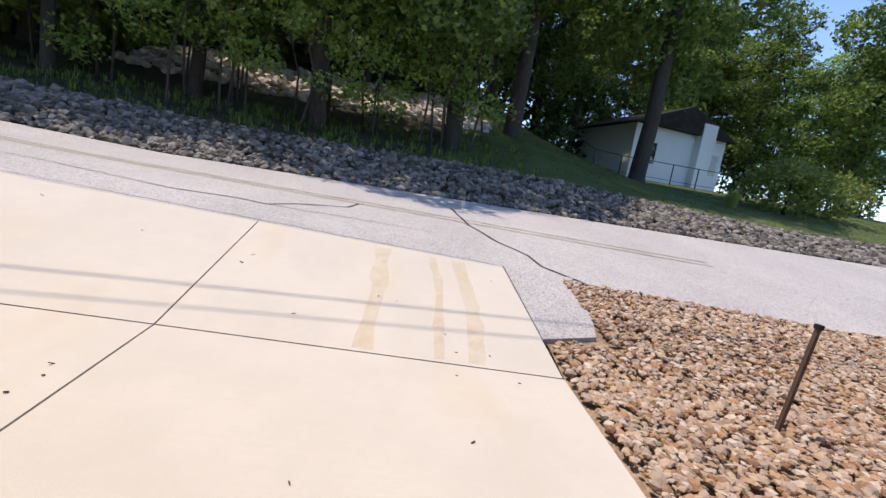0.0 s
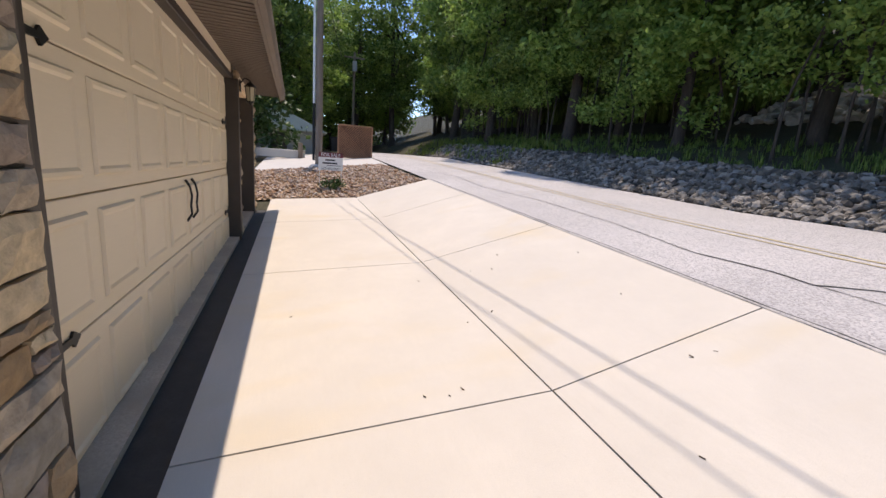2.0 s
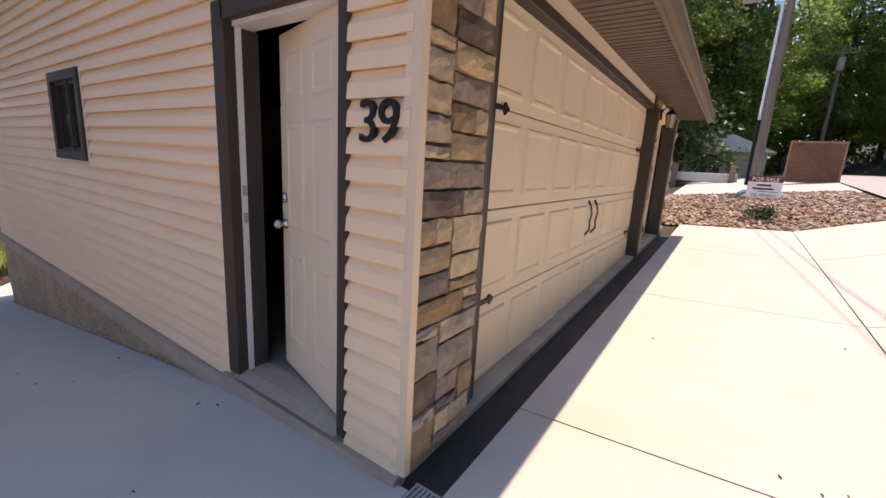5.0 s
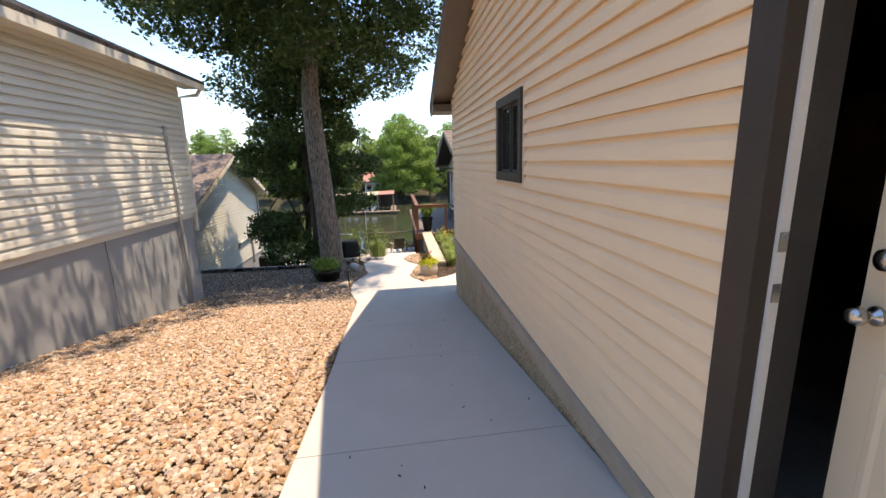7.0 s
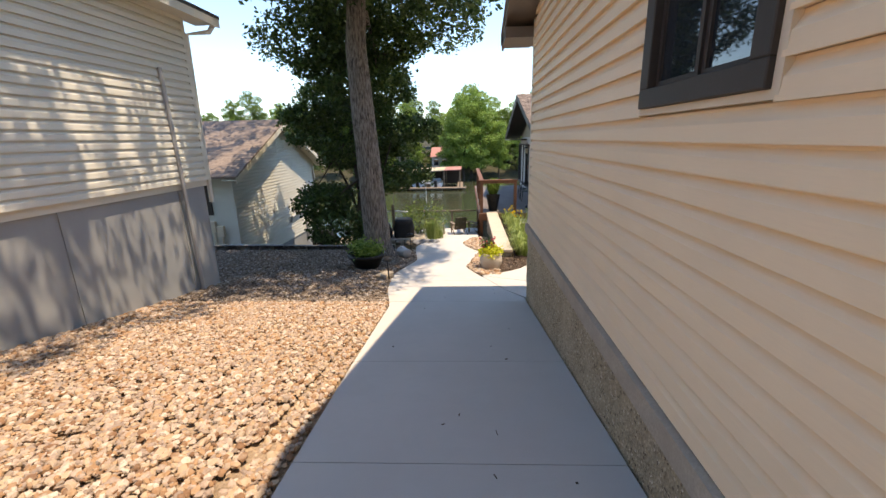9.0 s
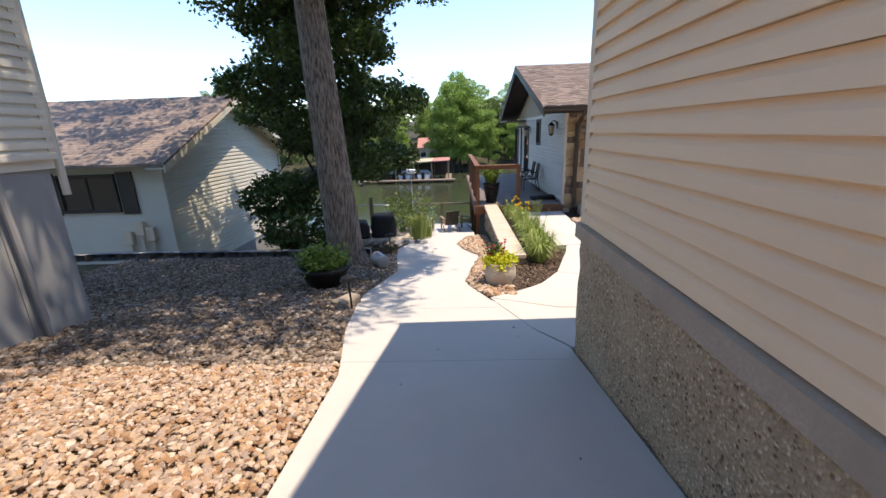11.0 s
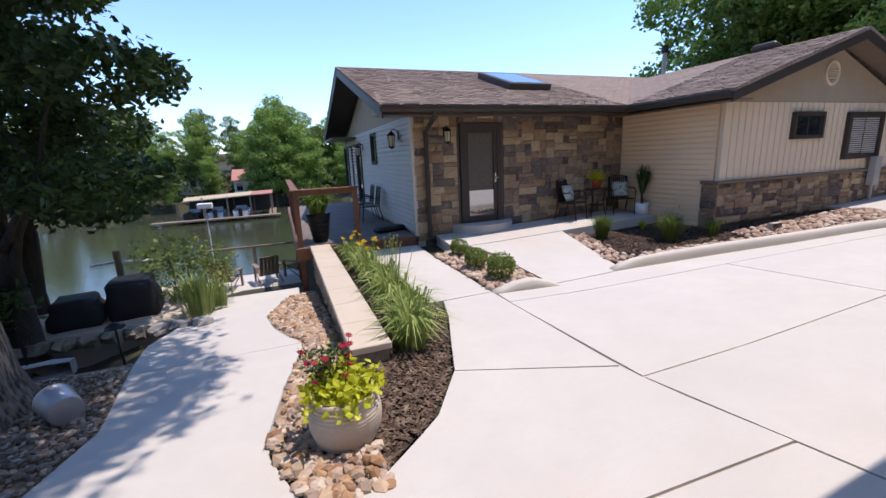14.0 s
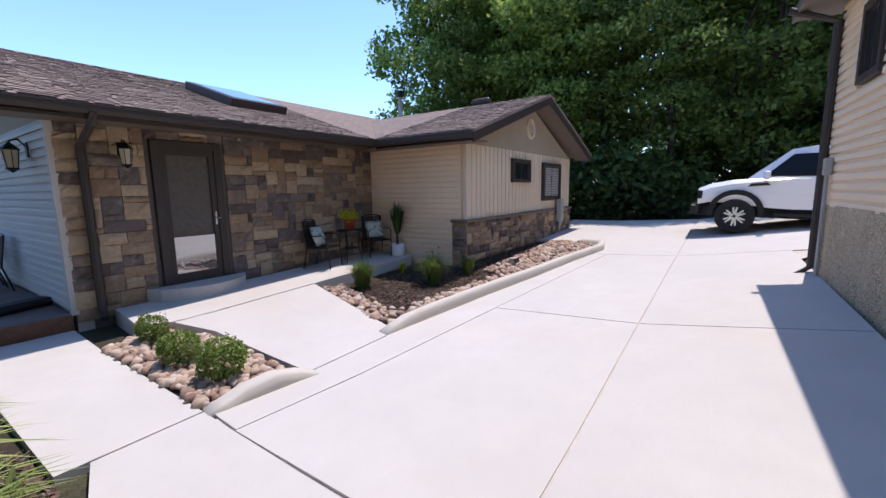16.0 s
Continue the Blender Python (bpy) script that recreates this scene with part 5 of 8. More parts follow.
part("soffit", boxm(-7.6, EX - 0.03, HY - 0.02, NE - 0.05, 0.93, 0.95), "brown_soffit", house)
part("soffit", boxm(WX - 0.02, -7.13, HY, -13.15, 0.90, 0.92), "brown_soffit", house)
part("eave_board", boxm(-7.16, -7.13, NE, -13.12, 0.88, 1.03), "brown", house)
for sgn, xe, ze in ((1, -7.12, 1.09), (-1, -15.1, 1.06)):
    part("rake_board", prism([(xe, ze - 0.065), (-11.06, WR - 0.065), (-11.06, WR - 0.24), (xe, ze - 0.24)], "y", -13.14, -13.11), "brown", house)
    part("rake_soffit", prism([(xe, ze - 0.15), (-11.06, WR - 0.15), (-11.06, WR - 0.165), (xe, ze - 0.165)], "y", WY, -13.14), "brown_soffit", house)
for ya, za in ((NE, 1.09), (-25.9, 1.09)):
    part("rake_board", prism([(ya, za - 0.065), (H_RY, H_RIDGE - 0.065), (H_RY, H_RIDGE - 0.26), (ya, za - 0.26)], "x", EX - 0.045, EX - 0.015), "brown", house, "dark brown rake board")
    part("rake_soffit", prism([(ya, za - 0.16), (H_RY, H_RIDGE - 0.16), (H_RY, H_RIDGE - 0.175), (ya, za - 0.175)], "x", HX - 0.02, EX - 0.045), "brown", house)
g2 = part("gutter", gutter_run(EX + 7.1), "brown", house, "dark brown gutter")
g2.location = (-7.1, NE - 0.03, 0.95)
g3 = part("gutter", gutter_run(NE * -1 - 13.1), "brown", house, "dark brown gutter")
g3.matrix_basis = pose(-7.13, -13.1, 0.93, 0, 0, -90)
part("downspout", tube(bmesh.new(), [(-2.25, NE + 0.05, 0.98), (-2.25, NE, 0.86), (-2.27, HY + 0.1, 0.62), (-2.27, HY + 0.1, -1.6), (-2.25, HY + 0.22, -1.68)], 0.05, 8), "brown", house, "dark brown downspout")
# skylight, stove pipe, ridge vent
sky_m = Matrix.Translation((-5.6, -18.25, 1.09 + (NE + 18.25) * SL)) @ Matrix.Rotation(-math.atan(SL), 4, "X")
skl = part("skylight", boxm(-0.62, 0.62, -0.95, 0.95, 0.0, 0.17, 0.01), "brown", house, "dark framed flat skylight")
skl.matrix_basis = sky_m
o = part("skylight_pane", boxm(-0.52, 0.52, -0.85, 0.85, 0.171, 0.178), "glass", skl)
part("stove_pipe", tube(bmesh.new(), [(-11.6, -18.6, 1.9), (-11.6, -18.6, 3.15)], 0.07, 12), "grey_pipe", house, "galvanised stove pipe")
part("pipe_cap", tube(bmesh.new(), [(-11.6, -18.6, 3.1), (-11.6, -18.6, 3.32)], 0.11, 12), "black", house)
o = part("roof_vent", boxm(-0.3, 0.3, -0.3, 0.3, 0, 0.2, 0.06), "brown", house)
o.matrix_basis = pose(-11.3, -15.2, WR - 0.07, 0, -18, 0)

# house door with its glass storm door, step and mat strip
hdoor = thing("door_3", "dark brown framed glass storm door of the house", "door", kind="structure")
dx0, dx1, dzb, dzt = DOORX[0], DOORX[1], -1.41, 0.79
for a, b, z0, z1 in ((dx0, dx0 + 0.12, dzb, dzt), (dx1 - 0.12, dx1, dzb, dzt), (dx0 + 0.12, dx1 - 0.12, dzt - 0.12, dzt)):
    part("casing", boxm(a, b, HY - 0.1, HY + 0.045, z0, z1, 0.006), "brown", hdoor)
dl = part("door_leaf", boxm(dx0 + 0.12, dx1 - 0.12, HY - 0.09, HY - 0.05, dzb + 0.02, dzt - 0.12), "tan_trim", hdoor)
o = part("door_glass", boxm(dx0 + 0.30, dx1 - 0.30, HY - 0.05, HY - 0.04, dzb + 0.78, dzt - 0.28), "tinted_glass", dl)
for a, b, z0, z1 in ((dx0 + 0.12, dx0 + 0.2, dzb, dzt - 0.12), (dx1 - 0.2, dx1 - 0.12, dzb, dzt - 0.12), (dx0 + 0.2, dx1 - 0.2, dzt - 0.21, dzt - 0.12), (dx0 + 0.2, dx1 - 0.2, dzb, dzb + 0.14)):
    part("storm_frame", boxm(a, b, HY - 0.02, HY + 0.02, z0, z1, 0.004), "brown", hdoor)
part("storm_glass", boxm(dx0 + 0.2, dx1 - 0.2, HY - 0.004, HY + 0.002, dzb + 0.14, dzb + 0.72), "mirror_glass", hdoor, "lower pane that mirrors the yard")
part("door_handle", tube(bmesh.new(), [(dx0 + 0.16, HY + 0.02, -0.42), (dx0 + 0.16, HY + 0.07, -0.42), (dx0 + 0.10, HY + 0.075, -0.42)], 0.012, 8), "chrome", hdoor)
part("handle_plate", boxm(dx0 + 0.145, dx0 + 0.175, HY + 0.02, HY + 0.03, -0.53, -0.31), "chrome", hdoor)
arc = [(dx0 - 0.25 + (dx1 - dx0 + 0.5) * i / 14, HY + 0.03 + 0.52 * math.sin(math.pi * i / 14) ** 0.6) for i in range(15)]
tagged(part("door_step", prism([(p[0], max(p[1], HY + 0.03)) for p in arc] + [(dx1 + 0.25, HY + 0.02), (dx0 - 0.25, HY + 0.02)], "z", -1.8, -1.425), "court"), "rounded concrete door step under the storm door", "step")
meter = thing("utility_box", "grey electric meter box on the stone wainscot", "meter box")
part("cabinet", boxm(-13.2, -12.95, WY + 0.09, WY + 0.24, -1.05, -0.35, 0.01), "grey_pipe", meter)
part("conduit", tube(bmesh.new(), [(-13.08, WY + 0.16, -1.05), (-13.08, WY + 0.16, -1.5)], 0.03, 8), "grey_pipe", meter)

# glazed porch and far door on the lake side
for i in range(4):
    y = -22.0 - 0.95 * i
    window("window_6", "dark framed tall porch window facing the deck", 0.9, 2.05, pose(HX + 0.015, y - 0.9, -1.4, 0, 0, 90), panes=1, fw=0.07)
part("porch_roof", boxm(HX - 0.1, HX + 0.85, -25.6, -22.8, 0.84, 0.9), "brown_soffit", house)

# ---- deck ----
DZ = -1.58
deck = thing("deck", "timber deck with stained posts and rails beside the house", "deck")
for i in range(18):
    y = HY - 0.02 - i * 0.145
    if y > -25:
        part("deck_board", boxm(HX + 0.02, 0.51, y - 0.138, y, DZ - 0.03, DZ), "deck", deck)
part("deck_floor", boxm(HX + 0.02, 0.51, -25, HY - 0.02 - 18 * 0.145, DZ - 0.03, DZ - 0.002), "deck", deck)
part("fascia", boxm(HX + 0.03, 0.55, HY - 0.02, HY + 0.03, DZ - 0.26, DZ - 0.005, 0.004), "wood", deck)
part("fascia", boxm(0.512, 0.55, -25, HY - 0.02, DZ - 0.26, DZ - 0.005), "wood", deck)
RZ = -0.42
posts = [(0.45, HY - 0.1), (-0.72, HY - 0.1), (0.45, -18.2), (0.45, -20.1), (0.45, -22.0)]
for i, (x, y) in enumerate(posts):
    part("rail_post", boxm(x - 0.05, x + 0.05, y - 0.05, y + 0.05, DZ if i == 1 else -3.4, RZ - 0.04, 0.004), "wood", deck)
part("top_rail", boxm(-0.8, 0.55, HY - 0.17, HY - 0.03, RZ - 0.04, RZ, 0.005), "wood", deck)
part("top_rail", boxm(0.38, 0.53, -22.1, HY - 0.17, RZ - 0.04, RZ, 0.005), "wood", deck)
part("under_rail", boxm(-0.72, 0.45, HY - 0.12, HY - 0.08, RZ - 0.13, RZ - 0.04), "wood", deck)
for z in [DZ + 0.1 + 0.13 * i for i in range(8)]:
    part("cable_rail", tube(bmesh.new(), [(0.45, HY - 0.12, z), (0.45, -22, z)], 0.006, 5), "black", deck)
for y in [HY - 0.55 - 0.6 * i for i in range(6)]:
    part("baluster", boxm(0.425, 0.475, y - 0.02, y + 0.02, DZ, RZ - 0.04), "wood", deck)

# ---- planter wall beside the path ----
pw = thing("retaining_wall", "split-block retaining wall with pale flat cap stones", "retaining wall", kind="structure")
CX0, CX1, CY0, CY1 = -0.09, 0.29, -11.18, -16.2
yy = span(CY0, CY1, 0.62)
for a, b in zip(yy, yy[1:]):
    part("cap_stone", boxm(CX0, CX1, b + 0.004, a - 0.004, -1.60, -1.53, 0.008), "cap_stone", pw)
seed = 50
for r_ in range(9):
    z = -1.60 - (r_ + 1) * 0.125
    y = CY0 - 0.05
    first = True
    while y > CY1 + 0.05:
        w = 0.2 if (first and r_ % 2) else 0.4
        first = False
        seed += 1
        if z > ground_z(1.5, y) - 0.2:
            o = part("block", stone_mesh(w - 0.008, 0.118, 0.05, seed), "block", pw)
            o.matrix_basis = pose(CX1 - 0.075, y - w, z, 0, 0, 90)
        y -= w
part("wall_core", boxm(CX0 + 0.05, CX1 - 0.075, CY1 + 0.05, CY0 - 0.04, -3.2, -1.60), "block", pw)
for r_ in range(3):
    seed += 1
    o = part("block", stone_mesh(0.3, 0.118, 0.03, seed), "block", pw)
    o.matrix_basis = pose(CX1 - 0.06, CY0 - 0.045, -1.725 - r_ * 0.125, 0, 0, 180)


# ---- kerb ----
def kerb(pts, w=0.16, h=0.13):
    """A rounded concrete kerb along pts; each (x, y, height factor)."""
    bm = bmesh.new()
    prof = [(-0.5, -0.1), (-0.5, 0.75), (-0.38, 0.95), (-0.1, 1.0), (0.2, 0.85), (0.42, 0.4), (0.5, 0.0), (0.5, -0.1)]
    rings = []
    for i, (x, y, s) in enumerate(pts):
        a, b = Vector(pts[max(0, i - 1)][:2]), Vector(pts[min(len(pts) - 1, i + 1)][:2])
        d = (b - a).normalized()
        nrm = Vector((d.y, -d.x))
        z = court_z(x, y)
        rings.append([bm.verts.new((x + nrm.x * u * w, y + nrm.y * u * w, z + v * h * s if v > 0 else z - 0.08)) for u, v in prof])
    for a, b in zip(rings, rings[1:]):
        for i in range(len(prof)):
            j = (i + 1) % len(prof)
            bm.faces.new((a[i], a[j], b[j], b[i]))
    bm.faces.new(rings[0])
    bm.faces.new(rings[-1][::-1])
    bmesh.ops.recalc_face_normals(bm, faces=bm.faces)
    return bm


tagged(part("kerb", kerb([(-11.6, -12.35, 0.5), (-11.1, -11.75, 0.9), (-10.4, -11.6, 1.0), (-9.0, -11.85, 1.05), (-7.5, -12.05, 1.1), (-6.0, -12.3, 1.15), (-4.9, -12.45, 1.15), (-4.35, -12.53, 1.0), (-4.1, -12.56, 0.6), (-3.95, -12.58, 0.05)], 0.2, 0.15), "curb", smooth=True), "rounded concrete kerb along the planting bed", "kerb", kind="structure")
tagged(part("kerb", kerb([(-2.88, -12.48, 0.03), (-2.7, -12.52, 0.6), (-2.45, -12.55, 1.0), (-2.2, -12.58, 0.8), (-2.02, -12.6, 0.35), (-1.9, -12.63, 0.03)], 0.24, 0.16), "curb", smooth=True), "short flared concrete kerb end by the shrubs", "kerb", kind="structure")


# ---- neighbours' houses ----
nb = thing("house", "neighbour's cream-sided house on a tall poured foundation", "house", kind="structure")
NXW = 5.5
part("wall", boxm(NXW + 0.022, 9.5, -8.9, 0.4, 0.3, 3.2), "siding_white", nb)
part("foundation", boxm(NXW + 0.06, 9.4, -8.86, 0.4, -2.4, 0.42), "foundation", nb, "bare poured concrete foundation")
siding(nb, (NXW, 0.4), -90, 9.3, 0.40, 3.08, "siding_white")
for y in (-8.2, -6.2, -4.0, -1.8):
    part("form_line", boxm(NXW + 0.045, NXW + 0.06, y - 0.02, y + 0.02, -2.2, 0.40), "foundation", nb)
part("corner_post", boxm(NXW - 0.02, NXW + 0.08, -8.93, -8.84, 0.4, 3.1), "siding_white", nb)
part("roof", roof_face([(NXW - 0.36, 0.7, 3.08), (NXW - 0.36, -9.4, 3.08), (9.0, -9.4, 4.9), (9.0, 0.7, 4.9)], (-1, 0, -0.46)), "shingle_dark", nb, "dark shingle roof")
part("soffit", boxm(NXW - 0.32, NXW + 0.05, -9.35, 0.7, 2.94, 2.97), "siding_white", nb)
part("eave_board", boxm(NXW - 0.36, NXW - 0.33, -9.38, 0.7, 2.90, 3.07), "siding_white", nb)
part("gable_wall", prism([(NXW + 0.05, 3.1), (9.0, 3.1), (9.0, 4.75)], "y", -8.9, -8.75), "siding_white", nb)
part("downspout", tube(bmesh.new(), [(NXW - 0.31, -9.3, 2.95), (NXW - 0.26, -9.2, 2.80), (NXW + 0.0, -8.97, 2.72), (NXW + 0.02, -8.95, 0.0)], 0.04, 8), "siding_white", nb)
part("conduit", tube(bmesh.new(), [(NXW - 0.04, -8.15, 2.1), (NXW - 0.04, -8.2, 0.4), (NXW - 0.0, -8.3, -1.75)], 0.035, 8), "grey_pipe", nb, "grey conduit pipe")

nb2 = thing("house", "lower neighbour's cream-sided house with dark shingle gable roof", "house", kind="structure")
AX, AY0, AY1 = 8.3, -14.4, -21.4
part("wall", boxm(AX + 0.022, 18, AY1, AY0, -4.2, 0.12), "siding_white", nb2)
part("gable_wall", prism([(AY1, 0.1), (AY0, 0.1), (-17.9, 1.55)], "x", AX + 0.022, AX + 0.2), "siding_white", nb2)
siding(nb2, (AX, AY0), -90, AY0 - AY1, -2.9, 1.6, "siding_white", top=lambda s: 0.15 + 1.45 * (1 - abs(s - 3.5) / 3.5))
part("foundation", boxm(AX + 0.0, 18, AY1, AY0, -4.6, -2.9), "foundation", nb2)
part("corner_post", boxm(AX - 0.02, AX + 0.07, AY0 - 0.05, AY0 + 0.03, -2.9, 0.1), "siding_white", nb2)
part("roof", roof_face([(AX - 0.45, AY0 + 0.5, 0.05), (AX - 0.45, -17.9, 1.85), (18.5, -17.9, 1.85), (18.5, AY0 + 0.5, 0.05)], (0, 1, -0.45)), "shingle", nb2, "brown shingle roof")
part("roof", roof_face([(AX - 0.45, -17.9, 1.85), (AX - 0.45, AY1 - 0.5, 0.0), (18.5, AY1 - 0.5, 0.0), (18.5, -17.9, 1.85)], (0, -1, -0.45)), "shingle", nb2, "brown shingle roof")
for ya, za in ((AY0 + 0.5, 0.05), (AY1 - 0.5, 0.0)):
    part("rake_board", prism([(ya, za - 0.06), (-17.9, 1.79), (-17.9, 1.62), (ya, za - 0.23)], "x", AX - 0.46, AX - 0.43), "siding_white", nb2)
    part("rake_soffit", prism([(ya, za - 0.12), (-17.9, 1.73), (-17.9, 1.71), (ya, za - 0.14)], "x", AX - 0.43, AX + 0.03), "siding_white", nb2)
window("window_7", "dark sliding window with shutters in the cream wall", 1.5, 0.95, pose(11.0, AY0 + 0.02, -1.15, 0, 0, 180), panes=2, fw=0.06)
for x in (9.05, 11.05):
    part("shutter", boxm(x, x + 0.4, AY0 + 0.005, AY0 + 0.04, -1.2, -0.15), "brown", nb2)
o = part("gable_vent", lathe([(0.16, 0.0), (0.22, 0.0), (0.22, 0.03), (0.16, 0.03), (0.16, 0.0)], 20), "siding_white", nb2)
o.matrix_basis = pose(AX, -17.9, 0.85, 0, -90, 0)
for i in range(5):
    part("louvre", boxm(AX - 0.02, AX + 0.01, -18.05, -17.75, 0.72 + i * 0.06, 0.75 + i * 0.06), "siding_white", nb2)
part("pipe", tube(bmesh.new(), [(AX - 0.05, -18.2, -2.2), (AX - 0.08, -18.3, -2.0), (AX - 0.08, -19.6, -1.9), (AX - 0.08, -19.75, -2.05), (AX - 0.08, -19.8, -3.2)], 0.05, 8), "grey_pipe", nb2, "grey refrigerant pipe")
part("downspout", tube(bmesh.new(), [(AX - 0.06, -21.2, -0.1), (AX - 0.06, -21.2, -3.5)], 0.05, 8), "siding_white", nb2)
part("cellar_window", boxm(AX - 0.02, AX + 0.02, -16.6, -15.9, -3.3, -2.95), "glass", nb2)
ac = thing("air_conditioner", "dark round-cornered air conditioning unit by the cream wall", "air conditioner", pose(7.4, -19.6, ground_z(7.4, -19.6)))
part("cabinet", boxm(-0.45, 0.45, -0.45, 0.45, 0.05, 0.75, 0.06), "black", ac)
for i in range(6):
    part("grille_ring", lathe([(0.07 * i + 0.04, 0.0), (0.07 * i + 0.055, 0.0), (0.07 * i + 0.055, 0.012), (0.07 * i + 0.04, 0.012), (0.07 * i + 0.04, 0.0)], 20), "grey_pipe", ac).location = (0, 0, 0.76)


# ---- loose stone, mulch and plants in quantity ----
def ico(sub):
    bm = bmesh.new()
    bmesh.ops.create_icosphere(bm, subdivisions=sub, radius=1.0)
    v = np.array([p.co[:] for p in bm.verts])
    f = np.array([[q.index for q in p.verts] for p in bm.faces])
    bm.free()
    return v, f


ICO1, ICO2 = ico(1), ico(2)


def raw_mesh(name, verts, faces, material, smooth=False):
    me = bpy.data.meshes.new(name)
    nf, k = faces.shape
    me.vertices.add(len(verts))
    me.vertices.foreach_set("co", verts.astype(np.float32).ravel())
    me.loops.add(nf * k)
    me.loops.foreach_set("vertex_index", faces.astype(np.int32).ravel())
    me.polygons.add(nf)
    me.polygons.foreach_set("loop_start", (np.arange(nf) * k).astype(np.int32))
    me.polygons.foreach_set("use_smooth", np.full(nf, smooth))
    me.update(calc_edges=True)
    me.materials.append(M[material])
    return me


def stones(name, spots, size, flat, material, rng, shape=ICO1, jitter=0.25, smooth=False, label="", category="gravel", sink=0.25):
    """Many stones at spots (x, y, z), as one mesh."""
    tv, tf = shape
    n, nv = len(spots), len(tv)
    s = rng.uniform(size[0], size[1], (n, 1, 1)) * rng.uniform(0.7, 1.3, (n, 1, 3))
    s[:, :, 2] *= flat
    v = tv[None] * (1 + rng.uniform(-jitter, jitter, (n, nv, 1))) * s
    a, b, c = rng.uniform(0, 6.28, n), rng.normal(0, 0.35, n), rng.normal(0, 0.35, n)
    for ang, i, j in ((b, 1, 2), (c, 0, 2), (a, 0, 1)):
        co, si = np.cos(ang)[:, None], np.sin(ang)[:, None]
        p, q = v[:, :, i].copy(), v[:, :, j].copy()
        v[:, :, i], v[:, :, j] = co * p - si * q, si * p + co * q
    lift = s[:, 0, 2] * (1 - sink)
    pos = np.array(spots)
    pos[:, 2] += lift * 0.6
    v += pos[:, None, :]
    f = tf[None] + (np.arange(n) * nv)[:, None, None]
    ob = new(name, raw_mesh(name, v.reshape(-1, 3), f.reshape(-1, tf.shape[1]), material, smooth))
    return tagged(ob, label, category, kind="stuff")


def spots_in(rng, n, x0, x1, y0, y1, inside, zf=None, lift=0.0):
    out = []
    zf = zf or ground_z
    while len(out) < n:
        x, y = rng.uniform(x0, x1), rng.uniform(y0, y1)
        if inside(x, y):
            out.append((x, y, zf(x, y) + lift))
    return out


rng = np.random.default_rng(5)
# tan gravel between the path and the neighbour's foundation


def side_bed(x, y):
    return path_left(y) + 0.02 < x < 5.54 and -12.7 < y < 3.0


patch("ground", [(1.9, 4.42), (9, 4.42), (9, 0.6), (5.56, 0.0), (5.56, -8.8), (8.2, -9.5), (8.2, -12.9), (2.2, -12.9), (2.0, -9.7), (2.1, -7.5), (1.95, -4.0), (1.85, 0.6)], -0.035, "gravel_bed", 0, 0.35, "bare earth bed under tan gravel", "gravel bed")
# the southern half takes the copy with the oak's shade painted in
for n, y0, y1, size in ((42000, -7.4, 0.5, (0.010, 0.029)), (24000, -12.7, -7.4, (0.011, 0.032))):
    stones("gravel", spots_in(rng, n, 1.8, 8.2 if y0 < -9 else 5.55, y0, y1, lambda x, y: x > path_left(y) + 0.02 and (x < 5.54 or y < -8.9)), size, 0.55, "gravel" if y0 > -8 else "gravel_shaded", rng, jitter=0.2, label="tan and brown crushed gravel" if y0 > -8 else "grey-brown crushed gravel with leaf litter, oak shade in its colour")


def front_bed(x, y):
    if x < 1.9 or y > 4.38:
        return False
    return not (x < 2.45 and 3.15 < y < 4.5)


stones("gravel", spots_in(rng, 26000, 1.9, 9.0, 0.2, 4.4, front_bed, lift=0.01), (0.013, 0.037), 0.55, "gravel", rng, jitter=0.22, label="tan and rust crushed gravel beside the drive")
# patch of asphalt at the corner of the drive
patch("asphalt_patch", [(1.84, 3.15), (2.35, 3.3), (2.55, 3.9), (2.6, 4.5), (1.80, 4.5)], 0.005, "asphalt", 0.08, 0.4, "crumbled asphalt patch at the corner of the drive", "asphalt patch")
# bed with the sale sign
patch("ground", [(-9.37, 0.4), (-9.37, 2.7), (-8.88, 4.38), (-13.2, 4.2), (-13.6, 0.4), (-9.37, -0.6)], -0.02, "gravel_bed", 0, 0.4, "bare earth bed under tan gravel", "gravel bed")
stones("gravel", spots_in(rng, 4200, -13.6, -8.9, -0.3, 4.3, lambda x, y: x < -9.38 + (max(0, y - 2.7) * 0.29) and y < 4.32 - 0.04 * abs(x + 9)), (0.022, 0.055), 0.6, "gravel", rng, label="tan gravel round the sale sign")
patch("pavement", [(-13.5, 0.0), (-13.2, 4.3), (-21.0, 4.4), (-24, 0.0)], 0.0, "court", 0.08, 0.8, "pale concrete drive of the next house", "driveway")

# grey riprap along the far side of the road


def bank_z(x, y):
    return ground_z(x, y) - 0.03


# shaded and sunlit rocks differ by material colour
stones("riprap", spots_in(rng, 14000, -24, 16, 8.85, 10.4, lambda x, y: True, bank_z), (0.04, 0.105), 0.7, "riprap", rng, jitter=0.28, label="loose grey riprap rocks along the roadside bank, darkened for tree shade", category="rocks")
stones("riprap", spots_in(rng, 900, -8.5, 3.5, 14.2, 19.0, lambda x, y: True, bank_z), (0.09, 0.22), 0.7, "riprap_pale", rng, jitter=0.28, label="pale riprap slope behind the trees, sunlight put into its colour", category="rocks")

# beds by the house
BED1 = [(-1.92, -14.95), (-1.92, -12.7), (-2.72, -12.7), (-2.8, -14.3), (-2.62, -15.0), (-2.34, -15.2)]
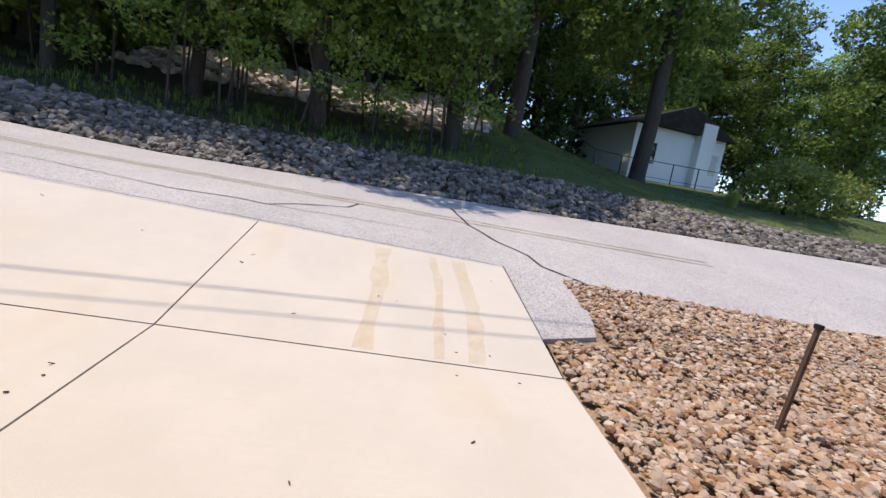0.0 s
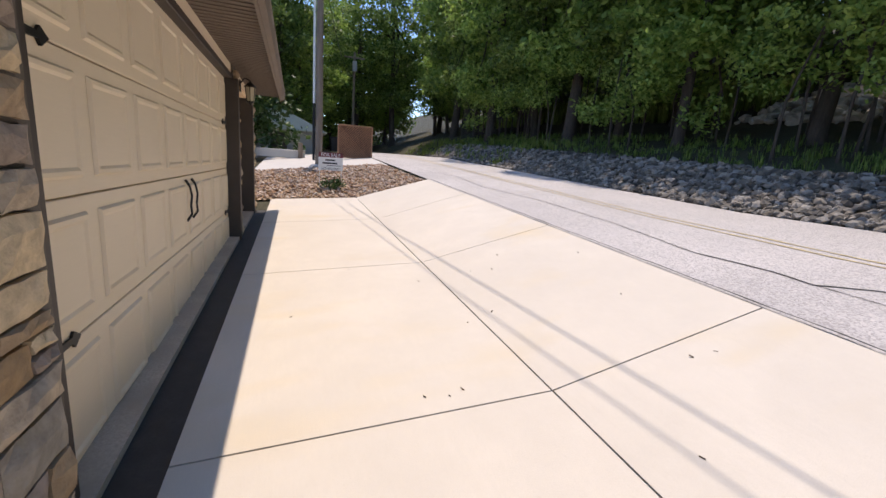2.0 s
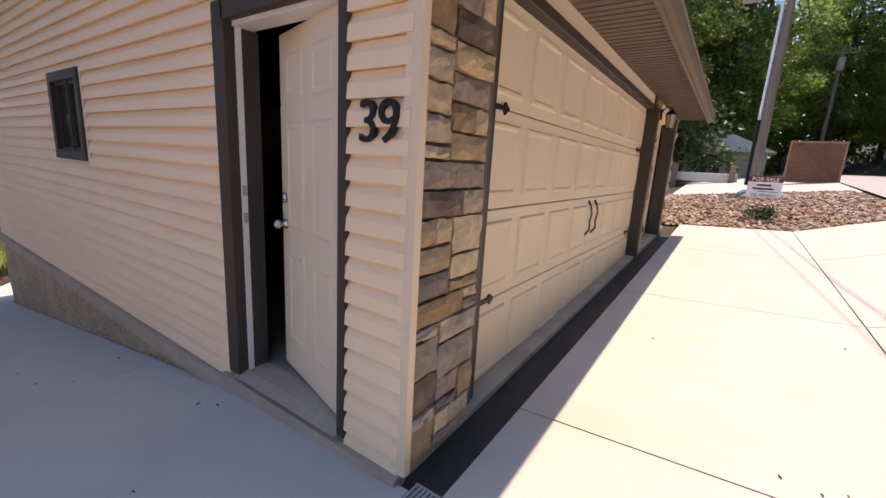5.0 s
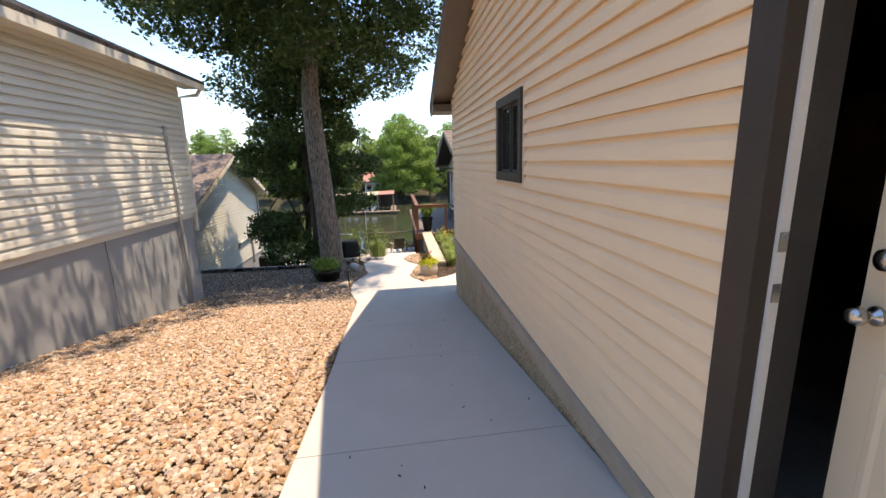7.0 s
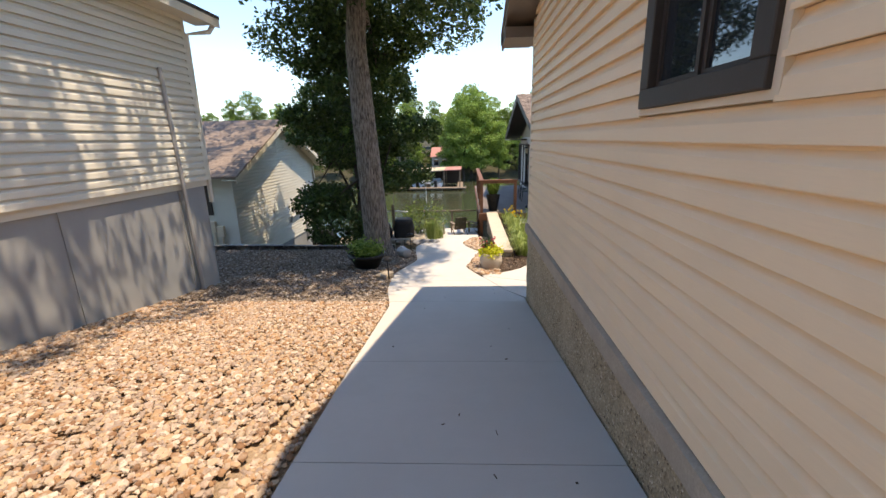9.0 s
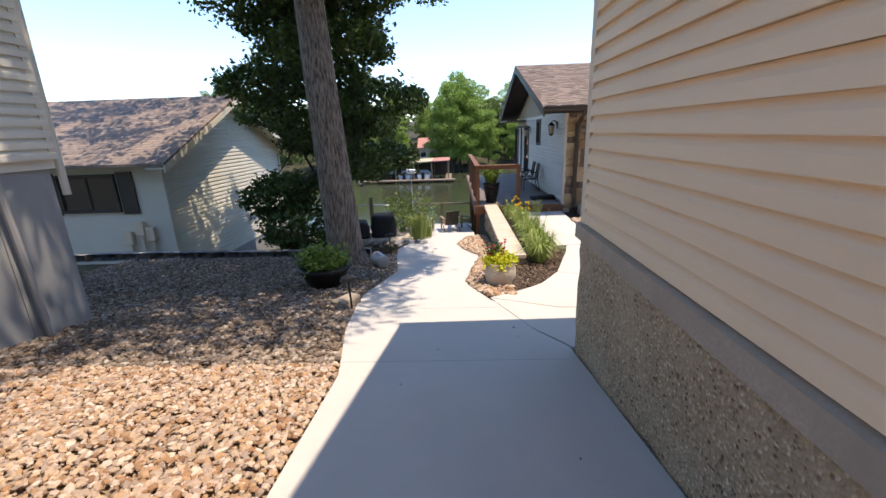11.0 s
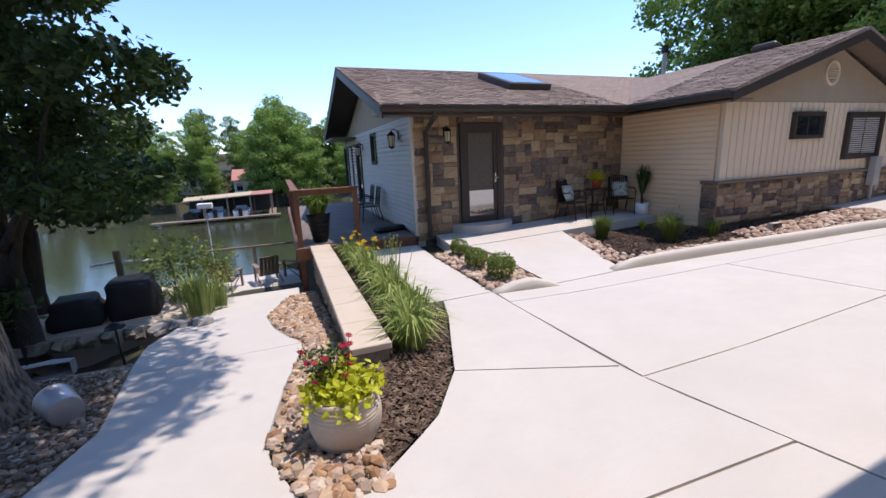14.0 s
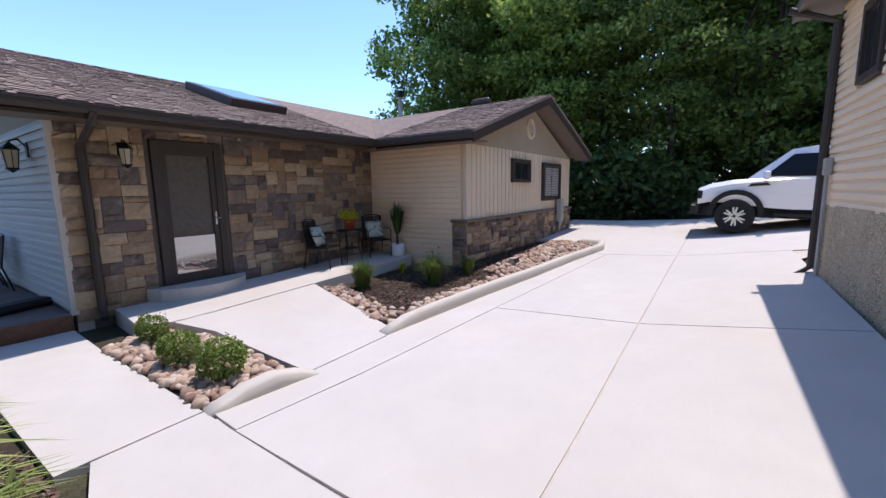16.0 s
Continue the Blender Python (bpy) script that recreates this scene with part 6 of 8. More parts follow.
BED2 = [(-4.15, -12.68), (-5.0, -12.55), (-7.5, -12.2), (-10.4, -11.75), (-11.0, -11.9), (-11.5, -12.5), (-11.5, -13.5), (-7.7, -13.55), (-7.62, -14.9), (-4.85, -14.9)]
PBED = [(0.66, -9.52), (0.3, -9.8), (-0.13, -10.2), (-0.48, -10.75), (-0.7, -11.3), (-0.93, -12.0), (-0.93, -12.7), (-0.88, -14.2), (-0.62, -16.15), (-0.08, -16.2), (-0.08, -11.2), (0.3, -11.2), (0.66, -10.9), (0.94, -10.3)]


def poly_test(poly):
    def inside(x, y):
        c = False
        for (a, b), (p, q) in zip(poly, poly[1:] + poly[:1]):
            if (b > y) != (q > y) and x < (p - a) * (y - b) / (q - b) + a:
                c = not c
        return c
    return inside


def bed(poly, name, mat, label):
    return patch(name, poly, -0.03, mat, 0, 0.3, label, "planting bed", zf=court_z)


bed(BED1, "ground", "mulch_bed", "dark soil under river rocks by the house")
bed(BED2, "ground", "mulch_bed", "dark mulch bed before the house wing")
patch("ground", PBED, -0.03, "mulch_bed", 0, 0.25, "dark mulch bed round the planter wall", "planting bed", zf=court_z)
in1, in2, inp = poly_test(BED1), poly_test(BED2), poly_test(PBED)
stones("river_rock", spots_in(rng, 900, -2.85, -1.9, -15.2, -12.65, in1, court_z), (0.03, 0.062), 0.7, "river", rng, ICO2, 0.06, True, "smooth brown river rocks round the shrubs", "rocks")


def rim2(x, y):
    return in2(x, y) and (not in2(x, y + 0.42) or not in2(x + 0.45, y) or x < -7.4 and y > -13.1)


stones("river_rock", spots_in(rng, 1150, -11.5, -4.1, -14.9, -11.7, rim2, court_z), (0.032, 0.07), 0.7, "river", rng, ICO2, 0.06, True, "smooth brown river rocks edging the mulch bed", "rocks")


def chips(name, spots, length, width, material, rng, label):
    n = len(spots)
    pos = np.array(spots)
    t = np.array([[-1, -1, 0], [1, -1, 0], [1, 1, 0], [-1, 1, 0], [-1, -1, 0.5], [1, -1, 0.5], [1, 1, 0.5], [-1, 1, 0.5]], float)
    fq = np.array([[4, 5, 6, 7], [0, 1, 5, 4], [1, 2, 6, 5], [2, 3, 7, 6], [3, 0, 4, 7]])
    s = np.stack([rng.uniform(*length, n), rng.uniform(*width, n), rng.uniform(0.006, 0.014, n)], 1)[:, None, :]
    v = t[None] * s
    v[:, :, 2] += v[:, :, 0] * rng.normal(0, 0.3, (n, 1))
    a = rng.uniform(0, 6.28, n)[:, None]
    p, q = v[:, :, 0].copy(), v[:, :, 1].copy()
    v[:, :, 0], v[:, :, 1] = np.cos(a) * p - np.sin(a) * q, np.sin(a) * p + np.cos(a) * q
    v += pos[:, None, :]
    f = fq[None] + (np.arange(n) * 8)[:, None, None]
    return tagged(new(name, raw_mesh(name, v.reshape(-1, 3), f.reshape(-1, 4), material)), label, "mulch", kind="stuff")


chips("mulch", spots_in(rng, 5200, -1.0, 1.0, -13.2, -9.5, inp, court_z, -0.02), (0.015, 0.055), (0.005, 0.013), "mulch", rng, "dark shredded bark mulch under the lilies")
chips("mulch", spots_in(rng, 3500, -10.5, -4.4, -14.8, -12.1, lambda x, y: in2(x, y) and not rim2(x, y), court_z, -0.02), (0.015, 0.05), (0.005, 0.013), "mulch", rng, "dark shredded bark mulch before the house wing")
# rock strip between path and planter wall


def strip_test(x, y):
    return 0.31 < x < path_right(y) - 0.03 and -15.5 < y < -9.6 or (0.3 < x < 0.95 and -9.9 < y < -9.5 and inp(x, y))


patch("ground", [(0.25, -11.2), (0.6, -10.9), (1.0, -10.3), (0.86, -11.3), (0.67, -12.3), (0.98, -13.2), (1.12, -14.0), (0.75, -15.5), (0.25, -16.2)], 0.0, "gravel_bed", 0, 0.3, "bare earth strip under tan gravel", "gravel bed", zf=lambda x, y: ground_z(1.5, y))
stones("gravel", spots_in(rng, 1900, 0.3, 1.2, -15.5, -9.5, strip_test, lambda x, y: ground_z(1.5, y)), (0.024, 0.055), 0.6, "gravel", rng, label="tan gravel between the path and the planter wall")
# lawn across the road
patch("grass", [(1.5, 10.4), (26, 10.4), (30, 24), (4, 24)], 0.0, "grass_ground", 0, 1.0, "sunlit lawn across the road", "lawn")


# ---- foliage ----
def leaf_cloud(rng, blobs, n, size, droop=0.0, aspect=0.6, shell=0.55, gather=0.72):
    """n leaf blades in ellipsoid blobs (cx, cy, cz, rx, ry, rz): vertices and quads."""
    w = np.array([b[3] * b[4] * b[5] for b in blobs]) ** 0.75
    pick = rng.choice(len(blobs), n, p=w / w.sum())
    B = np.array(blobs)[pick]
    d = rng.normal(size=(n, 3))
    d /= np.linalg.norm(d, axis=1, keepdims=True)
    r = rng.uniform(shell, 1.0, (n, 1)) ** 0.6
    c = B[:, :3] + d * r * B[:, 3:]
    # cluster: pull groups of blades together
    grp = rng.integers(0, max(1, n // 9), n)
    off = rng.normal(0, 1, (max(1, n // 9), 3)) * size * 2.2
    seedpos = c[rng.integers(0, n, max(1, n // 9))]
    c = np.where(rng.uniform(size=(n, 1)) < gather, seedpos[grp] + rng.normal(0, 1, (n, 3)) * size * 1.5 + off[grp] * 0.2, c)
    u = rng.normal(size=(n, 3))
    u[:, 2] = u[:, 2] * 0.8 - droop
    u /= np.linalg.norm(u, axis=1, keepdims=True)
    k = np.cross(u, rng.normal(size=(n, 3)) + np.array([0, 0, 0.7]))
    k /= np.linalg.norm(k, axis=1, keepdims=True) + 1e-9
    s = size * rng.uniform(0.6, 1.35, (n, 1))
    nrm = np.cross(u, k)
    a = c - u * s
    b = c + k * s * aspect + nrm * s * 0.15
    e = c + u * s
    g = c - k * s * aspect + nrm * s * 0.15
    v = np.stack([a, b, e, g], 1).reshape(-1, 3)
    return v, np.arange(4 * n).reshape(n, 4)


def limb_path(rng, a, b, n=5, wob=0.12):
    a, b = Vector(a), Vector(b)
    L = (b - a).length
    return [a.lerp(b, i / (n - 1)) + Vector((rng.normal(), rng.normal(), rng.normal())) * wob * L * 0.12 * (0 < i < n - 1) for i in range(n)]


def tree(label, base, height, r0, lean, blobs, n, size, bark="bark_dark", leaf="leaf_forest", seed=1, limbs=7, fork=0.45, name="tree", droop=0.1):
    """A tapered trunk with limbs into the crown's blobs; the blobs are relative to the base."""
    q = np.random.default_rng(seed)
    th = thing(name, label, "tree", pose(*base))
    bm = bmesh.new()
    top = Vector((lean[0] * height, lean[1] * height, height))
    pts = [Vector((0, 0, -0.25)), Vector((0, 0, 0.0)), Vector((0, 0, 0.35))] + [Vector((lean[0] * height * f, lean[1] * height * f, height * f)) + Vector((q.normal(), q.normal(), 0)) * r0 * 0.25 for f in (0.15, 0.3, 0.45, 0.6, 0.8, 1.0)]
    rads = [r0 * 1.75, r0 * 1.45, r0 * 1.12] + [r0 * f for f in (0.98, 0.9, 0.8, 0.62, 0.38, 0.12)]
    sides = 14 if r0 > 0.2 else 8
    tube(bm, pts, rads, sides)
    for i in range(limbs):
        b = blobs[i % len(blobs)]
        f = q.uniform(fork, 0.9)
        s = Vector((lean[0] * height * f, lean[1] * height * f, height * f))
        d = q.normal(size=3)
        d /= np.linalg.norm(d)
        e = Vector((b[0] + d[0] * b[3] * 0.7, b[1] + d[1] * b[4] * 0.7, b[2] + d[2] * b[5] * 0.5))
        tube(bm, limb_path(q, s, e), [r0 * 0.42, r0 * 0.33, r0 * 0.24, r0 * 0.14, r0 * 0.04], 6)
    if r0 > 0.2:
        for v in bm.verts:
            if v.co.z < height * 0.6:
                ang = math.atan2(v.co.y - lean[1] * v.co.z, v.co.x - lean[0] * v.co.z)
                v.co += Vector((math.cos(ang), math.sin(ang), 0)) * r0 * 0.06 * noise.noise(Vector((ang * 3, v.co.z * 0.6, seed)))
    part("trunk", bm, bark, th, smooth=True)
    v, f = leaf_cloud(q, blobs, n, size, droop)
    cr = new("crown", raw_mesh("crown", v, f, leaf))
    cr.parent = th
    return th


def blobs_for(q, h0, h1, rad, n):
    out = []
    for i in range(n):
        f = (i + 0.5) / n
        z = h0 + (h1 - h0) * f
        rr = rad * (0.55 + 0.45 * math.sin(math.pi * min(1, f * 0.9 + 0.12)))
        a = i * 2.4 + q.uniform(-0.4, 0.4)
        d = rr * q.uniform(0.25, 0.62)
        out.append((d * math.cos(a), d * math.sin(a), z, rr * q.uniform(0.5, 0.75), rr * q.uniform(0.5, 0.75), rad * q.uniform(0.17, 0.27)))
    return out


# the big oak beside the path
q0 = np.random.default_rng(11)
# high outlying blobs are unseen extra crown, added to shade gravel, wall and roof
oak_blobs = [(0.0, -0.6, 8.6, 3.6, 3.4, 2.3), (-2.6, 0.6, 8.0, 1.9, 2.0, 1.5), (2.4, 0.8, 7.4, 2.2, 2.2, 1.4), (0.8, -2.6, 6.9, 2.2, 1.8, 1.3), (-1.0, -2.2, 6.3, 1.5, 1.5, 0.8), (1.8, 2.4, 7.8, 2.0, 1.8, 1.4), (-1.4, 2.4, 8.6, 1.8, 1.7, 1.3), (1.6, -1.8, 5.4, 1.4, 1.3, 0.6), (0.2, -3.0, 4.9, 1.0, 0.9, 0.5), (3.4, 3.6, 8.4, 1.6, 1.9, 1.2), (1.0, -3.6, 5.9, 1.7, 1.4, 0.8), (-1.6, -3.4, 6.2, 1.4, 1.3, 0.8), (-2.6, -1.6, 6.9, 1.3, 1.3, 0.7), (2.6, -3.0, 5.8, 1.5, 1.3, 0.8), (-2.6, 2.8, 9.8, 2.2, 2.2, 1.1), (-1.0, 1.2, 10.3, 2.6, 2.4, 1.1), (-3.2, 0.4, 9.6, 1.8, 2.0, 1.0), (-0.2, 5.0, 9.8, 1.8, 1.8, 0.8), (0.0, 7.2, 9.6, 1.5, 1.5, 0.7), (0.2, 0.9, 6.4, 2.0, 1.6, 0.75), (-1.2, 1.2, 6.7, 1.7, 1.4, 0.7), (1.8, 0.6, 6.5, 1.8, 1.5, 0.7), (-1.9, 0.2, 5.7, 1.0, 0.9, 0.5), (4.6, -4.6, 9.3, 2.0, 1.9, 0.7), (6.2, -5.8, 9.6, 2.0, 1.8, 0.7), (7.8, -5.0, 9.8, 1.8, 1.8, 0.7), (5.2, -2.2, 9.4, 1.8, 1.8, 0.7)]
tree("tall oak with ridged grey bark beside the concrete path", (3.25, -11.95, ground_z(3.25, -11.95) - 0.02), 11.0, 0.30, (0.025, -0.01), oak_blobs, 92000, 0.064, "bark", "leaf_oak", 12, 14, 0.56)
dark_blobs = [(0.9, 0.1, 2.2, 0.8, 0.8, 0.4), (-0.9, 0.0, 2.6, 0.8, 0.7, 0.4), (0.2, -0.6, 3.4, 1.2, 0.9, 0.5), (-1.2, 0.2, 3.9, 0.8, 0.8, 0.4), (1.2, 0.1, 4.3, 0.8, 0.9, 0.45), (-0.2, 0.3, 5.0, 1.2, 1.1, 0.55), (1.0, -0.3, 5.7, 0.7, 0.7, 0.4), (-0.9, 0, 6.2, 0.8, 0.8, 0.5), (0.2, 0, 7.0, 0.9, 0.9, 0.6), (0, 0, 7.9, 0.5, 0.5, 0.6), (-0.8, 0.2, 1.2, 0.8, 0.9, 0.5), (0.8, 0.5, 0.8, 0.9, 0.9, 0.5)]
tree("dense dark-leaved tree behind the oak", (4.1, -14.6, ground_z(4.1, -14.6)), 8.3, 0.16, (0, 0), [(b[0] * 1.2, b[1] * 1.2, b[2], b[3] * 1.25, b[4] * 1.2, b[5] * 0.9) for b in dark_blobs[1:-2]] + [(0.9, 0.2, 1.0, 1.0, 1.0, 0.6), (1.5, -0.2, 1.7, 0.9, 0.9, 0.5)], 26000, 0.06, "bark_dark", "leaf_oak", 13, 12, 0.15)
tree("dense dark-leaved tree by the lower house", (5.0, -17.0, ground_z(5.0, -17.0)), 7.0, 0.14, (0, 0), [(b[0] * 1.2, b[1] * 1.2, b[2], b[3] * 1.2, b[4] * 1.2, b[5] * 0.9) for b in dark_blobs[:-2]], 20000, 0.066, "bark_dark", "leaf_oak", 14, 10, 0.15)

# woods: a few shared trees, repeated
q1 = np.random.default_rng(21)
kinds = []
for i in range(5):
    h = (10.5, 12.5, 9.0, 14.0, 11.0)[i]
    kinds.append(tree("tall broadleaf tree of the roadside woods", (200 + 12 * i, 300, 0), h, (0.16, 0.2, 0.13, 0.24, 0.15)[i], (q1.uniform(-0.04, 0.04), q1.uniform(-0.04, 0.04)), blobs_for(q1, (1.9, 2.6, 1.6, 3.4, 2.2)[i], h + 0.3, (2.6, 3.1, 2.3, 3.4, 2.7)[i], 15), (15000, 18000, 13500, 19000, 15500)[i], (0.095, 0.10, 0.09, 0.105, 0.095)[i], "bark_dark", ("leaf_forest", "leaf_bright", "leaf_bright", "leaf_forest", "leaf_forest")[i], 30 + i, 9, 0.3))
for kd in kinds:
    kd["group"] = "woods"
used = set()


def plant(i, x, y, turn, s=1.0, zf=None):
    m = pose(x, y, (zf or land_z)(x, y) - 0.1, 0, 0, turn) @ Matrix.Scale(s, 4)
    if i not in used:
        used.add(i)
        kinds[i].matrix_basis = m
        return kinds[i]
    o = copy_thing(kinds[i], pose(0, 0, 0))
    o.matrix_basis = m
    return o


for y, step, x0, x1 in ((11.9, 3.1, -24, 3.0), (14.4, 3.5, -40, 1.5), (20.5, 3.2, -46, 7), (24.5, 3.4, -46, 8), (31, 3.6, -50, 40)):
    x = x0 + q1.uniform(0, 1)
    while x < x1:
        yy_ = y + q1.uniform(-0.7, 0.7)
        if not (-8.6 < x < 2.2 and 13.0 < yy_ < 19.4):
            plant(int(q1.integers(0, 5)), x, yy_, q1.uniform(0, 360), q1.uniform(0.85, 1.2))
        x += step * q1.uniform(0.75, 1.25)
# the road's far end and the west side
for x, y in ((-42, 7), (-45, 2), (-47, 11), (-40, -3), (-44, -8), (-50, 5), (-38, 14), (-36, -6), (-33, -11), (-34, -3), (-52, 12), (-48, -2), (-41, 10.5), (-30, -9), (-30, 13), (-33, 0), (-37, 1.5), (-37, -1.5), (-31, -4), (-56, 8), (-57, 3), (-58, 13)):
    plant(int(q1.integers(0, 5)), x, y, q1.uniform(0, 360), q1.uniform(1.0, 1.45))
for x, y, s in ((-19.5, -5, 1.0), (-20.5, -8.2, 1.1), (-19.8, -11.2, 1.0), (-20.6, -14, 1.15), (-19.6, -16.8, 1.05), (-21.5, -19.6, 1.2), (-23, -10, 1.2), (-24, -14.5, 1.2), (-24, -18, 1.3), (-24, -6, 1.2), (-18.8, -20.5, 1.0), (-21, -23.5, 1.4), (-23, -2.5, 1.1), (-26, -22, 1.3)):
    plant(int(q1.choice([0, 0, 3, 1])), x, y, q1.uniform(0, 360), s)
# trees over the lawn across the road
plant(3, 9.6, 15.6, 30, 1.15)
plant(4, 25.0, 21.0, 10, 1.2)
plant(0, 21.0, 28.5, 10, 1.2)
plant(3, 12.0, 29.0, 10, 1.1)
plant(3, 4.2, 14.8, 140, 1.1)
plant(3, 27, 14.5, 140, 1.1)
plant(0, 22.0, 24.5, 60, 1.1)
plant(0, 18.0, 27.0, 200, 1.1)

# far shore
q2 = np.random.default_rng(41)
for i in range(76):
    x = -48 + i * 1.5 + q2.uniform(-1, 1)
    plant(int(q2.integers(0, 5)), x, -80 - q2.uniform(0, 22), q2.uniform(0, 360), q2.uniform(0.65, 0.95))
for x, y, s in ((1.5, -73, 1.5), (-1.5, -73.5, 1.4), (3.6, -75, 1.15), (0.2, -75, 1.6), (-4.5, -74.5, 1.0), (15, -74.5, 0.7), (19, -75, 0.75), (24, -76, 0.7), (-9, -76, 0.8), (10.0, -77, 0.7)):
    plant(2, x, y, q2.uniform(0, 360), s)


# undergrowth along the woods' edge
def tufts(name, spots, n_blades, length, width, material, rng, label, category, spread=0.12, kind="stuff", bend=0.6):
    """Grass-like blades of two segments in tufts at the spots."""
    sp = np.repeat(np.array(spots), n_blades, 0)
    n = len(sp)
    a = rng.uniform(0, 6.283, n)
    L = rng.uniform(*length, n)
    out = np.stack([np.cos(a), np.sin(a), np.zeros(n)], 1)
    side = np.stack([-np.sin(a), np.cos(a), np.zeros(n)], 1) * (width * rng.uniform(0.6, 1.2, (n, 1)))
    base = sp + out * rng.uniform(0, spread, (n, 1)) + np.array([0, 0, -0.02])
    k = rng.uniform(0.15, 1.0, (n, 1)) * bend
    up = np.array([0, 0, 1.0])
    m1 = base + (up * 0.62 + out * 0.28 * k) * L[:, None]
    tip = m1 + (up * (0.38 - 0.62 * k) + out * 0.55 * k) * L[:, None]
    v = np.stack([base - side * 0.6, base + side * 0.6, m1 + side, m1 - side, tip], 1)
    f3 = np.array([[0, 1, 2], [0, 2, 3], [3, 2, 4]])
    f = f3[None] + (np.arange(n) * 5)[:, None, None]
    return raw_mesh(name, v.reshape(-1, 3), f.reshape(-1, 3), material)


rng = np.random.default_rng(77)
tagged(new("weeds", tufts("weeds", spots_in(rng, 900, -24, 4, 10.3, 12.6, lambda x, y: True, bank_z), 12, (0.08, 0.28), 0.010, "leaf_forest", rng, "", "")), "low dark weeds along the woods' edge", "weeds", kind="stuff")
tagged(new("weeds", tufts("weeds", spots_in(rng, 700, -26, -9, 14.5, 19, lambda x, y: True, bank_z), 14, (0.4, 1.1), 0.02, "leaf_weed", rng, "", "")), "sunlit tall weeds in a clearing behind the trees", "weeds", kind="stuff")
tagged(new("grass", tufts("grass", spots_in(rng, 5000, 2.5, 22, 10.4, 19, lambda x, y: True, bank_z), 9, (0.04, 0.1), 0.008, "leaf_grass", rng, "", "")), "short sunlit lawn grass across the road", "grass", kind="stuff")
tagged(new("weeds", tufts("weeds", spots_in(rng, 240, -30, -12, 8.9, 11.5, lambda x, y: x < -14 or y > 10.4, bank_z), 14, (0.15, 0.45), 0.012, "leaf_weed", rng, "", "")), "yellow-green weeds over the rock bank", "weeds", kind="stuff")
stems = bmesh.new()
for i in range(70):
    x, y = rng.uniform(-24, 3), rng.uniform(11, 13)
    z = bank_z(x, y)
    tube(stems, [(x, y, z - 0.1), (x + rng.normal() * 0.1, y, z + 1.2), (x + rng.normal() * 0.3, y + rng.normal() * 0.2, z + 2.8)], [0.035, 0.03, 0.015], 5)
tagged(part("saplings", stems, "bark_dark"), "thin dark sapling stems along the woods' edge", "saplings", kind="stuff")
v, f = leaf_cloud(rng, [(x, 11.2 + rng.uniform(-0.4, 0.8), bank_z(x, 11.2) + rng.uniform(1.0, 3.2), rng.uniform(0.6, 1.2), rng.uniform(0.5, 0.9), rng.uniform(0.25, 0.5)) for x in np.arange(-23, 2.5, 0.62)], 16000, 0.065, 0.3)
tagged(new("sapling_leaves", raw_mesh("sapling_leaves", v, f, "leaf_bright")), "fresh green sapling leaves along the woods' edge", "leaves", kind="stuff")


# ---- plants in pots and beds ----
def blade_plant(name, label, category, m, n, length, width, material, seed, bend=0.7, spread=0.08, group=""):
    q = np.random.default_rng(seed)
    th = thing(name, label, category, m, group)
    o = new("foliage", tufts("foliage", [(0, 0, 0)], n, length, width, material, q, "", "", spread, bend=bend))
    o.parent = th
    return th


def bloom_mesh(n, r):
    """One bloom: pointed petals that share a throat."""
    bm = bmesh.new()
    throat = bm.verts.new((0, 0, -r * 0.5))
    for i in range(n):
        a = 2 * math.pi * i / n
        w = math.pi / n * 0.9
        vs = [bm.verts.new((r * k_ * math.cos(a + s_), r * k_ * math.sin(a + s_), z_ * r)) for k_, s_, z_ in ((0.7, -w, 0.25), (1.15, 0, 0.35), (0.7, w, 0.25))]
        bm.faces.new((throat, vs[0], vs[1]))
        bm.faces.new((throat, vs[1], vs[2]))
    return bm


def flower_stems(th, q, n, h, spread, bud, budmat, r=0.05):
    """Thin stalks with small blooms on top, as parts of th."""
    for i in range(n):
        a, d = q.uniform(0, 6.28), q.uniform(0.02, spread)
        x, y, z = d * math.cos(a), d * math.sin(a), h * q.uniform(0.75, 1.1)
        part("stalk", tube(bmesh.new(), [(x * 0.2, y * 0.2, 0), (x * 0.7, y * 0.7, z * 0.6), (x, y, z)], [0.005, 0.004, 0.003], 5), "leaf_lily", th)
        part("bloom", bloom_mesh(bud, r), budmat, th).matrix_basis = pose(x, y, z, q.uniform(-40, 40), q.uniform(-40, 40), q.uniform(0, 360))


ql = np.random.default_rng(61)
for i, (x, y, s, fl) in enumerate(((-0.36, -11.45, 1.05, 0), (-0.5, -12.0, 1.0, 0), (-0.48, -12.7, 1.1, 1), (-0.55, -13.4, 1.0, 1), (-0.45, -14.1, 1.0, 2), (-0.5, -14.8, 0.95, 2), (-0.4, -15.5, 0.9, 2))):
    z = court_z(x, y)
    lily = blade_plant("daylily", "arching green daylily clump" + ("", " with pale buds", " with yellow blooms")[fl] + " in mulch", "plant", pose(x, y, z, 0, 0, 50 * i) @ Matrix.Scale(s, 4), 270, (0.24, 0.66), 0.011, "leaf_lily", 62 + i, 1.0, 0.16, "daylilies along the planter wall")
    if fl:
        flower_stems(lily, ql, 14 if fl == 1 else 6, 0.74 if fl == 1 else 0.62, 0.3, 7 if fl == 1 else 9, "leaf_lily" if fl == 1 else "petal_yellow", 0.016 if fl == 1 else 0.042)

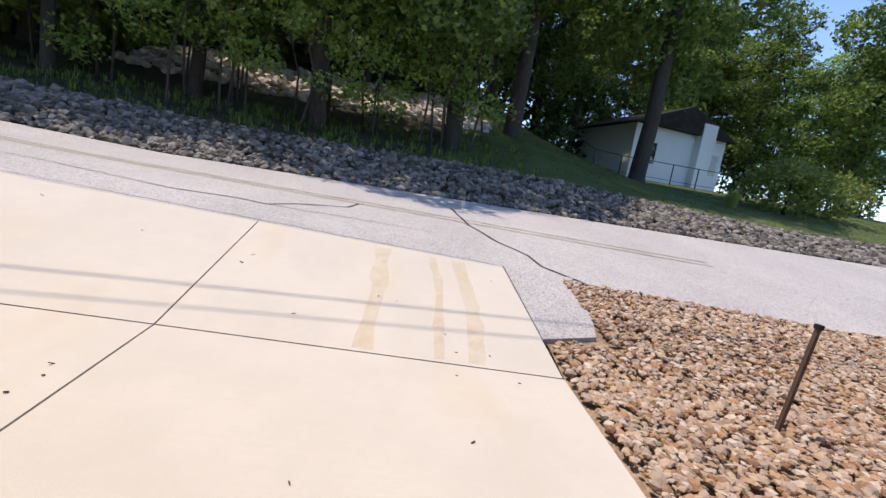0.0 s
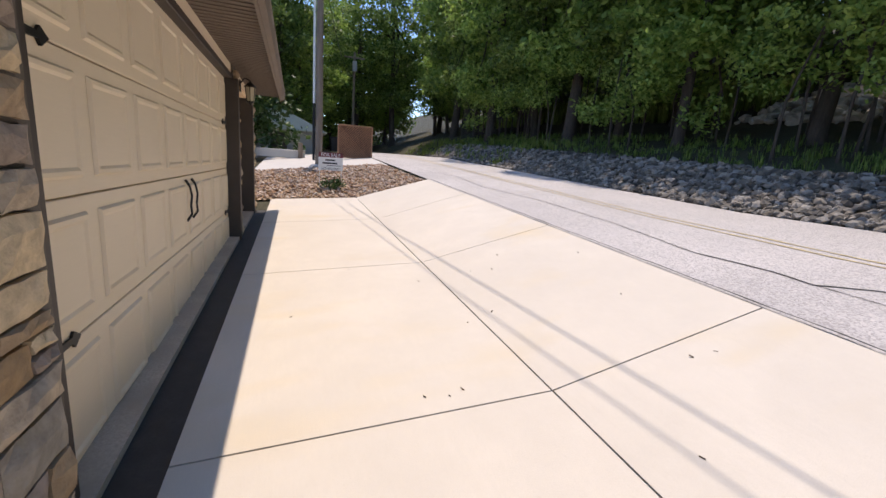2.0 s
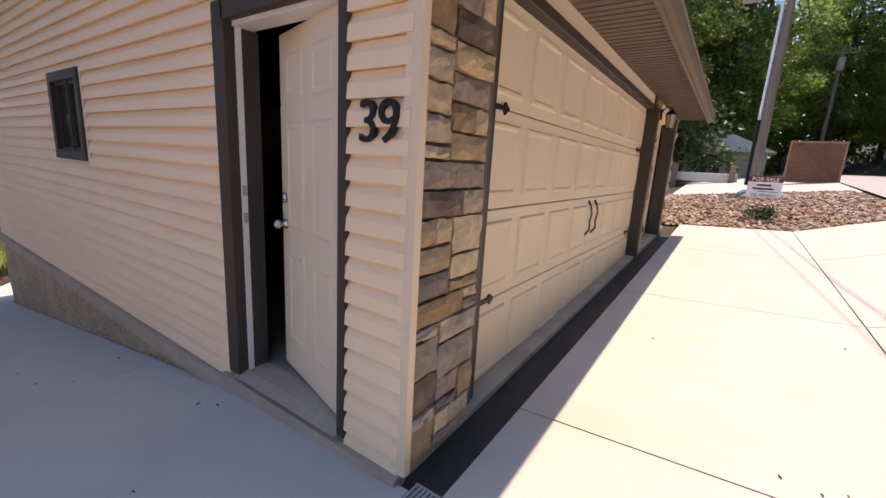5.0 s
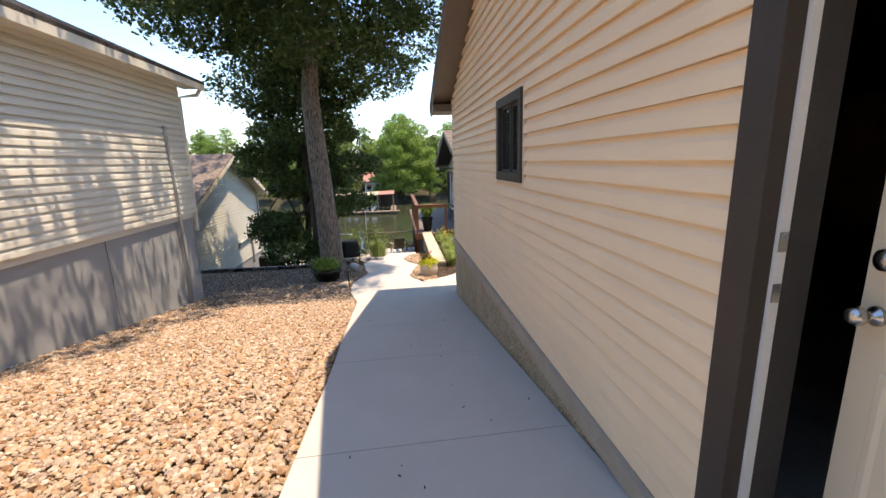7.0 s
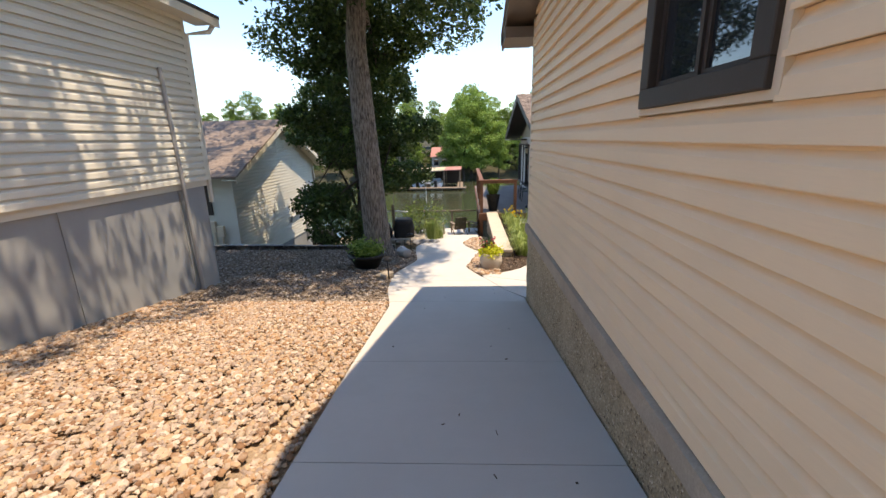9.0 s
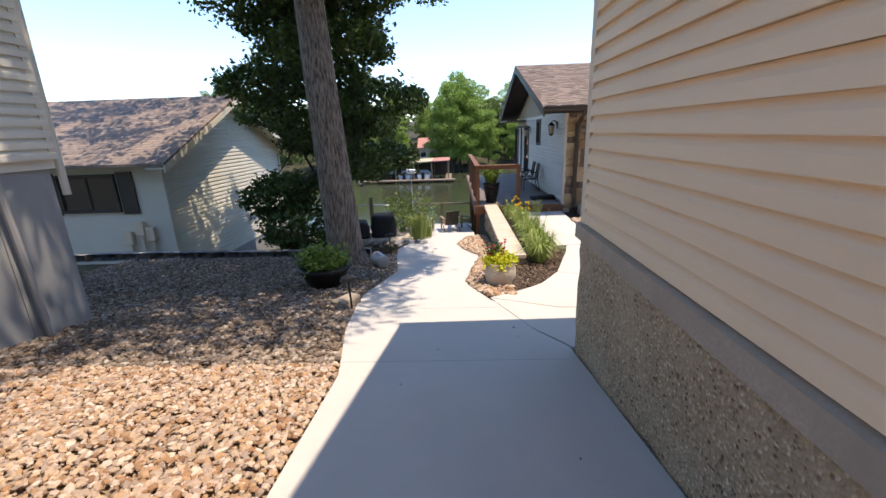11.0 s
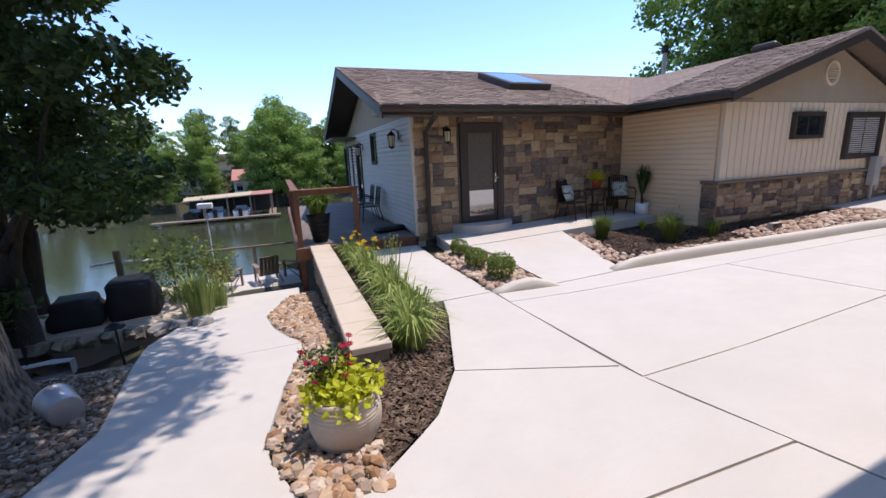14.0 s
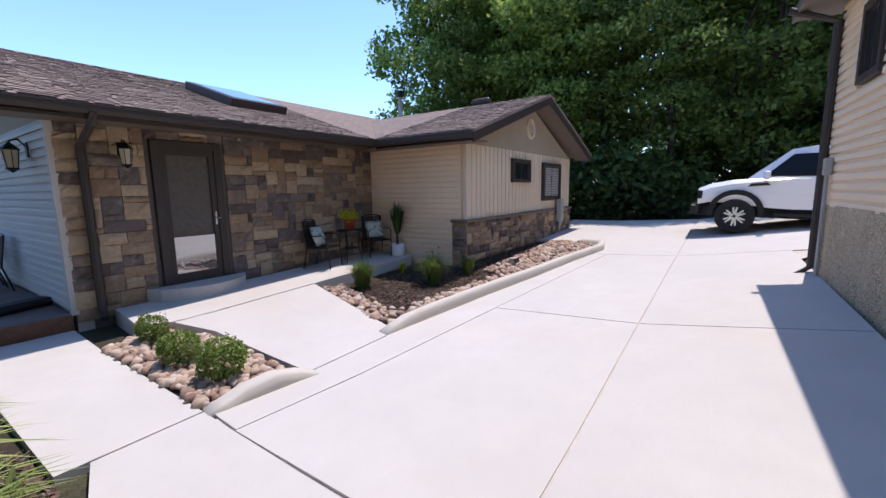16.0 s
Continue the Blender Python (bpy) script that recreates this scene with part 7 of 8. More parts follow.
# ribbed pot with lime foliage and red flowers
pot = thing("planter_pot", "large pale ribbed pot with lime foliage and red flowers on mulch", "plant pot", pose(0.47, -10.2, ground_z(0.5, -10.2) - 0.01) @ Matrix.Scale(0.76, 4))
prof = [(0.02, 0.0), (0.20, 0.0), (0.245, 0.05)]
for i in range(13):
    z = 0.07 + i * 0.03
    r = 0.25 + 0.05 * math.sin(math.pi * min(1, (z - 0.05) / 0.42))
    prof += [(r, z), (r + 0.008, z + 0.012), (r - 0.002, z + 0.026)]
prof += [(0.265, 0.48), (0.24, 0.48), (0.235, 0.40), (0.02, 0.39)]
part("pot", lathe(prof, 40), "pot", pot, "cream ribbed pot", True)
qp = np.random.default_rng(71)
v, f = leaf_cloud(qp, [(0.2 * math.cos(a), 0.2 * math.sin(a), 0.5 + 0.05 * math.sin(3 * a), 0.13, 0.13, 0.1) for a in np.arange(0, 6.28, 0.7)] + [(0, 0, 0.55, 0.16, 0.16, 0.12)], 900, 0.035, 0.1, 0.7, 0.3)
o = new("lime_foliage", raw_mesh("lime_foliage", v, f, "leaf_lime"))
o.parent = pot
o["label"] = "lime green trailing foliage"
v, f = leaf_cloud(qp, [(0.1, -0.15, 0.68, 0.2, 0.2, 0.16)], 380, 0.028, 0.0, 0.4, 0.1)
o = new("green_foliage", raw_mesh("green_foliage", v, f, "leaf_oak"))
o.parent = pot
for i in range(16):
    a, d = qp.uniform(0, 6.28), qp.uniform(0.08, 0.3)
    x, y, z = d * math.cos(a) + 0.05, d * math.sin(a) - 0.1, qp.uniform(0.58, 0.86)
    part("stalk", tube(bmesh.new(), [(x * 0.3, y * 0.3, 0.45), (x, y, z)], 0.003, 4), "leaf_oak", pot)
    part("flower", bloom_mesh(8, 0.034), "petal_red", pot).matrix_basis = pose(x, y, z, qp.uniform(-50, 50), qp.uniform(-50, 50), 0)

# clipped shrubs in river rock
for i, (x, y, s) in enumerate(((-2.33, -14.75, 0.9), (-2.2, -13.75, 1.0), (-2.28, -13.05, 1.12))):
    th = thing("boxwood_shrub", "small round clipped green shrub in river rock", "shrub", pose(x, y, court_z(x, y)) @ Matrix.Scale(s, 4), "shrubs in the rock bed")
    q = np.random.default_rng(80 + i)
    bl = [(0, 0, 0.21, 0.2, 0.2, 0.18)] + [(0.12 * math.cos(a), 0.12 * math.sin(a), 0.22 + 0.04 * q.normal(), 0.08, 0.08, 0.08) for a in np.arange(0, 6.2, 1.0)]
    v, f = leaf_cloud(q, bl, 3600, 0.013, 0, 0.6, 0.7, 0.15)
    o = new("foliage", raw_mesh("foliage", v, f, "leaf_box"))
    o.parent = th
    part("stem", tube(bmesh.new(), [(0, 0, -0.03), (0, 0, 0.15)], [0.02, 0.015], 6), "bark_dark", th)

for x, y, L, n, sd in ((-5.44, -14.4, 0.6, 700, 91), (-6.25, -13.45, 0.64, 700, 92), (-7.2, -13.3, 0.42, 200, 93)):
    th = blade_plant("ornamental_grass", "fine green ornamental grass tuft in dark mulch", "plant", pose(x, y, court_z(x, y)), n, (L * 0.6, L * 1.1), 0.005, "leaf_grass", sd, 0.75, 0.12, "grasses in the mulch bed")
    if sd == 92:
        flower_stems(th, np.random.default_rng(5), 6, 0.6, 0.12, 5, "mulch", 0.02)
th = blade_plant("hosta", "small variegated pale green leafy plant in mulch", "plant", pose(-6.7, -14.55, court_z(-6.7, -14.55)), 34, (0.16, 0.26), 0.035, "leaf_lime", 95, 0.9, 0.03)
tagged(part("boulder", stone_mesh(0.28, 0.16, 0.2, 5), "riprap_pale"), "pale rounded boulder in the planting bed", "boulder").matrix_basis = pose(-8.4, -12.75, court_z(-8.4, -12.75) - 0.02, 0, 0, 0)


# ---- patio furniture before the house ----
def metal_chair(name, label, m, cushion=True):
    th = thing(name, label, "chair", m, "metal patio chairs")
    part("seat", boxm(-0.24, 0.24, -0.24, 0.22, 0.40, 0.425, 0.008), "black", th)
    for sx in (-1, 1):
        part("front_leg", tube(bmesh.new(), [(sx * 0.25, -0.26, 0), (sx * 0.26, -0.22, 0.42), (sx * 0.27, -0.2, 0.62), (sx * 0.27, -0.1, 0.66), (sx * 0.26, 0.2, 0.64)], 0.013, 7), "black", th)
        part("back_leg", tube(bmesh.new(), [(sx * 0.24, 0.32, 0), (sx * 0.24, 0.22, 0.42), (sx * 0.23, 0.3, 0.92)], 0.013, 7), "black", th)
    part("top_rail", tube(bmesh.new(), [(-0.23, 0.3, 0.92), (-0.1, 0.31, 0.955), (0.1, 0.31, 0.955), (0.23, 0.3, 0.92)], 0.013, 7), "black", th)
    for i in range(9):
        x = -0.2 + i * 0.05
        part("back_slat", boxm(x - 0.016, x + 0.016, -0.004, 0.004, 0, 0.5), "black", th).matrix_basis = pose(0, 0.225, 0.43, -9, 0, 0)
    if cushion:
        bm = bmesh.new()
        bmesh.ops.create_grid(bm, x_segments=8, y_segments=8, size=0.2)
        for vv in bm.verts:
            k_ = max(0, 1 - (vv.co.x / 0.2) ** 4) * max(0, 1 - (vv.co.y / 0.2) ** 4)
            vv.co.z = 0.065 * k_
        top = bm.faces[:]
        g = bmesh.ops.duplicate(bm, geom=top)
        for e in g["geom"]:
            if isinstance(e, bmesh.types.BMVert):
                e.co.z *= -1
        bmesh.ops.remove_doubles(bm, verts=bm.verts, dist=0.001)
        bmesh.ops.recalc_face_normals(bm, faces=bm.faces)
        cu = part("cushion", bm, "cushion", None, smooth=True)
        tagged(cu, "square patterned green and white cushion leaning in a patio chair", "cushion")
        cu.matrix_basis = m @ pose(0, 0.1, 0.63, 68, 0, 0)
    return th


PZ = entry_z(-6, -15.6) + 0.006
metal_chair("patio_chair", "black metal slat-back patio chair against the stone wall", pose(-5.75, -15.78, PZ, 0, 0, -158))
metal_chair("patio_chair", "black metal slat-back patio chair beside the small table", pose(-7.2, -15.72, PZ, 0, 0, -205))
tb = thing("side_table", "small round black metal table between the patio chairs", "table", pose(-6.45, -15.75, PZ))
part("tabletop", lathe([(0.01, 0.66), (0.27, 0.66), (0.28, 0.675), (0.27, 0.69), (0.01, 0.69)], 28), "black", tb)
for i in range(3):
    a = i * 2.094 + 0.4
    part("leg", tube(bmesh.new(), [(0.24 * math.cos(a), 0.24 * math.sin(a), 0), (0.16 * math.cos(a), 0.16 * math.sin(a), 0.35), (0.2 * math.cos(a), 0.2 * math.sin(a), 0.665)], 0.012, 6), "black", tb)
part("shelf_ring", lathe([(0.14, 0.3), (0.165, 0.3), (0.165, 0.315), (0.14, 0.315), (0.14, 0.3)], 20), "black", tb)


def potted(name, label, m, prof, potmat, blobs, leaves, size, leafmat, seed):
    th = thing(name, label, "potted plant", m)
    part("pot", lathe(prof, 24), potmat, th, smooth=True)
    v, f = leaf_cloud(np.random.default_rng(seed), blobs, leaves, size, 0.1, 0.55, 0.3)
    o = new("foliage", raw_mesh("foliage", v, f, leafmat))
    o.parent = th
    return th


potted("flower_pot", "red pot of yellow-green flowers on the patio table", pose(-6.45, -15.75, PZ + 0.69), [(0.02, 0), (0.09, 0), (0.125, 0.18), (0.14, 0.18), (0.14, 0.22), (0.12, 0.22), (0.11, 0.17), (0.02, 0.17)], "terracotta", [(0, 0, 0.3, 0.2, 0.2, 0.11), (0.1, 0.05, 0.3, 0.12, 0.12, 0.1)], 420, 0.03, "leaf_lime", 101)
yp = thing("potted_yucca", "tall spiky green plant in a white pot by the tan wall", "potted plant", pose(-7.5, -15.35, PZ))
part("pot", lathe([(0.02, 0), (0.13, 0), (0.16, 0.1), (0.165, 0.3), (0.15, 0.3), (0.145, 0.26), (0.02, 0.26)], 24), "white", yp, "white glazed pot", True)
part("stem", tube(bmesh.new(), [(0, 0, 0.2), (0.01, 0, 0.62)], [0.03, 0.025], 8), "bark_dark", yp)
o = new("foliage", tufts("foliage", [(0, 0, 0.55)], 170, (0.45, 0.85), 0.015, "leaf_oak", np.random.default_rng(102), "", "", 0.05, bend=0.7))
o.parent = yp
# deck furniture
metal_chair("deck_chair", "black metal chair on the deck by the pale siding", pose(-1.55, -19.2, DZ, 0, 0, 90), False)
metal_chair("deck_chair", "black metal chair on the deck beside another", pose(-1.55, -20.0, DZ, 0, 0, 90), False)
fp = thing("potted_fern", "tall dark ribbed pot with arching fern on the deck", "potted plant", pose(0.02, -16.85, DZ))
part("pot", lathe([(0.02, 0), (0.15, 0)] + [(0.15 + 0.10 * i / 12 + 0.012 * (i % 2), 0.6 * i / 12 + 0.01) for i in range(13)] + [(0.22, 0.62), (0.02, 0.56)], 24), "black", fp)
o = new("foliage", tufts("foliage", [(0, 0, 0.58)], 420, (0.4, 0.8), 0.016, "leaf_bright", np.random.default_rng(103), "", "", 0.15, bend=0.95))
o.parent = fp
mt = part("cover", boxm(-0.4, 0.4, -0.15, 0.15, 0, 0.12, 0.05), "fabric_black")
tagged(mt, "crumpled black cover lying on the deck", "cover").matrix_basis = pose(-1.6, -17.2, DZ, 0, 0, 20)

# ---- things in the gravel bed by the oak ----
dp = potted("planter_bowl", "wide dark planter bowl with green ferny foliage on gravel", pose(3.15, -10.35, ground_z(3.15, -10.35)), [(0.02, 0), (0.24, 0), (0.36, 0.24), (0.40, 0.28), (0.40, 0.33), (0.35, 0.33), (0.32, 0.26), (0.02, 0.25)], "black", [(0, 0, 0.42, 0.36, 0.36, 0.16), (0.15, 0.1, 0.5, 0.18, 0.18, 0.12)], 1200, 0.035, "leaf_bright", 111)
pail = thing("metal_pail", "galvanised pail lying on its side by the oak", "pail", pose(2.52, -11.6, ground_z(2.52, -11.6) + 0.12, 90, 0, 35) @ Matrix.Scale(0.8, 4))
part("body", lathe([(0.135, -0.19), (0.14, -0.19), (0.158, 0.19), (0.165, 0.195), (0.165, 0.205), (0.152, 0.2), (0.133, -0.18), (0.01, -0.18)], 28), "galv", pail, smooth=True)
part("bail", tube(bmesh.new(), [(-0.16, 0, 0.17), (-0.12, 0.1, 0.26), (0, 0.15, 0.29), (0.12, 0.1, 0.26), (0.16, 0, 0.17)], 0.004, 5), "black", pail)
for x, y in ((2.42, -9.05), (2.55, -13.0)):
    z = ground_z(x, y)
    pl = thing("path_light", "black metal mushroom path light beside the concrete path", "garden light", pose(x, y, z, 4, 3, 0), "path lights")
    part("stake", tube(bmesh.new(), [(0, 0, -0.1), (0, 0, 0.4)], 0.013, 8), "black", pl)
    part("hood", lathe([(0.015, 0.40), (0.10, 0.39), (0.085, 0.425), (0.04, 0.45), (0.005, 0.455)], 20), "black", pl)
tagged(part("edging_block", boxm(-0.17, 0.17, -0.1, 0.1, -0.05, 0.11, 0.02), "block"), "single grey concrete edging block beside the path", "block").matrix_basis = pose(2.55, -9.3, ground_z(2.55, -9.3), 0, 0, 60)
edge = thing("retaining_edge", "row of grey edging stones along the gravel bed", "edging", kind="structure")
x = 3.0
i = 0
while x < 9.5:
    w = random.Random(i).uniform(0.3, 0.42)
    o = part("stone", stone_mesh(w - 0.012, 0.16, 0.22, 300 + i), "edge_stone", edge)
    o.matrix_basis = pose(x, -12.95 - 0.06 * math.sin(x), ground_z(3, -12.9) - 0.06)
    x += w
    i += 1
terrace = patch("terrace", [(2.3, -14.45), (2.95, -14.7), (3.6, -14.78), (4.7, -14.8), (4.9, -16.3), (2.5, -16.4)], 0.0, "cap_stone", 1.0, 0.5, "flat tan stone terrace under the grills", "terrace", zf=lambda x, y: -2.22)
wall2 = thing("retaining_wall", "low wall of rough tan blocks before the grills", "retaining wall", kind="structure")
for i in range(9):
    o = part("block", stone_mesh(0.27, 0.17, 0.2, 350 + i), "block" if i < 6 else "edge_stone", wall2)
    o.matrix_basis = pose(4.1 - 0.285 * i, -14.56 + 0.012 * i * i * 0.5, -2.29 + 0.012 * i, 0, 0, 176 - 4.5 * max(0, i - 2)) @ pose(-0.27, 0, 0)
davit = thing("davit_post", "grey timber post with thin white cross arms above the lake", "post")
part("post", tube(bmesh.new(), [(3.78, -17.2, -3.6), (3.78, -17.2, -1.40)], [0.07, 0.06], 8), "wood_grey", davit)
part("cross_arm", tube(bmesh.new(), [(4.22, -17.2, -1.65), (3.78, -17.2, -1.61), (3.22, -17.2, -1.65)], 0.025, 6), "white", davit)
for x, y, w, h in ((3.14, -15.6, 0.36, 0.62), (3.85, -15.45, 0.33, 0.45)):
    bm = boxm(-w, w, -0.3, 0.3, 0, h, 0.05)
    bmesh.ops.subdivide_edges(bm, edges=bm.edges[:], cuts=3, use_grid_fill=True)
    for vv in bm.verts:
        vv.co += Vector((noise.noise(vv.co * 3 + Vector((x, 0, 0))), noise.noise(vv.co * 3 + Vector((0, x, 5))), 0.4 * noise.noise(vv.co * 2.5))) * 0.05
        vv.co.x *= 0.82 if vv.co.z > h * 0.6 else 1
    g_ = part("grill_cover", bm, "fabric_black", smooth=True)
    tagged(g_, "barbecue grill under a creased black cover", "grill").matrix_basis = pose(x, y, -2.225, 0, 0, 10)
for x, y, L, n, mat, sd in ((2.12, -14.95, 0.8, 320, "leaf_lily", 121), (1.95, -15.6, 0.6, 160, "leaf_lily", 122), (2.7, -16.2, 0.6, 160, "leaf_grass", 123)):
    blade_plant("tall_grass", "tall green grassy clump by the lower path", "plant", pose(x, y, ground_z(x, y) + 0.05), n, (L * 0.5, L * 1.1), 0.009, mat, sd, 0.55, 0.25)
for x, y, h, sd in ((2.6, -16.0, 1.35, 131), (2.15, -16.2, 1.05, 132), (2.9, -17.4, 1.1, 133)):
    tree("loose green shrub with pale leaves by the lower path", (x, y, ground_z(x, y)), h, 0.02, (0.05, 0), [(0, 0, h * 0.55, 0.5, 0.5, 0.4), (0.3, 0.1, h * 0.85, 0.35, 0.35, 0.3), (-0.3, 0, h * 0.8, 0.3, 0.3, 0.3), (0.1, 0.2, h * 1.1, 0.22, 0.22, 0.3)], 460, 0.04, "bark_dark", "leaf_weed", sd, 6, 0.2, "shrub")

# lower patio by the water
LPZ = -3.25
patio = thing("patio", "pale lower patio slab above the lake", "patio", kind="structure")
part("slab", boxm(-1.5, 3.2, -21.6, -18.2, LPZ - 1.2, LPZ), "court", patio)
for i in range(5):
    part("step", boxm(0.6, 2.0, -15.4 - 0.56 * (i + 1), -15.4 - 0.56 * i, -3.4, -2.28 - 0.18 * i), "court", patio)
rail = thing("railing", "weathered timber rail along the lower patio", "railing")
for x in (-1.3, 0.4, 1.7, 3.0):
    part("post", boxm(x - 0.04, x + 0.04, -21.55, -21.47, LPZ, LPZ + 0.85), "wood_grey", rail)
part("top_rail", boxm(-1.4, 3.1, -21.56, -21.46, LPZ + 0.85, LPZ + 0.9), "wood_grey", rail)


def adirondack(m):
    th = thing("patio_chair", "weathered brown wooden slatted chair on the lower patio", "chair", m, "wooden chairs on the lower patio")
    for i in range(5):
        part("seat_slat", boxm(-0.27, 0.27, -0.25 + i * 0.1, -0.17 + i * 0.1, 0.32 - i * 0.02, 0.34 - i * 0.02), "wood_grey", th)
        part("back_slat", boxm(-0.25 + i * 0.105, -0.16 + i * 0.105, -0.01, 0.01, 0, 0.62), "wood_grey", th).matrix_basis = pose(0, 0.24, 0.26, -22, 0, 0)
    for sx in (-0.3, 0.3):
        part("leg", boxm(sx - 0.02, sx + 0.02, -0.28, -0.2, 0, 0.5), "wood_grey", th)
        part("armrest", boxm(sx - 0.06, sx + 0.06, -0.32, 0.35, 0.5, 0.525), "wood_grey", th)
        part("rear_leg", tube(bmesh.new(), [(sx, -0.1, 0.3), (sx, 0.45, 0.02)], 0.02, 5), "wood_grey", th)
    return th


adirondack(pose(1.35, -20.4, LPZ, 0, 0, 15))
adirondack(pose(2.4, -20.2, LPZ, 0, 0, -20))
adirondack(pose(0.5, -20.7, LPZ, 0, 0, 40))
lp = thing("lamp_post", "thin white pole with a small white box lamp", "lamp post", pose(3.1, -23.2, ground_z(3.1, -23.2)))
part("pole", tube(bmesh.new(), [(0, 0, -0.2), (0, 0, 3.1)], 0.02, 6), "white", lp)
part("lamp_box", boxm(-0.22, 0.22, -0.12, 0.12, 3.1, 3.28, 0.02), "white", lp)

# ---- across the lake ----
SHORE = -9.5
bh = thing("boathouse", "covered boat dock with pale and faded red metal roof", "boathouse", pose(0.6, SHORE, 0))
part("roof", prism([(3.6, -3.25), (11.2, -3.55), (11.2, -3.65), (3.6, -3.35)], "y", -57.5, -50.5), "roof_tin", bh, "pale tan metal roof")
part("roof", prism([(1.2, -3.2), (3.59, -3.25), (3.59, -3.35), (1.2, -3.3)], "y", -57.5, -50.5), "roof_red", bh, "faded red metal roof")
for i in range(26):
    part("roof_rib", prism([(3.7 + i * 0.29, -3.225 - i * 0.0115), (3.76 + i * 0.29, -3.227 - i * 0.0115), (3.76 + i * 0.29, -3.27 - i * 0.0115), (3.7 + i * 0.29, -3.27 - i * 0.0115)], "y", -57.5, -50.5), "roof_tin", bh)
for x in (1.4, 3.6, 6.0, 8.5, 11.0):
    for y in (-50.7, -57.3):
        part("post", boxm(x - 0.08, x + 0.08, y - 0.08, y + 0.08, -6.6, -3.3), "wood_grey", bh)
part("dock_floor", boxm(0.5, 13.5, -50.6, -49.4, -5.75, -5.6), "wood_grey", bh)
for x in (1.4, 6.0, 11.0):
    part("finger_dock", boxm(x - 0.4, x + 0.4, -57.4, -50.6, -5.75, -5.6), "wood_grey", bh)
part("back_wall", boxm(1.3, 11.1, -57.6, -57.5, -5.8, -3.5), "brown", bh)


def boat(m, mat, label):
    th = thing("boat", label, "boat", m)
    bm = bmesh.new()
    rings = []
    for y, w, z0 in ((-2.6, 0.8, 0.0), (-1, 0.95, -0.05), (0.8, 0.9, 0.0), (2.0, 0.55, 0.15), (2.7, 0.05, 0.4)):
        rings.append([bm.verts.new(p) for p in ((-w, y, 0.7), (-w * 0.85, y, z0 + 0.1), (0, y, z0 - 0.1), (w * 0.85, y, z0 + 0.1), (w, y, 0.7))])
    for a, b in zip(rings, rings[1:]):
        for i in range(4):
            bm.faces.new((a[i], a[i + 1], b[i + 1], b[i]))
        bm.faces.new((a[0], b[0], b[4], a[4]))
    bm.faces.new(rings[0][::-1])
    bmesh.ops.recalc_face_normals(bm, faces=bm.faces)
    part("hull", bm, mat, th)
    part("windscreen", prism([(-0.2, 0.7), (0.5, 0.7), (0.1, 1.15), (-0.1, 1.15)], "x", -0.6, 0.6), "glass", th)
    part("outboard_motor", boxm(-0.2, 0.2, -2.95, -2.6, 0.1, 1.1, 0.05), "black", th)
    return th


boat(pose(5.4, SHORE - 53.2, -5.75, 0, 0, 180), "white", "white motor boat under the dock roof")
boat(pose(8.0, SHORE - 53.4, -5.75, 0, 0, 180), "blue_hull", "pale blue motor boat under the dock roof")
boat(pose(10.4, SHORE - 53.4, -5.75, 0, 0, 180), "fabric_black", "dark covered boat under the dock roof")
for x, y, z, w, rm in ((5.0, -80, -2.0, 5, "roof_red"), (2.2, -86, 0.2, 6, "roof_red"), (15.0, -84, -1.3, 6, "shingle"), (-6, -90, 0.7, 7, "shingle")):
    th = thing("house", "brown-roofed house on the far wooded shore", "house")
    part("wall", boxm(x - w * 0.45, x + w * 0.45, y - 3, y + 3, z - 3.0, z), "siding_grey", th)
    part("roof", prism([(y - 3.5, z - 0.1), (y + 3.5, z - 0.1), (y, z + 1.5)], "x", x - w * 0.5, x + w * 0.5), rm, th)
    for dx in (-0.3, 0.0, 0.3):
        part("window", boxm(x + dx * w - 0.4, x + dx * w + 0.4, y + 3.0, y + 3.05, z - 1.6, z - 0.6), "glass", th)
dk2 = part("dock", boxm(-3, 3, -0.8, 0.8, -0.15, 0.0), "roof_tin")
tagged(dk2, "sunlit tan wooden dock on the lake", "dock").matrix_basis = pose(7.5, -29.5, LAKE + 0.45, 0, 0, 20)

# ---- pickup truck ----
TZ = court_z(-12.6, -9.0)
truck = thing("pickup_truck", "white pickup truck with black fender flares parked on the drive", "truck", pose(-13.45, -9.05, TZ + 0.03, 1.5, 0, 180))
# local: y forward from the front axle, x to the side (half width 1.0), z up


def side_loft(sections):
    """Body from cross sections (y, half width, z bottom, z belt, z top, half top)."""
    bm = bmesh.new()
    rings = []
    for y, hw, z0, zb, zt, ht in sections:
        rings.append([bm.verts.new(p) for p in ((-hw * 0.96, y, z0), (-hw, y, z0 + (zb - z0) * 0.5), (-hw * 0.985, y, zb), (-ht, y, zt), (ht, y, zt), (hw * 0.985, y, zb), (hw, y, z0 + (zb - z0) * 0.5), (hw * 0.96, y, z0))])
    for a, b in zip(rings, rings[1:]):
        for i in range(8):
            j = (i + 1) % 8
            bm.faces.new((a[i], a[j], b[j], b[i]))
    bm.faces.new(rings[0][::-1])
    bm.faces.new(rings[-1])
    bmesh.ops.recalc_face_normals(bm, faces=bm.faces)
    return bm


part("body", side_loft([(-4.55, 0.98, 0.62, 1.32, 1.34, 0.96), (-1.05, 0.99, 0.60, 1.28, 1.30, 0.95), (-0.62, 1.0, 0.62, 1.24, 1.28, 0.93), (0.1, 1.0, 0.72, 1.16, 1.26, 0.88), (0.55, 0.97, 0.72, 1.06, 1.16, 0.84), (0.78, 0.92, 0.66, 0.96, 1.05, 0.80)]), "car_white", truck, "white painted body")
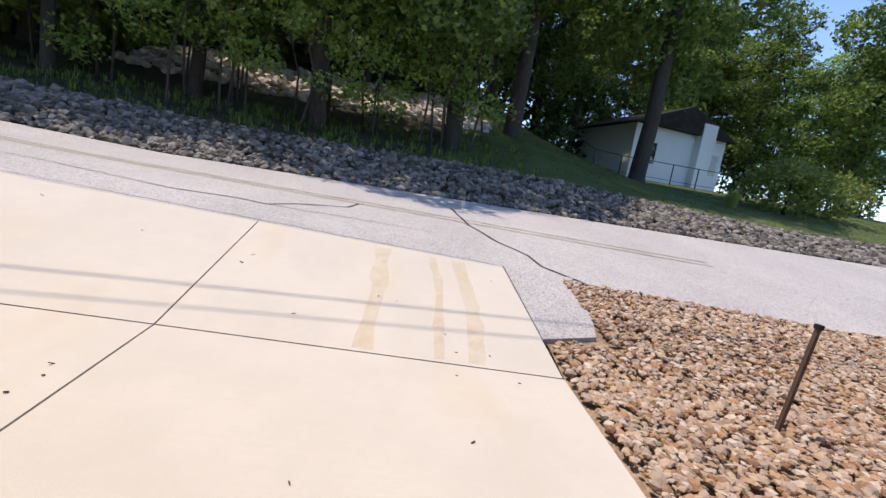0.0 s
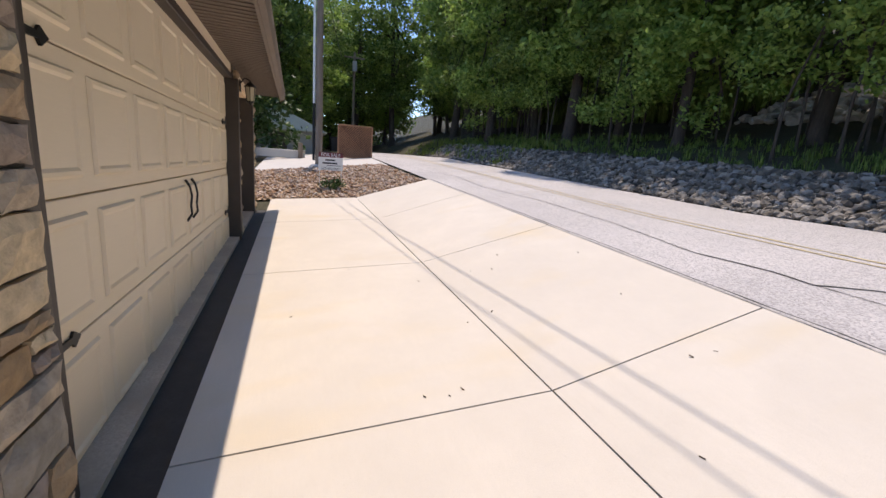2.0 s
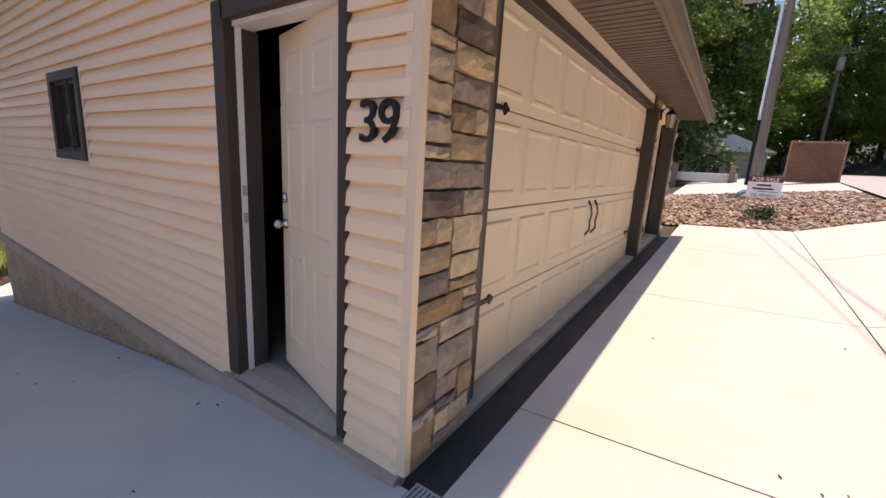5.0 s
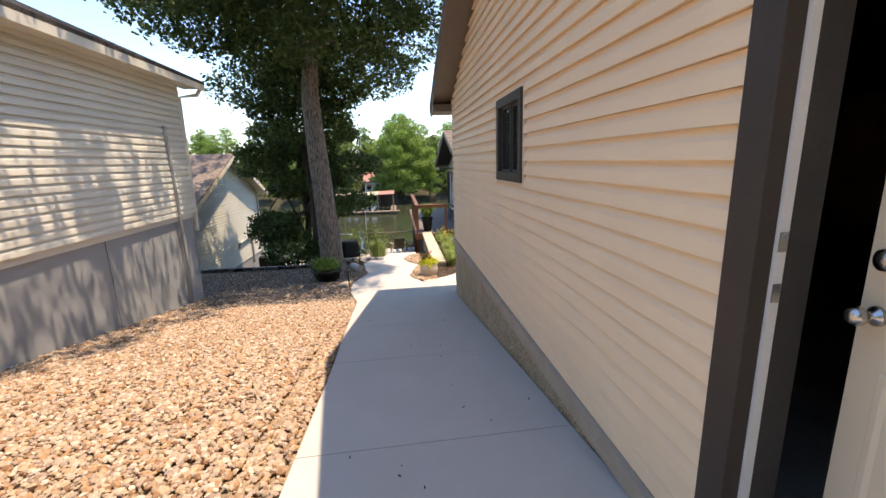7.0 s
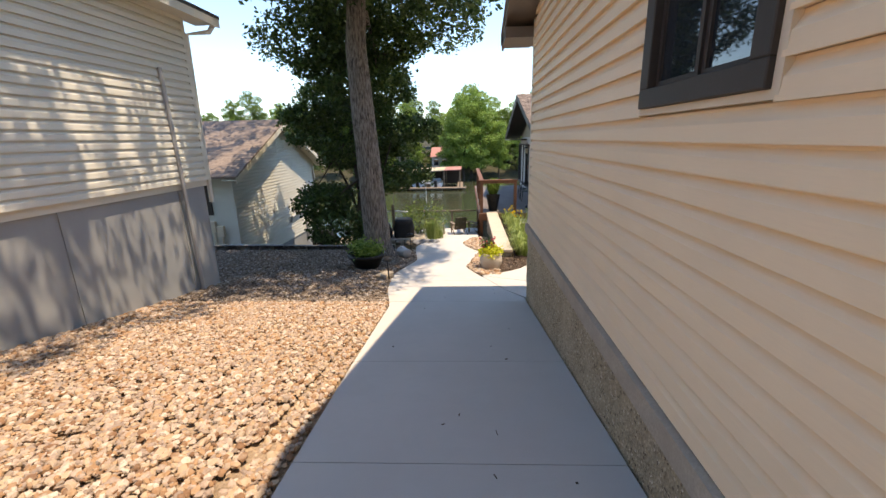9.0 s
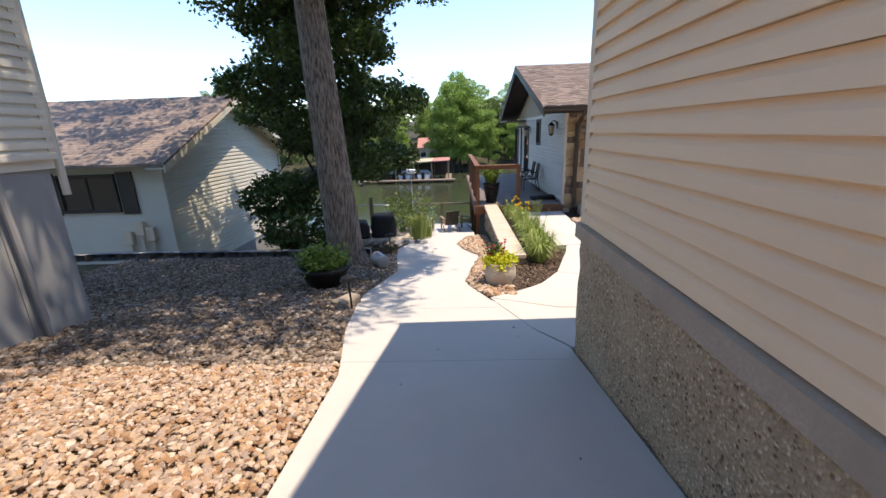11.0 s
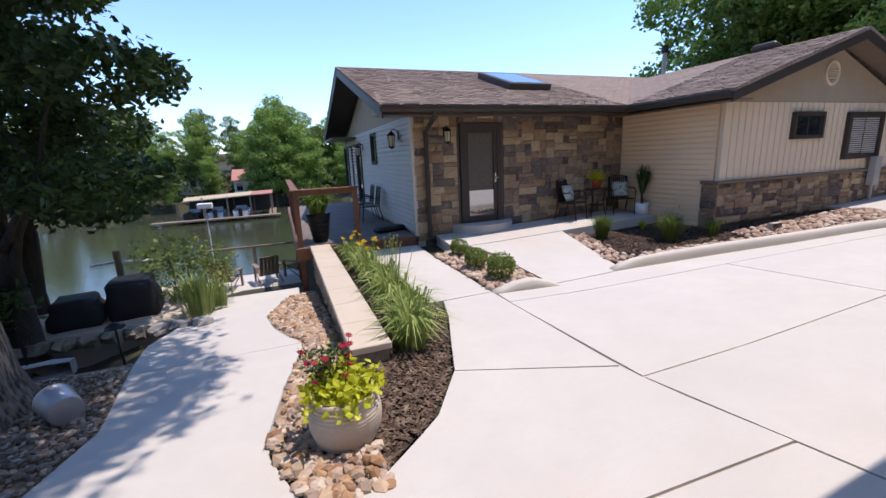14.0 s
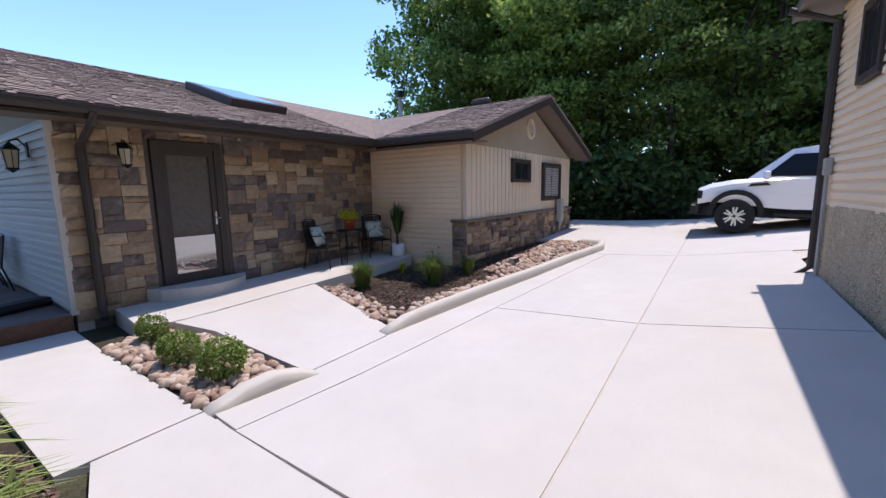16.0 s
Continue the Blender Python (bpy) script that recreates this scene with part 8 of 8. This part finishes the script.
part("cab", side_loft([(-3.0, 0.93, 1.28, 1.34, 1.92, 0.70), (-2.6, 0.95, 1.28, 1.36, 2.01, 0.72), (-1.4, 0.95, 1.28, 1.36, 2.02, 0.72), (-0.95, 0.94, 1.28, 1.34, 1.95, 0.70), (-0.2, 0.92, 1.2, 1.24, 1.29, 0.80)]), "car_white", truck)
for sx in (-1, 1):
    w_ = prism([(-2.75, 1.36), (-0.48, 1.34), (-0.98, 1.86), (-2.5, 1.92)], "x", -0.006, 0.006)
    o = part("side_window", w_, "tinted_glass", truck)
    o.matrix_basis = pose(sx * 0.952, 0, 1.34, 0, -sx * 18.5, 0) @ pose(0, 0, -1.34)
    part("door_handle", boxm(sx * 0.99 - 0.015, sx * 0.99 + 0.015, -2.0, -1.8, 1.17, 1.2, 0.005), "car_white", truck)
    bm = bmesh.new()
    arch = [(0.56 * math.cos(a), 0.56 * math.sin(a)) for a in np.linspace(-0.15, math.pi + 0.15, 15)]
    inner = [(0.445 * math.cos(a), 0.445 * math.sin(a)) for a in np.linspace(math.pi + 0.15, -0.15, 15)]
    for ya in (0.0, -3.7):
        part("fender_flare", prism([(p[0] + ya, p[1] + 0.47) for p in arch + inner], "x", sx * 0.93, sx * 1.05), "rubber", truck, "black fender flare")
        wh = part("wheel", tube(bmesh.new(), [(-0.13, 0, 0), (-0.125, 0, 0), (0.125, 0, 0), (0.13, 0, 0)], [0.33, 0.40, 0.40, 0.33], 36), "rubber", truck, "chunky black tyre")
        wh.matrix_basis = pose(sx * 0.90, ya, 0.40)
        rim = part("rim", lathe([(0.02, 0.0), (0.225, 0.0), (0.235, 0.02), (0.25, 0.03), (0.25, -0.02), (0.02, -0.03)], 30), "black", wh)
        rim.matrix_basis = pose(sx * 0.118, 0, 0, 0, sx * 90, 0)
        for s_ in range(6):
            sp = part("spoke", prism([(0.03, -0.035), (0.22, -0.055), (0.22, -0.02), (0.12, 0.0), (0.22, 0.02), (0.22, 0.055), (0.03, 0.035)], "z", 0.0, 0.02), "chrome", wh)
            sp.matrix_basis = pose(sx * 0.125, 0, 0, 0, sx * 90, 0) @ pose(0, 0, 0.012, 0, 0, 60 * s_)
    mr = part("mirror", boxm(sx * 0.98, sx * 1.22, -0.58, -0.46, 1.26, 1.46, 0.03), "car_white", truck)
    part("mirror_arm", boxm(sx * 0.95, sx * 1.05, -0.56, -0.48, 1.26, 1.32), "black", truck)
    part("headlight", boxm(sx * 0.62, sx * 0.945, 0.68, 0.81, 0.80, 1.0, 0.02), "tinted_glass", truck)
    part("hood_vent", prism([(-0.62, 1.14), (-0.2, 1.1), (-0.25, 1.17), (-0.55, 1.2)], "x", sx * 0.985, sx * 1.008), "black", truck)
    part("running_board", boxm(sx * 0.9, sx * 1.02, -3.0, -0.72, 0.42, 0.5, 0.02), "black", truck)
part("bumper", boxm(-0.95, 0.95, 0.70, 0.94, 0.42, 0.66, 0.04), "black", truck)
part("grille", boxm(-0.62, 0.62, 0.74, 0.82, 0.68, 1.0, 0.02), "black", truck)
part("windscreen", prism([(-0.26, 1.30), (-0.95, 1.935), (-0.93, 1.95), (-0.24, 1.315)], "x", -0.7, 0.7), "tinted_glass", truck)
part("underbody", boxm(-0.8, 0.8, -4.5, 0.8, 0.38, 0.65), "rubber", truck)

# ---- street side ----
sign = thing("sale_sign", "white for-sale yard sign on thin wire legs in gravel", "sign", pose(-10.3, 2.16, front_z(-10.3, 2.16), 0, 0, 0))
sz = 0.94 - front_z(-10.3, 2.16)
part("board", boxm(-0.01, 0.01, -0.31, 0.31, sz, sz + 0.33), "white", sign)
part("rider", boxm(-0.01, 0.01, -0.31, 0.31, sz + 0.335, sz + 0.46), "sign_red", sign, "maroon rider panel")
for y in (-0.28, 0.28):
    part("leg", tube(bmesh.new(), [(-0.014, y, -0.1), (-0.014, y, sz + 0.46)], 0.008, 5), "white", sign)
for txt, size, z, mat in (("FOR SALE", 0.115, sz + 0.357, "white"), ("573-202-6511", 0.085, sz + 0.02, "ink")):
    letters(txt, size, 0.002, pose(0.0125, 0, z, 90, 0, 90), "lettering", "", "", mat, sign, "CENTER")
for z, w in ((sz + 0.245, 0.14), (sz + 0.165, 0.21)):
    part("printed_name", boxm(0.0105, 0.0125, -w, w * 0.8, z, z + 0.04), "ink", sign, "illegible printed name as a bar")
part("printed_rule", boxm(0.0105, 0.0125, -0.1, 0.26, sz + 0.118, sz + 0.132), "ink", sign)
shr = thing("small_shrub", "small dark leafy shrub under the sale sign", "shrub", pose(-10.15, 2.2, front_z(-10.2, 2.2)))
v, f = leaf_cloud(np.random.default_rng(141), [(0, 0, 0.12, 0.34, 0.36, 0.10), (0, 0.1, 0.22, 0.16, 0.16, 0.08)], 420, 0.035, 0, 0.6, 0.2)
o = new("foliage", raw_mesh("foliage", v, f, "leaf_oak"))
o.parent = shr


def utility_pole(label, x, y, h, lean, lamp=True):
    z = land_z(x, y)
    th = thing("utility_pole", label, "utility pole", pose(x, y, z, 0, lean, 0))
    part("pole", tube(bmesh.new(), [(0, 0, -0.3), (0, 0, h * 0.5), (0, 0, h)], [0.13, 0.115, 0.09], 12), "pole", th)
    if lamp:
        part("conduit", tube(bmesh.new(), [(-0.05, -0.18, 2.2), (-0.05, -0.17, h - 1.0)], 0.045, 8), "white", th, "white riser conduit")
        part("conduit_guard", tube(bmesh.new(), [(-0.05, -0.18, 0.2), (-0.05, -0.18, 2.2)], 0.05, 8), "rubber", th)
        part("lamp_arm", tube(bmesh.new(), [(0, 0, 5.6), (0.1, -0.4, 5.75), (0.12, -0.75, 5.72)], 0.03, 6), "grey_pipe", th)
        part("lamp_head", boxm(-0.02, 0.26, -1.2, -0.7, 5.62, 5.74, 0.04), "grey_pipe", th)
    part("transformer", tube(bmesh.new(), [(0.28, 0.0, h - 1.6), (0.28, 0, h - 0.8)], 0.2, 14), "grey_pipe", th)
    part("crossarm", boxm(-0.06, 0.06, -0.9, 0.9, h - 0.5, h - 0.38), "pole", th)
    return th


utility_pole("weathered utility pole with street lamp and riser conduit", -15.0, 2.1, 9.2, -1.5)
utility_pole("distant dark utility pole by the road", -38, 6.2, 8.5, 0, False)


def cable(label, a, b, sag, r=0.012):
    a, b = Vector(a), Vector(b)
    pts = [a.lerp(b, i / 24) - Vector((0, 0, sag * 4 * (i / 24) * (1 - i / 24))) for i in range(25)]
    return tagged(part("cable", tube(bmesh.new(), pts, r, 5), "rubber"), label, "cable")


for dy in (0.0, 0.26):
    cable("black overhead cable crossing the drive", (-15.0, 2.1 + dy, 7.6), (32, 6.6 + dy, 7.0), 0.8, 0.008 + 0.002 * (dy > 0))
cable("black overhead cable along the road", (-15.0, 2.2, 7.4), (-38, 6.2, 8.6), 1.2)
cable("thin service cable from the pole", (-15.0, 2.0, 6.2), (-30, -4, 4.5), 0.8, 0.01)

lat = thing("lattice_screen", "brown wooden lattice screen standing by the road", "screen", pose(-17.0, 3.0, front_z(-17, 3.6), 0, 0, 0))
for i in range(24):
    s_ = -0.9 + i * 0.1
    for d in (-1, 1):
        y0, z0, y1, z1 = s_, 0.0, s_ + d * 1.3, 1.3
        if y0 < 0:
            z0 = (0 - y0) / (y1 - y0) * 1.3 if d > 0 else None
            y0 = 0
        if z0 is None:
            continue
        if y1 > 1.35:
            z1 = z0 + (1.35 - y0) / (y1 - y0) * (z1 - z0)
            y1 = 1.35
        if y1 < 0:
            z1 = z0 + (0 - y0) / (y1 - y0) * (z1 - z0)
            y1 = 0
        if y0 > 1.35 or abs(y1 - y0) < 0.03:
            continue
        part("lath", tube(bmesh.new(), [(0.008 * d, y0, z0), (0.008 * d, y1, z1)], 0.014, 4), "lattice", lat)
for a in ((-0.03, 0.03, -0.05, 0.0, 0, 1.36), (-0.03, 0.03, 1.35, 1.4, 0, 1.36), (-0.03, 0.03, 0, 1.35, 1.3, 1.36), (-0.03, 0.03, 0, 1.35, 0.0, 0.05)):
    part("frame_rail", boxm(*a), "lattice", lat)
# dark sheet added behind the laths for the shade in the gaps
part("backing", boxm(-0.05, -0.035, 0, 1.35, 0.05, 1.3), "lattice_dark", lat)
hut = thing("shed", "small white shed with pale green metal roof among trees", "shed", pose(-30, 0.3, front_z(-30, 1.0)))
part("wall", boxm(-2, 2, -2.6, 2.6, -0.5, 1.5), "siding_grey", hut)
part("roof", prism([(-3.0, 1.45), (3.0, 1.45), (0, 2.8)], "x", -2.4, 2.4), "roof_green", hut)
part("door", boxm(2.0, 2.05, -0.5, 0.5, -0.4, 1.3), "brown", hut)
gr = thing("guard_rail", "low pale concrete barrier with wooden posts", "barrier")
part("rail", boxm(-19.0, -18.75, -6.0, 1.7, front_z(-19, 0.6) + 0.05, front_z(-19, 0.6) + 0.42, 0.02), "curb", gr)
for y in (-4.5, -2.5, -0.5, 1.5):
    part("post", boxm(-18.7, -18.5, y - 0.1, y + 0.1, front_z(-19, 0.6) - 0.4, front_z(-19, 0.6) + 0.75, 0.02), "wood_grey", gr)
for x, y in ((-24, 4.1), (-31, 4.0)):
    bn = thing("waste_bin", "dark wheeled waste bin beside the road", "bin", pose(x, y, front_z(x, y), 0, 0, 10))
    part("body", prism([(-0.24, 0.0), (0.24, 0.0), (0.3, 0.95), (-0.3, 0.95)], "x", -0.28, 0.28), "fabric_black", bn)
    part("lid", boxm(-0.31, 0.31, -0.33, 0.33, 0.95, 1.02, 0.02), "rubber", bn)
stk = thing("metal_stake", "thin rusty steel stake in the gravel bed", "stake", pose(3.15, 2.37, ground_z(3.15, 2.37), 2, 3, 0))
part("shaft", boxm(-0.012, 0.012, -0.012, 0.012, -0.2, 0.72), "rust", stk)
part("cap", boxm(-0.018, 0.018, -0.018, 0.018, 0.72, 0.75), "black", stk)


# cracks and marks on the road and drive
def ribbon(name, pts, w, lift, material, label, category, parent=None):
    bm = bmesh.new()
    prev = None
    fine = []
    for (a, b) in zip(pts, pts[1:]):
        n = max(2, int(math.hypot(b[0] - a[0], b[1] - a[1]) / 0.12))
        fine += [(a[0] + (b[0] - a[0]) * i / n, a[1] + (b[1] - a[1]) * i / n) for i in range(n)]
    fine.append(pts[-1])
    for i, (x, y) in enumerate(fine):
        a, b = Vector(fine[max(0, i - 1)]), Vector(fine[min(len(fine) - 1, i + 1)])
        d = (b - a).normalized()
        j = 0.6 + 0.9 * abs(noise.noise(Vector((x * 3, y * 3, 2))))
        wob = 0.03 * noise.noise(Vector((x * 2.3, y * 2.3, 7)))
        px, py = x - d.y * wob, y + d.x * wob
        v = [bm.verts.new((px + s * -d.y * w * j, py + s * d.x * w * j, ground_z(px, py) + lift)) for s in (-0.5, 0.5)]
        if prev:
            bm.faces.new((prev[0], prev[1], v[1], v[0]))
        prev = v
    bmesh.ops.recalc_face_normals(bm, faces=bm.faces)
    if bm.faces[:] and sum(q.normal.z for q in bm.faces) < 0:
        bmesh.ops.reverse_faces(bm, faces=bm.faces)
    o = part(name, bm, material, parent)
    return o if parent else tagged(o, label, category, kind="structure")


for pts, w in (([(1.55, 7.6), (1.7, 6.4), (2.0, 5.6), (2.3, 5.2), (2.35, 4.8), (2.75, 4.45)], 0.05), ([(-2.0, 5.25), (-1.3, 5.4), (-0.95, 5.35), (-0.7, 5.7), (-0.1, 6.1), (0.0, 6.5)], 0.035), ([(-0.95, 5.35), (0.2, 5.45), (1.2, 5.5)], 0.014), ([(-7.5, 5.3), (-5.5, 5.6), (-3.4, 5.5), (-2.0, 5.25)], 0.02), ([(-12, 5.0), (-9.6, 5.5), (-7.5, 5.3)], 0.02), ([(3.4, 5.9), (3.6, 5.7)], 0.02)):
    ribbon("trim", pts, w, -0.014, "tar", "dark tar-filled crack in the road", "crack")
for y in (6.55, 6.75):
    ribbon("trim", [(-30, y), (-12, y), (6, y)], 0.07, -0.015, "paint_yellow", "worn faded yellow road line", "road marking")
ribbon("trim", [(-8.8, 4.46), (-4, 4.47), (1.7, 4.45)], 0.03, 0.004, "tar", "dark seam between drive and road", "seam")
for x, w in ((1.28, 0.17), (1.02, 0.1), (0.5, 0.16)):
    ribbon("trim", [(x, 4.35), (x + 0.03, 3.6), (x - 0.03, 2.74)], w, 0.003, "rust_stain", "faint orange rust streak on the concrete drive", "stain")

# white house and fence across the road
wh = thing("house", "white-sided house behind trees across the road", "house", pose(15.0, 24.5, 2.7, 0, 0, 12))
part("wall", boxm(-3.2, 3.2, -2.5, 2.5, -1, 3.0), "siding_white2", wh)
for i in range(24):
    part("siding_board", boxm(-3.22, 3.22, -2.53, -2.5, -0.5 + i * 0.145, -0.5 + i * 0.145 + 0.12), "siding_white2", wh)
part("roof", prism([(-3.7, 2.95), (3.7, 2.95), (0, 4.3)], "y", -2.9, 2.9), "shingle_dark", wh)
part("chimney", boxm(0.9, 1.9, -2.95, -2.54, -1, 3.6), "siding_white2", wh)
for x in (-2.0, 2.5):
    part("window", boxm(x - 0.35, x + 0.35, -2.56, -2.52, 1.0, 2.1), "glass", wh)
fence = thing("fence", "thin dark chain-link fence on the lawn", "fence")
for i in range(14):
    x = 7 + i * 1.4
    part("post", tube(bmesh.new(), [(x, 20, land_z(x, 20)), (x, 20, land_z(x, 20) + 1.1)], 0.03, 6), "black", fence)
part("rail", tube(bmesh.new(), [(7 + i * 1.4, 20, land_z(7 + i * 1.4, 20) + 1.1) for i in range(14)], 0.02, 5), "black", fence)
part("low_rail", tube(bmesh.new(), [(7 + i * 1.4, 20, land_z(7 + i * 1.4, 20) + 0.3) for i in range(14)], 0.012, 5), "black", fence)
for x, y, s_, sd in ((14.0, 13.4, 1.25, 151), (16.5, 14.2, 1.1, 152)):
    tree("rounded yellow-green bush on the lawn across the road", (x, y, land_z(x, y)), 1.6 * s_, 0.05, (0, 0), [(0, 0, 0.8 * s_, 1.3 * s_, 1.2 * s_, 0.7 * s_), (0.7, 0.2, 1.2 * s_, 0.7, 0.7, 0.5), (-0.8, 0, 1.1 * s_, 0.7, 0.7, 0.5)], 2600, 0.07, "bark_dark", "leaf_weed", sd, 6, 0.2, "bush")
blade_plant("ornamental_grass", "pale tufted grass clump on the lawn", "plant", pose(11.6, 13.0, land_z(11.6, 13.0)), 200, (0.6, 1.0), 0.012, "leaf_lily", 153, 0.7, 0.15)

# dense dark undergrowth that closes the woods
qd = np.random.default_rng(161)
hedge = [(x, 17.2 + qd.uniform(-0.6, 0.6) + (3.2 if -9.5 < x < 3.5 else 0), land_z(x, 19.5) + qd.uniform(0.4, 2.6), 1.3, 0.9, 1.0) for x in np.arange(-46, 5, 0.9)]
hedge += [(x, 26 + qd.uniform(-0.6, 0.6), land_z(x, 26) + qd.uniform(0.3, 3.4), 1.6, 0.9, 1.3) for x in np.arange(-46, 36, 1.0)]
hedge += [(x, 23.4 + qd.uniform(-0.5, 0.5), land_z(x, 23.4) + qd.uniform(0.2, 2.8), 1.0, 0.8, 1.0) for x in np.arange(2.5, 9.5, 0.35)]
v, f = leaf_cloud(qd, hedge, 32000, 0.17, 0.1)
tagged(new("undergrowth", raw_mesh("undergrowth", v, f, "leaf_oak")), "dense dark undergrowth deep in the woods", "undergrowth", kind="stuff")
hedge = [(-21.8 + qd.uniform(-0.6, 0.6), y, land_z(-21, y) + qd.uniform(0.2, 3.6), 0.9, 1.2, 1.1) for y in np.arange(-30, 1, 0.5)]
hedge += [(-18.2 + qd.uniform(-0.5, 0.5), y, land_z(-18, y) + qd.uniform(0.0, 2.2), 0.8, 1.1, 0.9) for y in np.arange(-24, -10.5, 0.4)]
hedge += [(-27 + qd.uniform(-0.8, 0.8), y, land_z(-27, y) + qd.uniform(0.2, 5.0), 1.0, 1.4, 1.5) for y in np.arange(-30, -1, 0.6)]
v, f = leaf_cloud(qd, hedge, 48000, 0.15, 0.1)
tagged(new("undergrowth", raw_mesh("undergrowth", v, f, "leaf_oak")), "dense dark undergrowth behind the parked truck", "undergrowth", kind="stuff")
hedge = [(-40 + qd.uniform(-2, 2), y, land_z(-40, y) + qd.uniform(0.2, 6.0), 1.3, 1.6, 1.6) for y in np.arange(-14, 5.5, 0.5)]
hedge += [(-52 + qd.uniform(-2, 2), y, land_z(-52, y) + qd.uniform(0.2, 8.0), 1.6, 1.8, 2.0) for y in np.arange(-4, 16, 0.5)]
v, f = leaf_cloud(qd, hedge, 26000, 0.22, 0.1)
tagged(new("undergrowth", raw_mesh("undergrowth", v, f, "leaf_forest")), "dense undergrowth at the far bend of the road", "undergrowth", kind="stuff")
hedge = [(x, -76 - qd.uniform(0, 14), -5.0 + qd.uniform(0, 5.0), 2.0, 1.4, 1.3) for x in np.arange(-50, 70, 0.8)]
v, f = leaf_cloud(qd, hedge, 26000, 0.30, 0.1)
tagged(new("undergrowth", raw_mesh("undergrowth", v, f, "leaf_far")), "sunlit trees and brush on the far lake shore", "undergrowth", kind="stuff")
# leaves and grit on the paving
rngd = np.random.default_rng(171)
chips("leaf_litter", [(x, y, ground_z(x, y) + 0.003) for x, y in zip(rngd.uniform(-4, 1.7, 26), rngd.uniform(1.2, 4.3, 26))], (0.005, 0.014), (0.002, 0.004), "mulch", rngd, "scattered dry leaf bits on the drive")
chips("leaf_litter", [(x, y, ground_z(0.5, y) + 0.003) for x, y in zip(rngd.uniform(0.2, 1.8, 26), rngd.uniform(-8.5, 0.2, 26))], (0.005, 0.013), (0.002, 0.004), "mulch", rngd, "scattered dry leaf bits on the path")

mb = thing("utility_box", "tan electric meter boxes and conduits on the cream wall", "meter box")
for x, z in ((9.0, -1.75), (8.75, -1.9), (9.35, -2.0)):
    part("cabinet", boxm(x, x + 0.22, AY0 + 0.005, AY0 + 0.12, z, z + 0.35, 0.01), "tan_trim", mb)
    part("conduit", tube(bmesh.new(), [(x + 0.1, AY0 + 0.06, z), (x + 0.1, AY0 + 0.06, -2.6)], 0.035, 6), "tan_trim", mb)
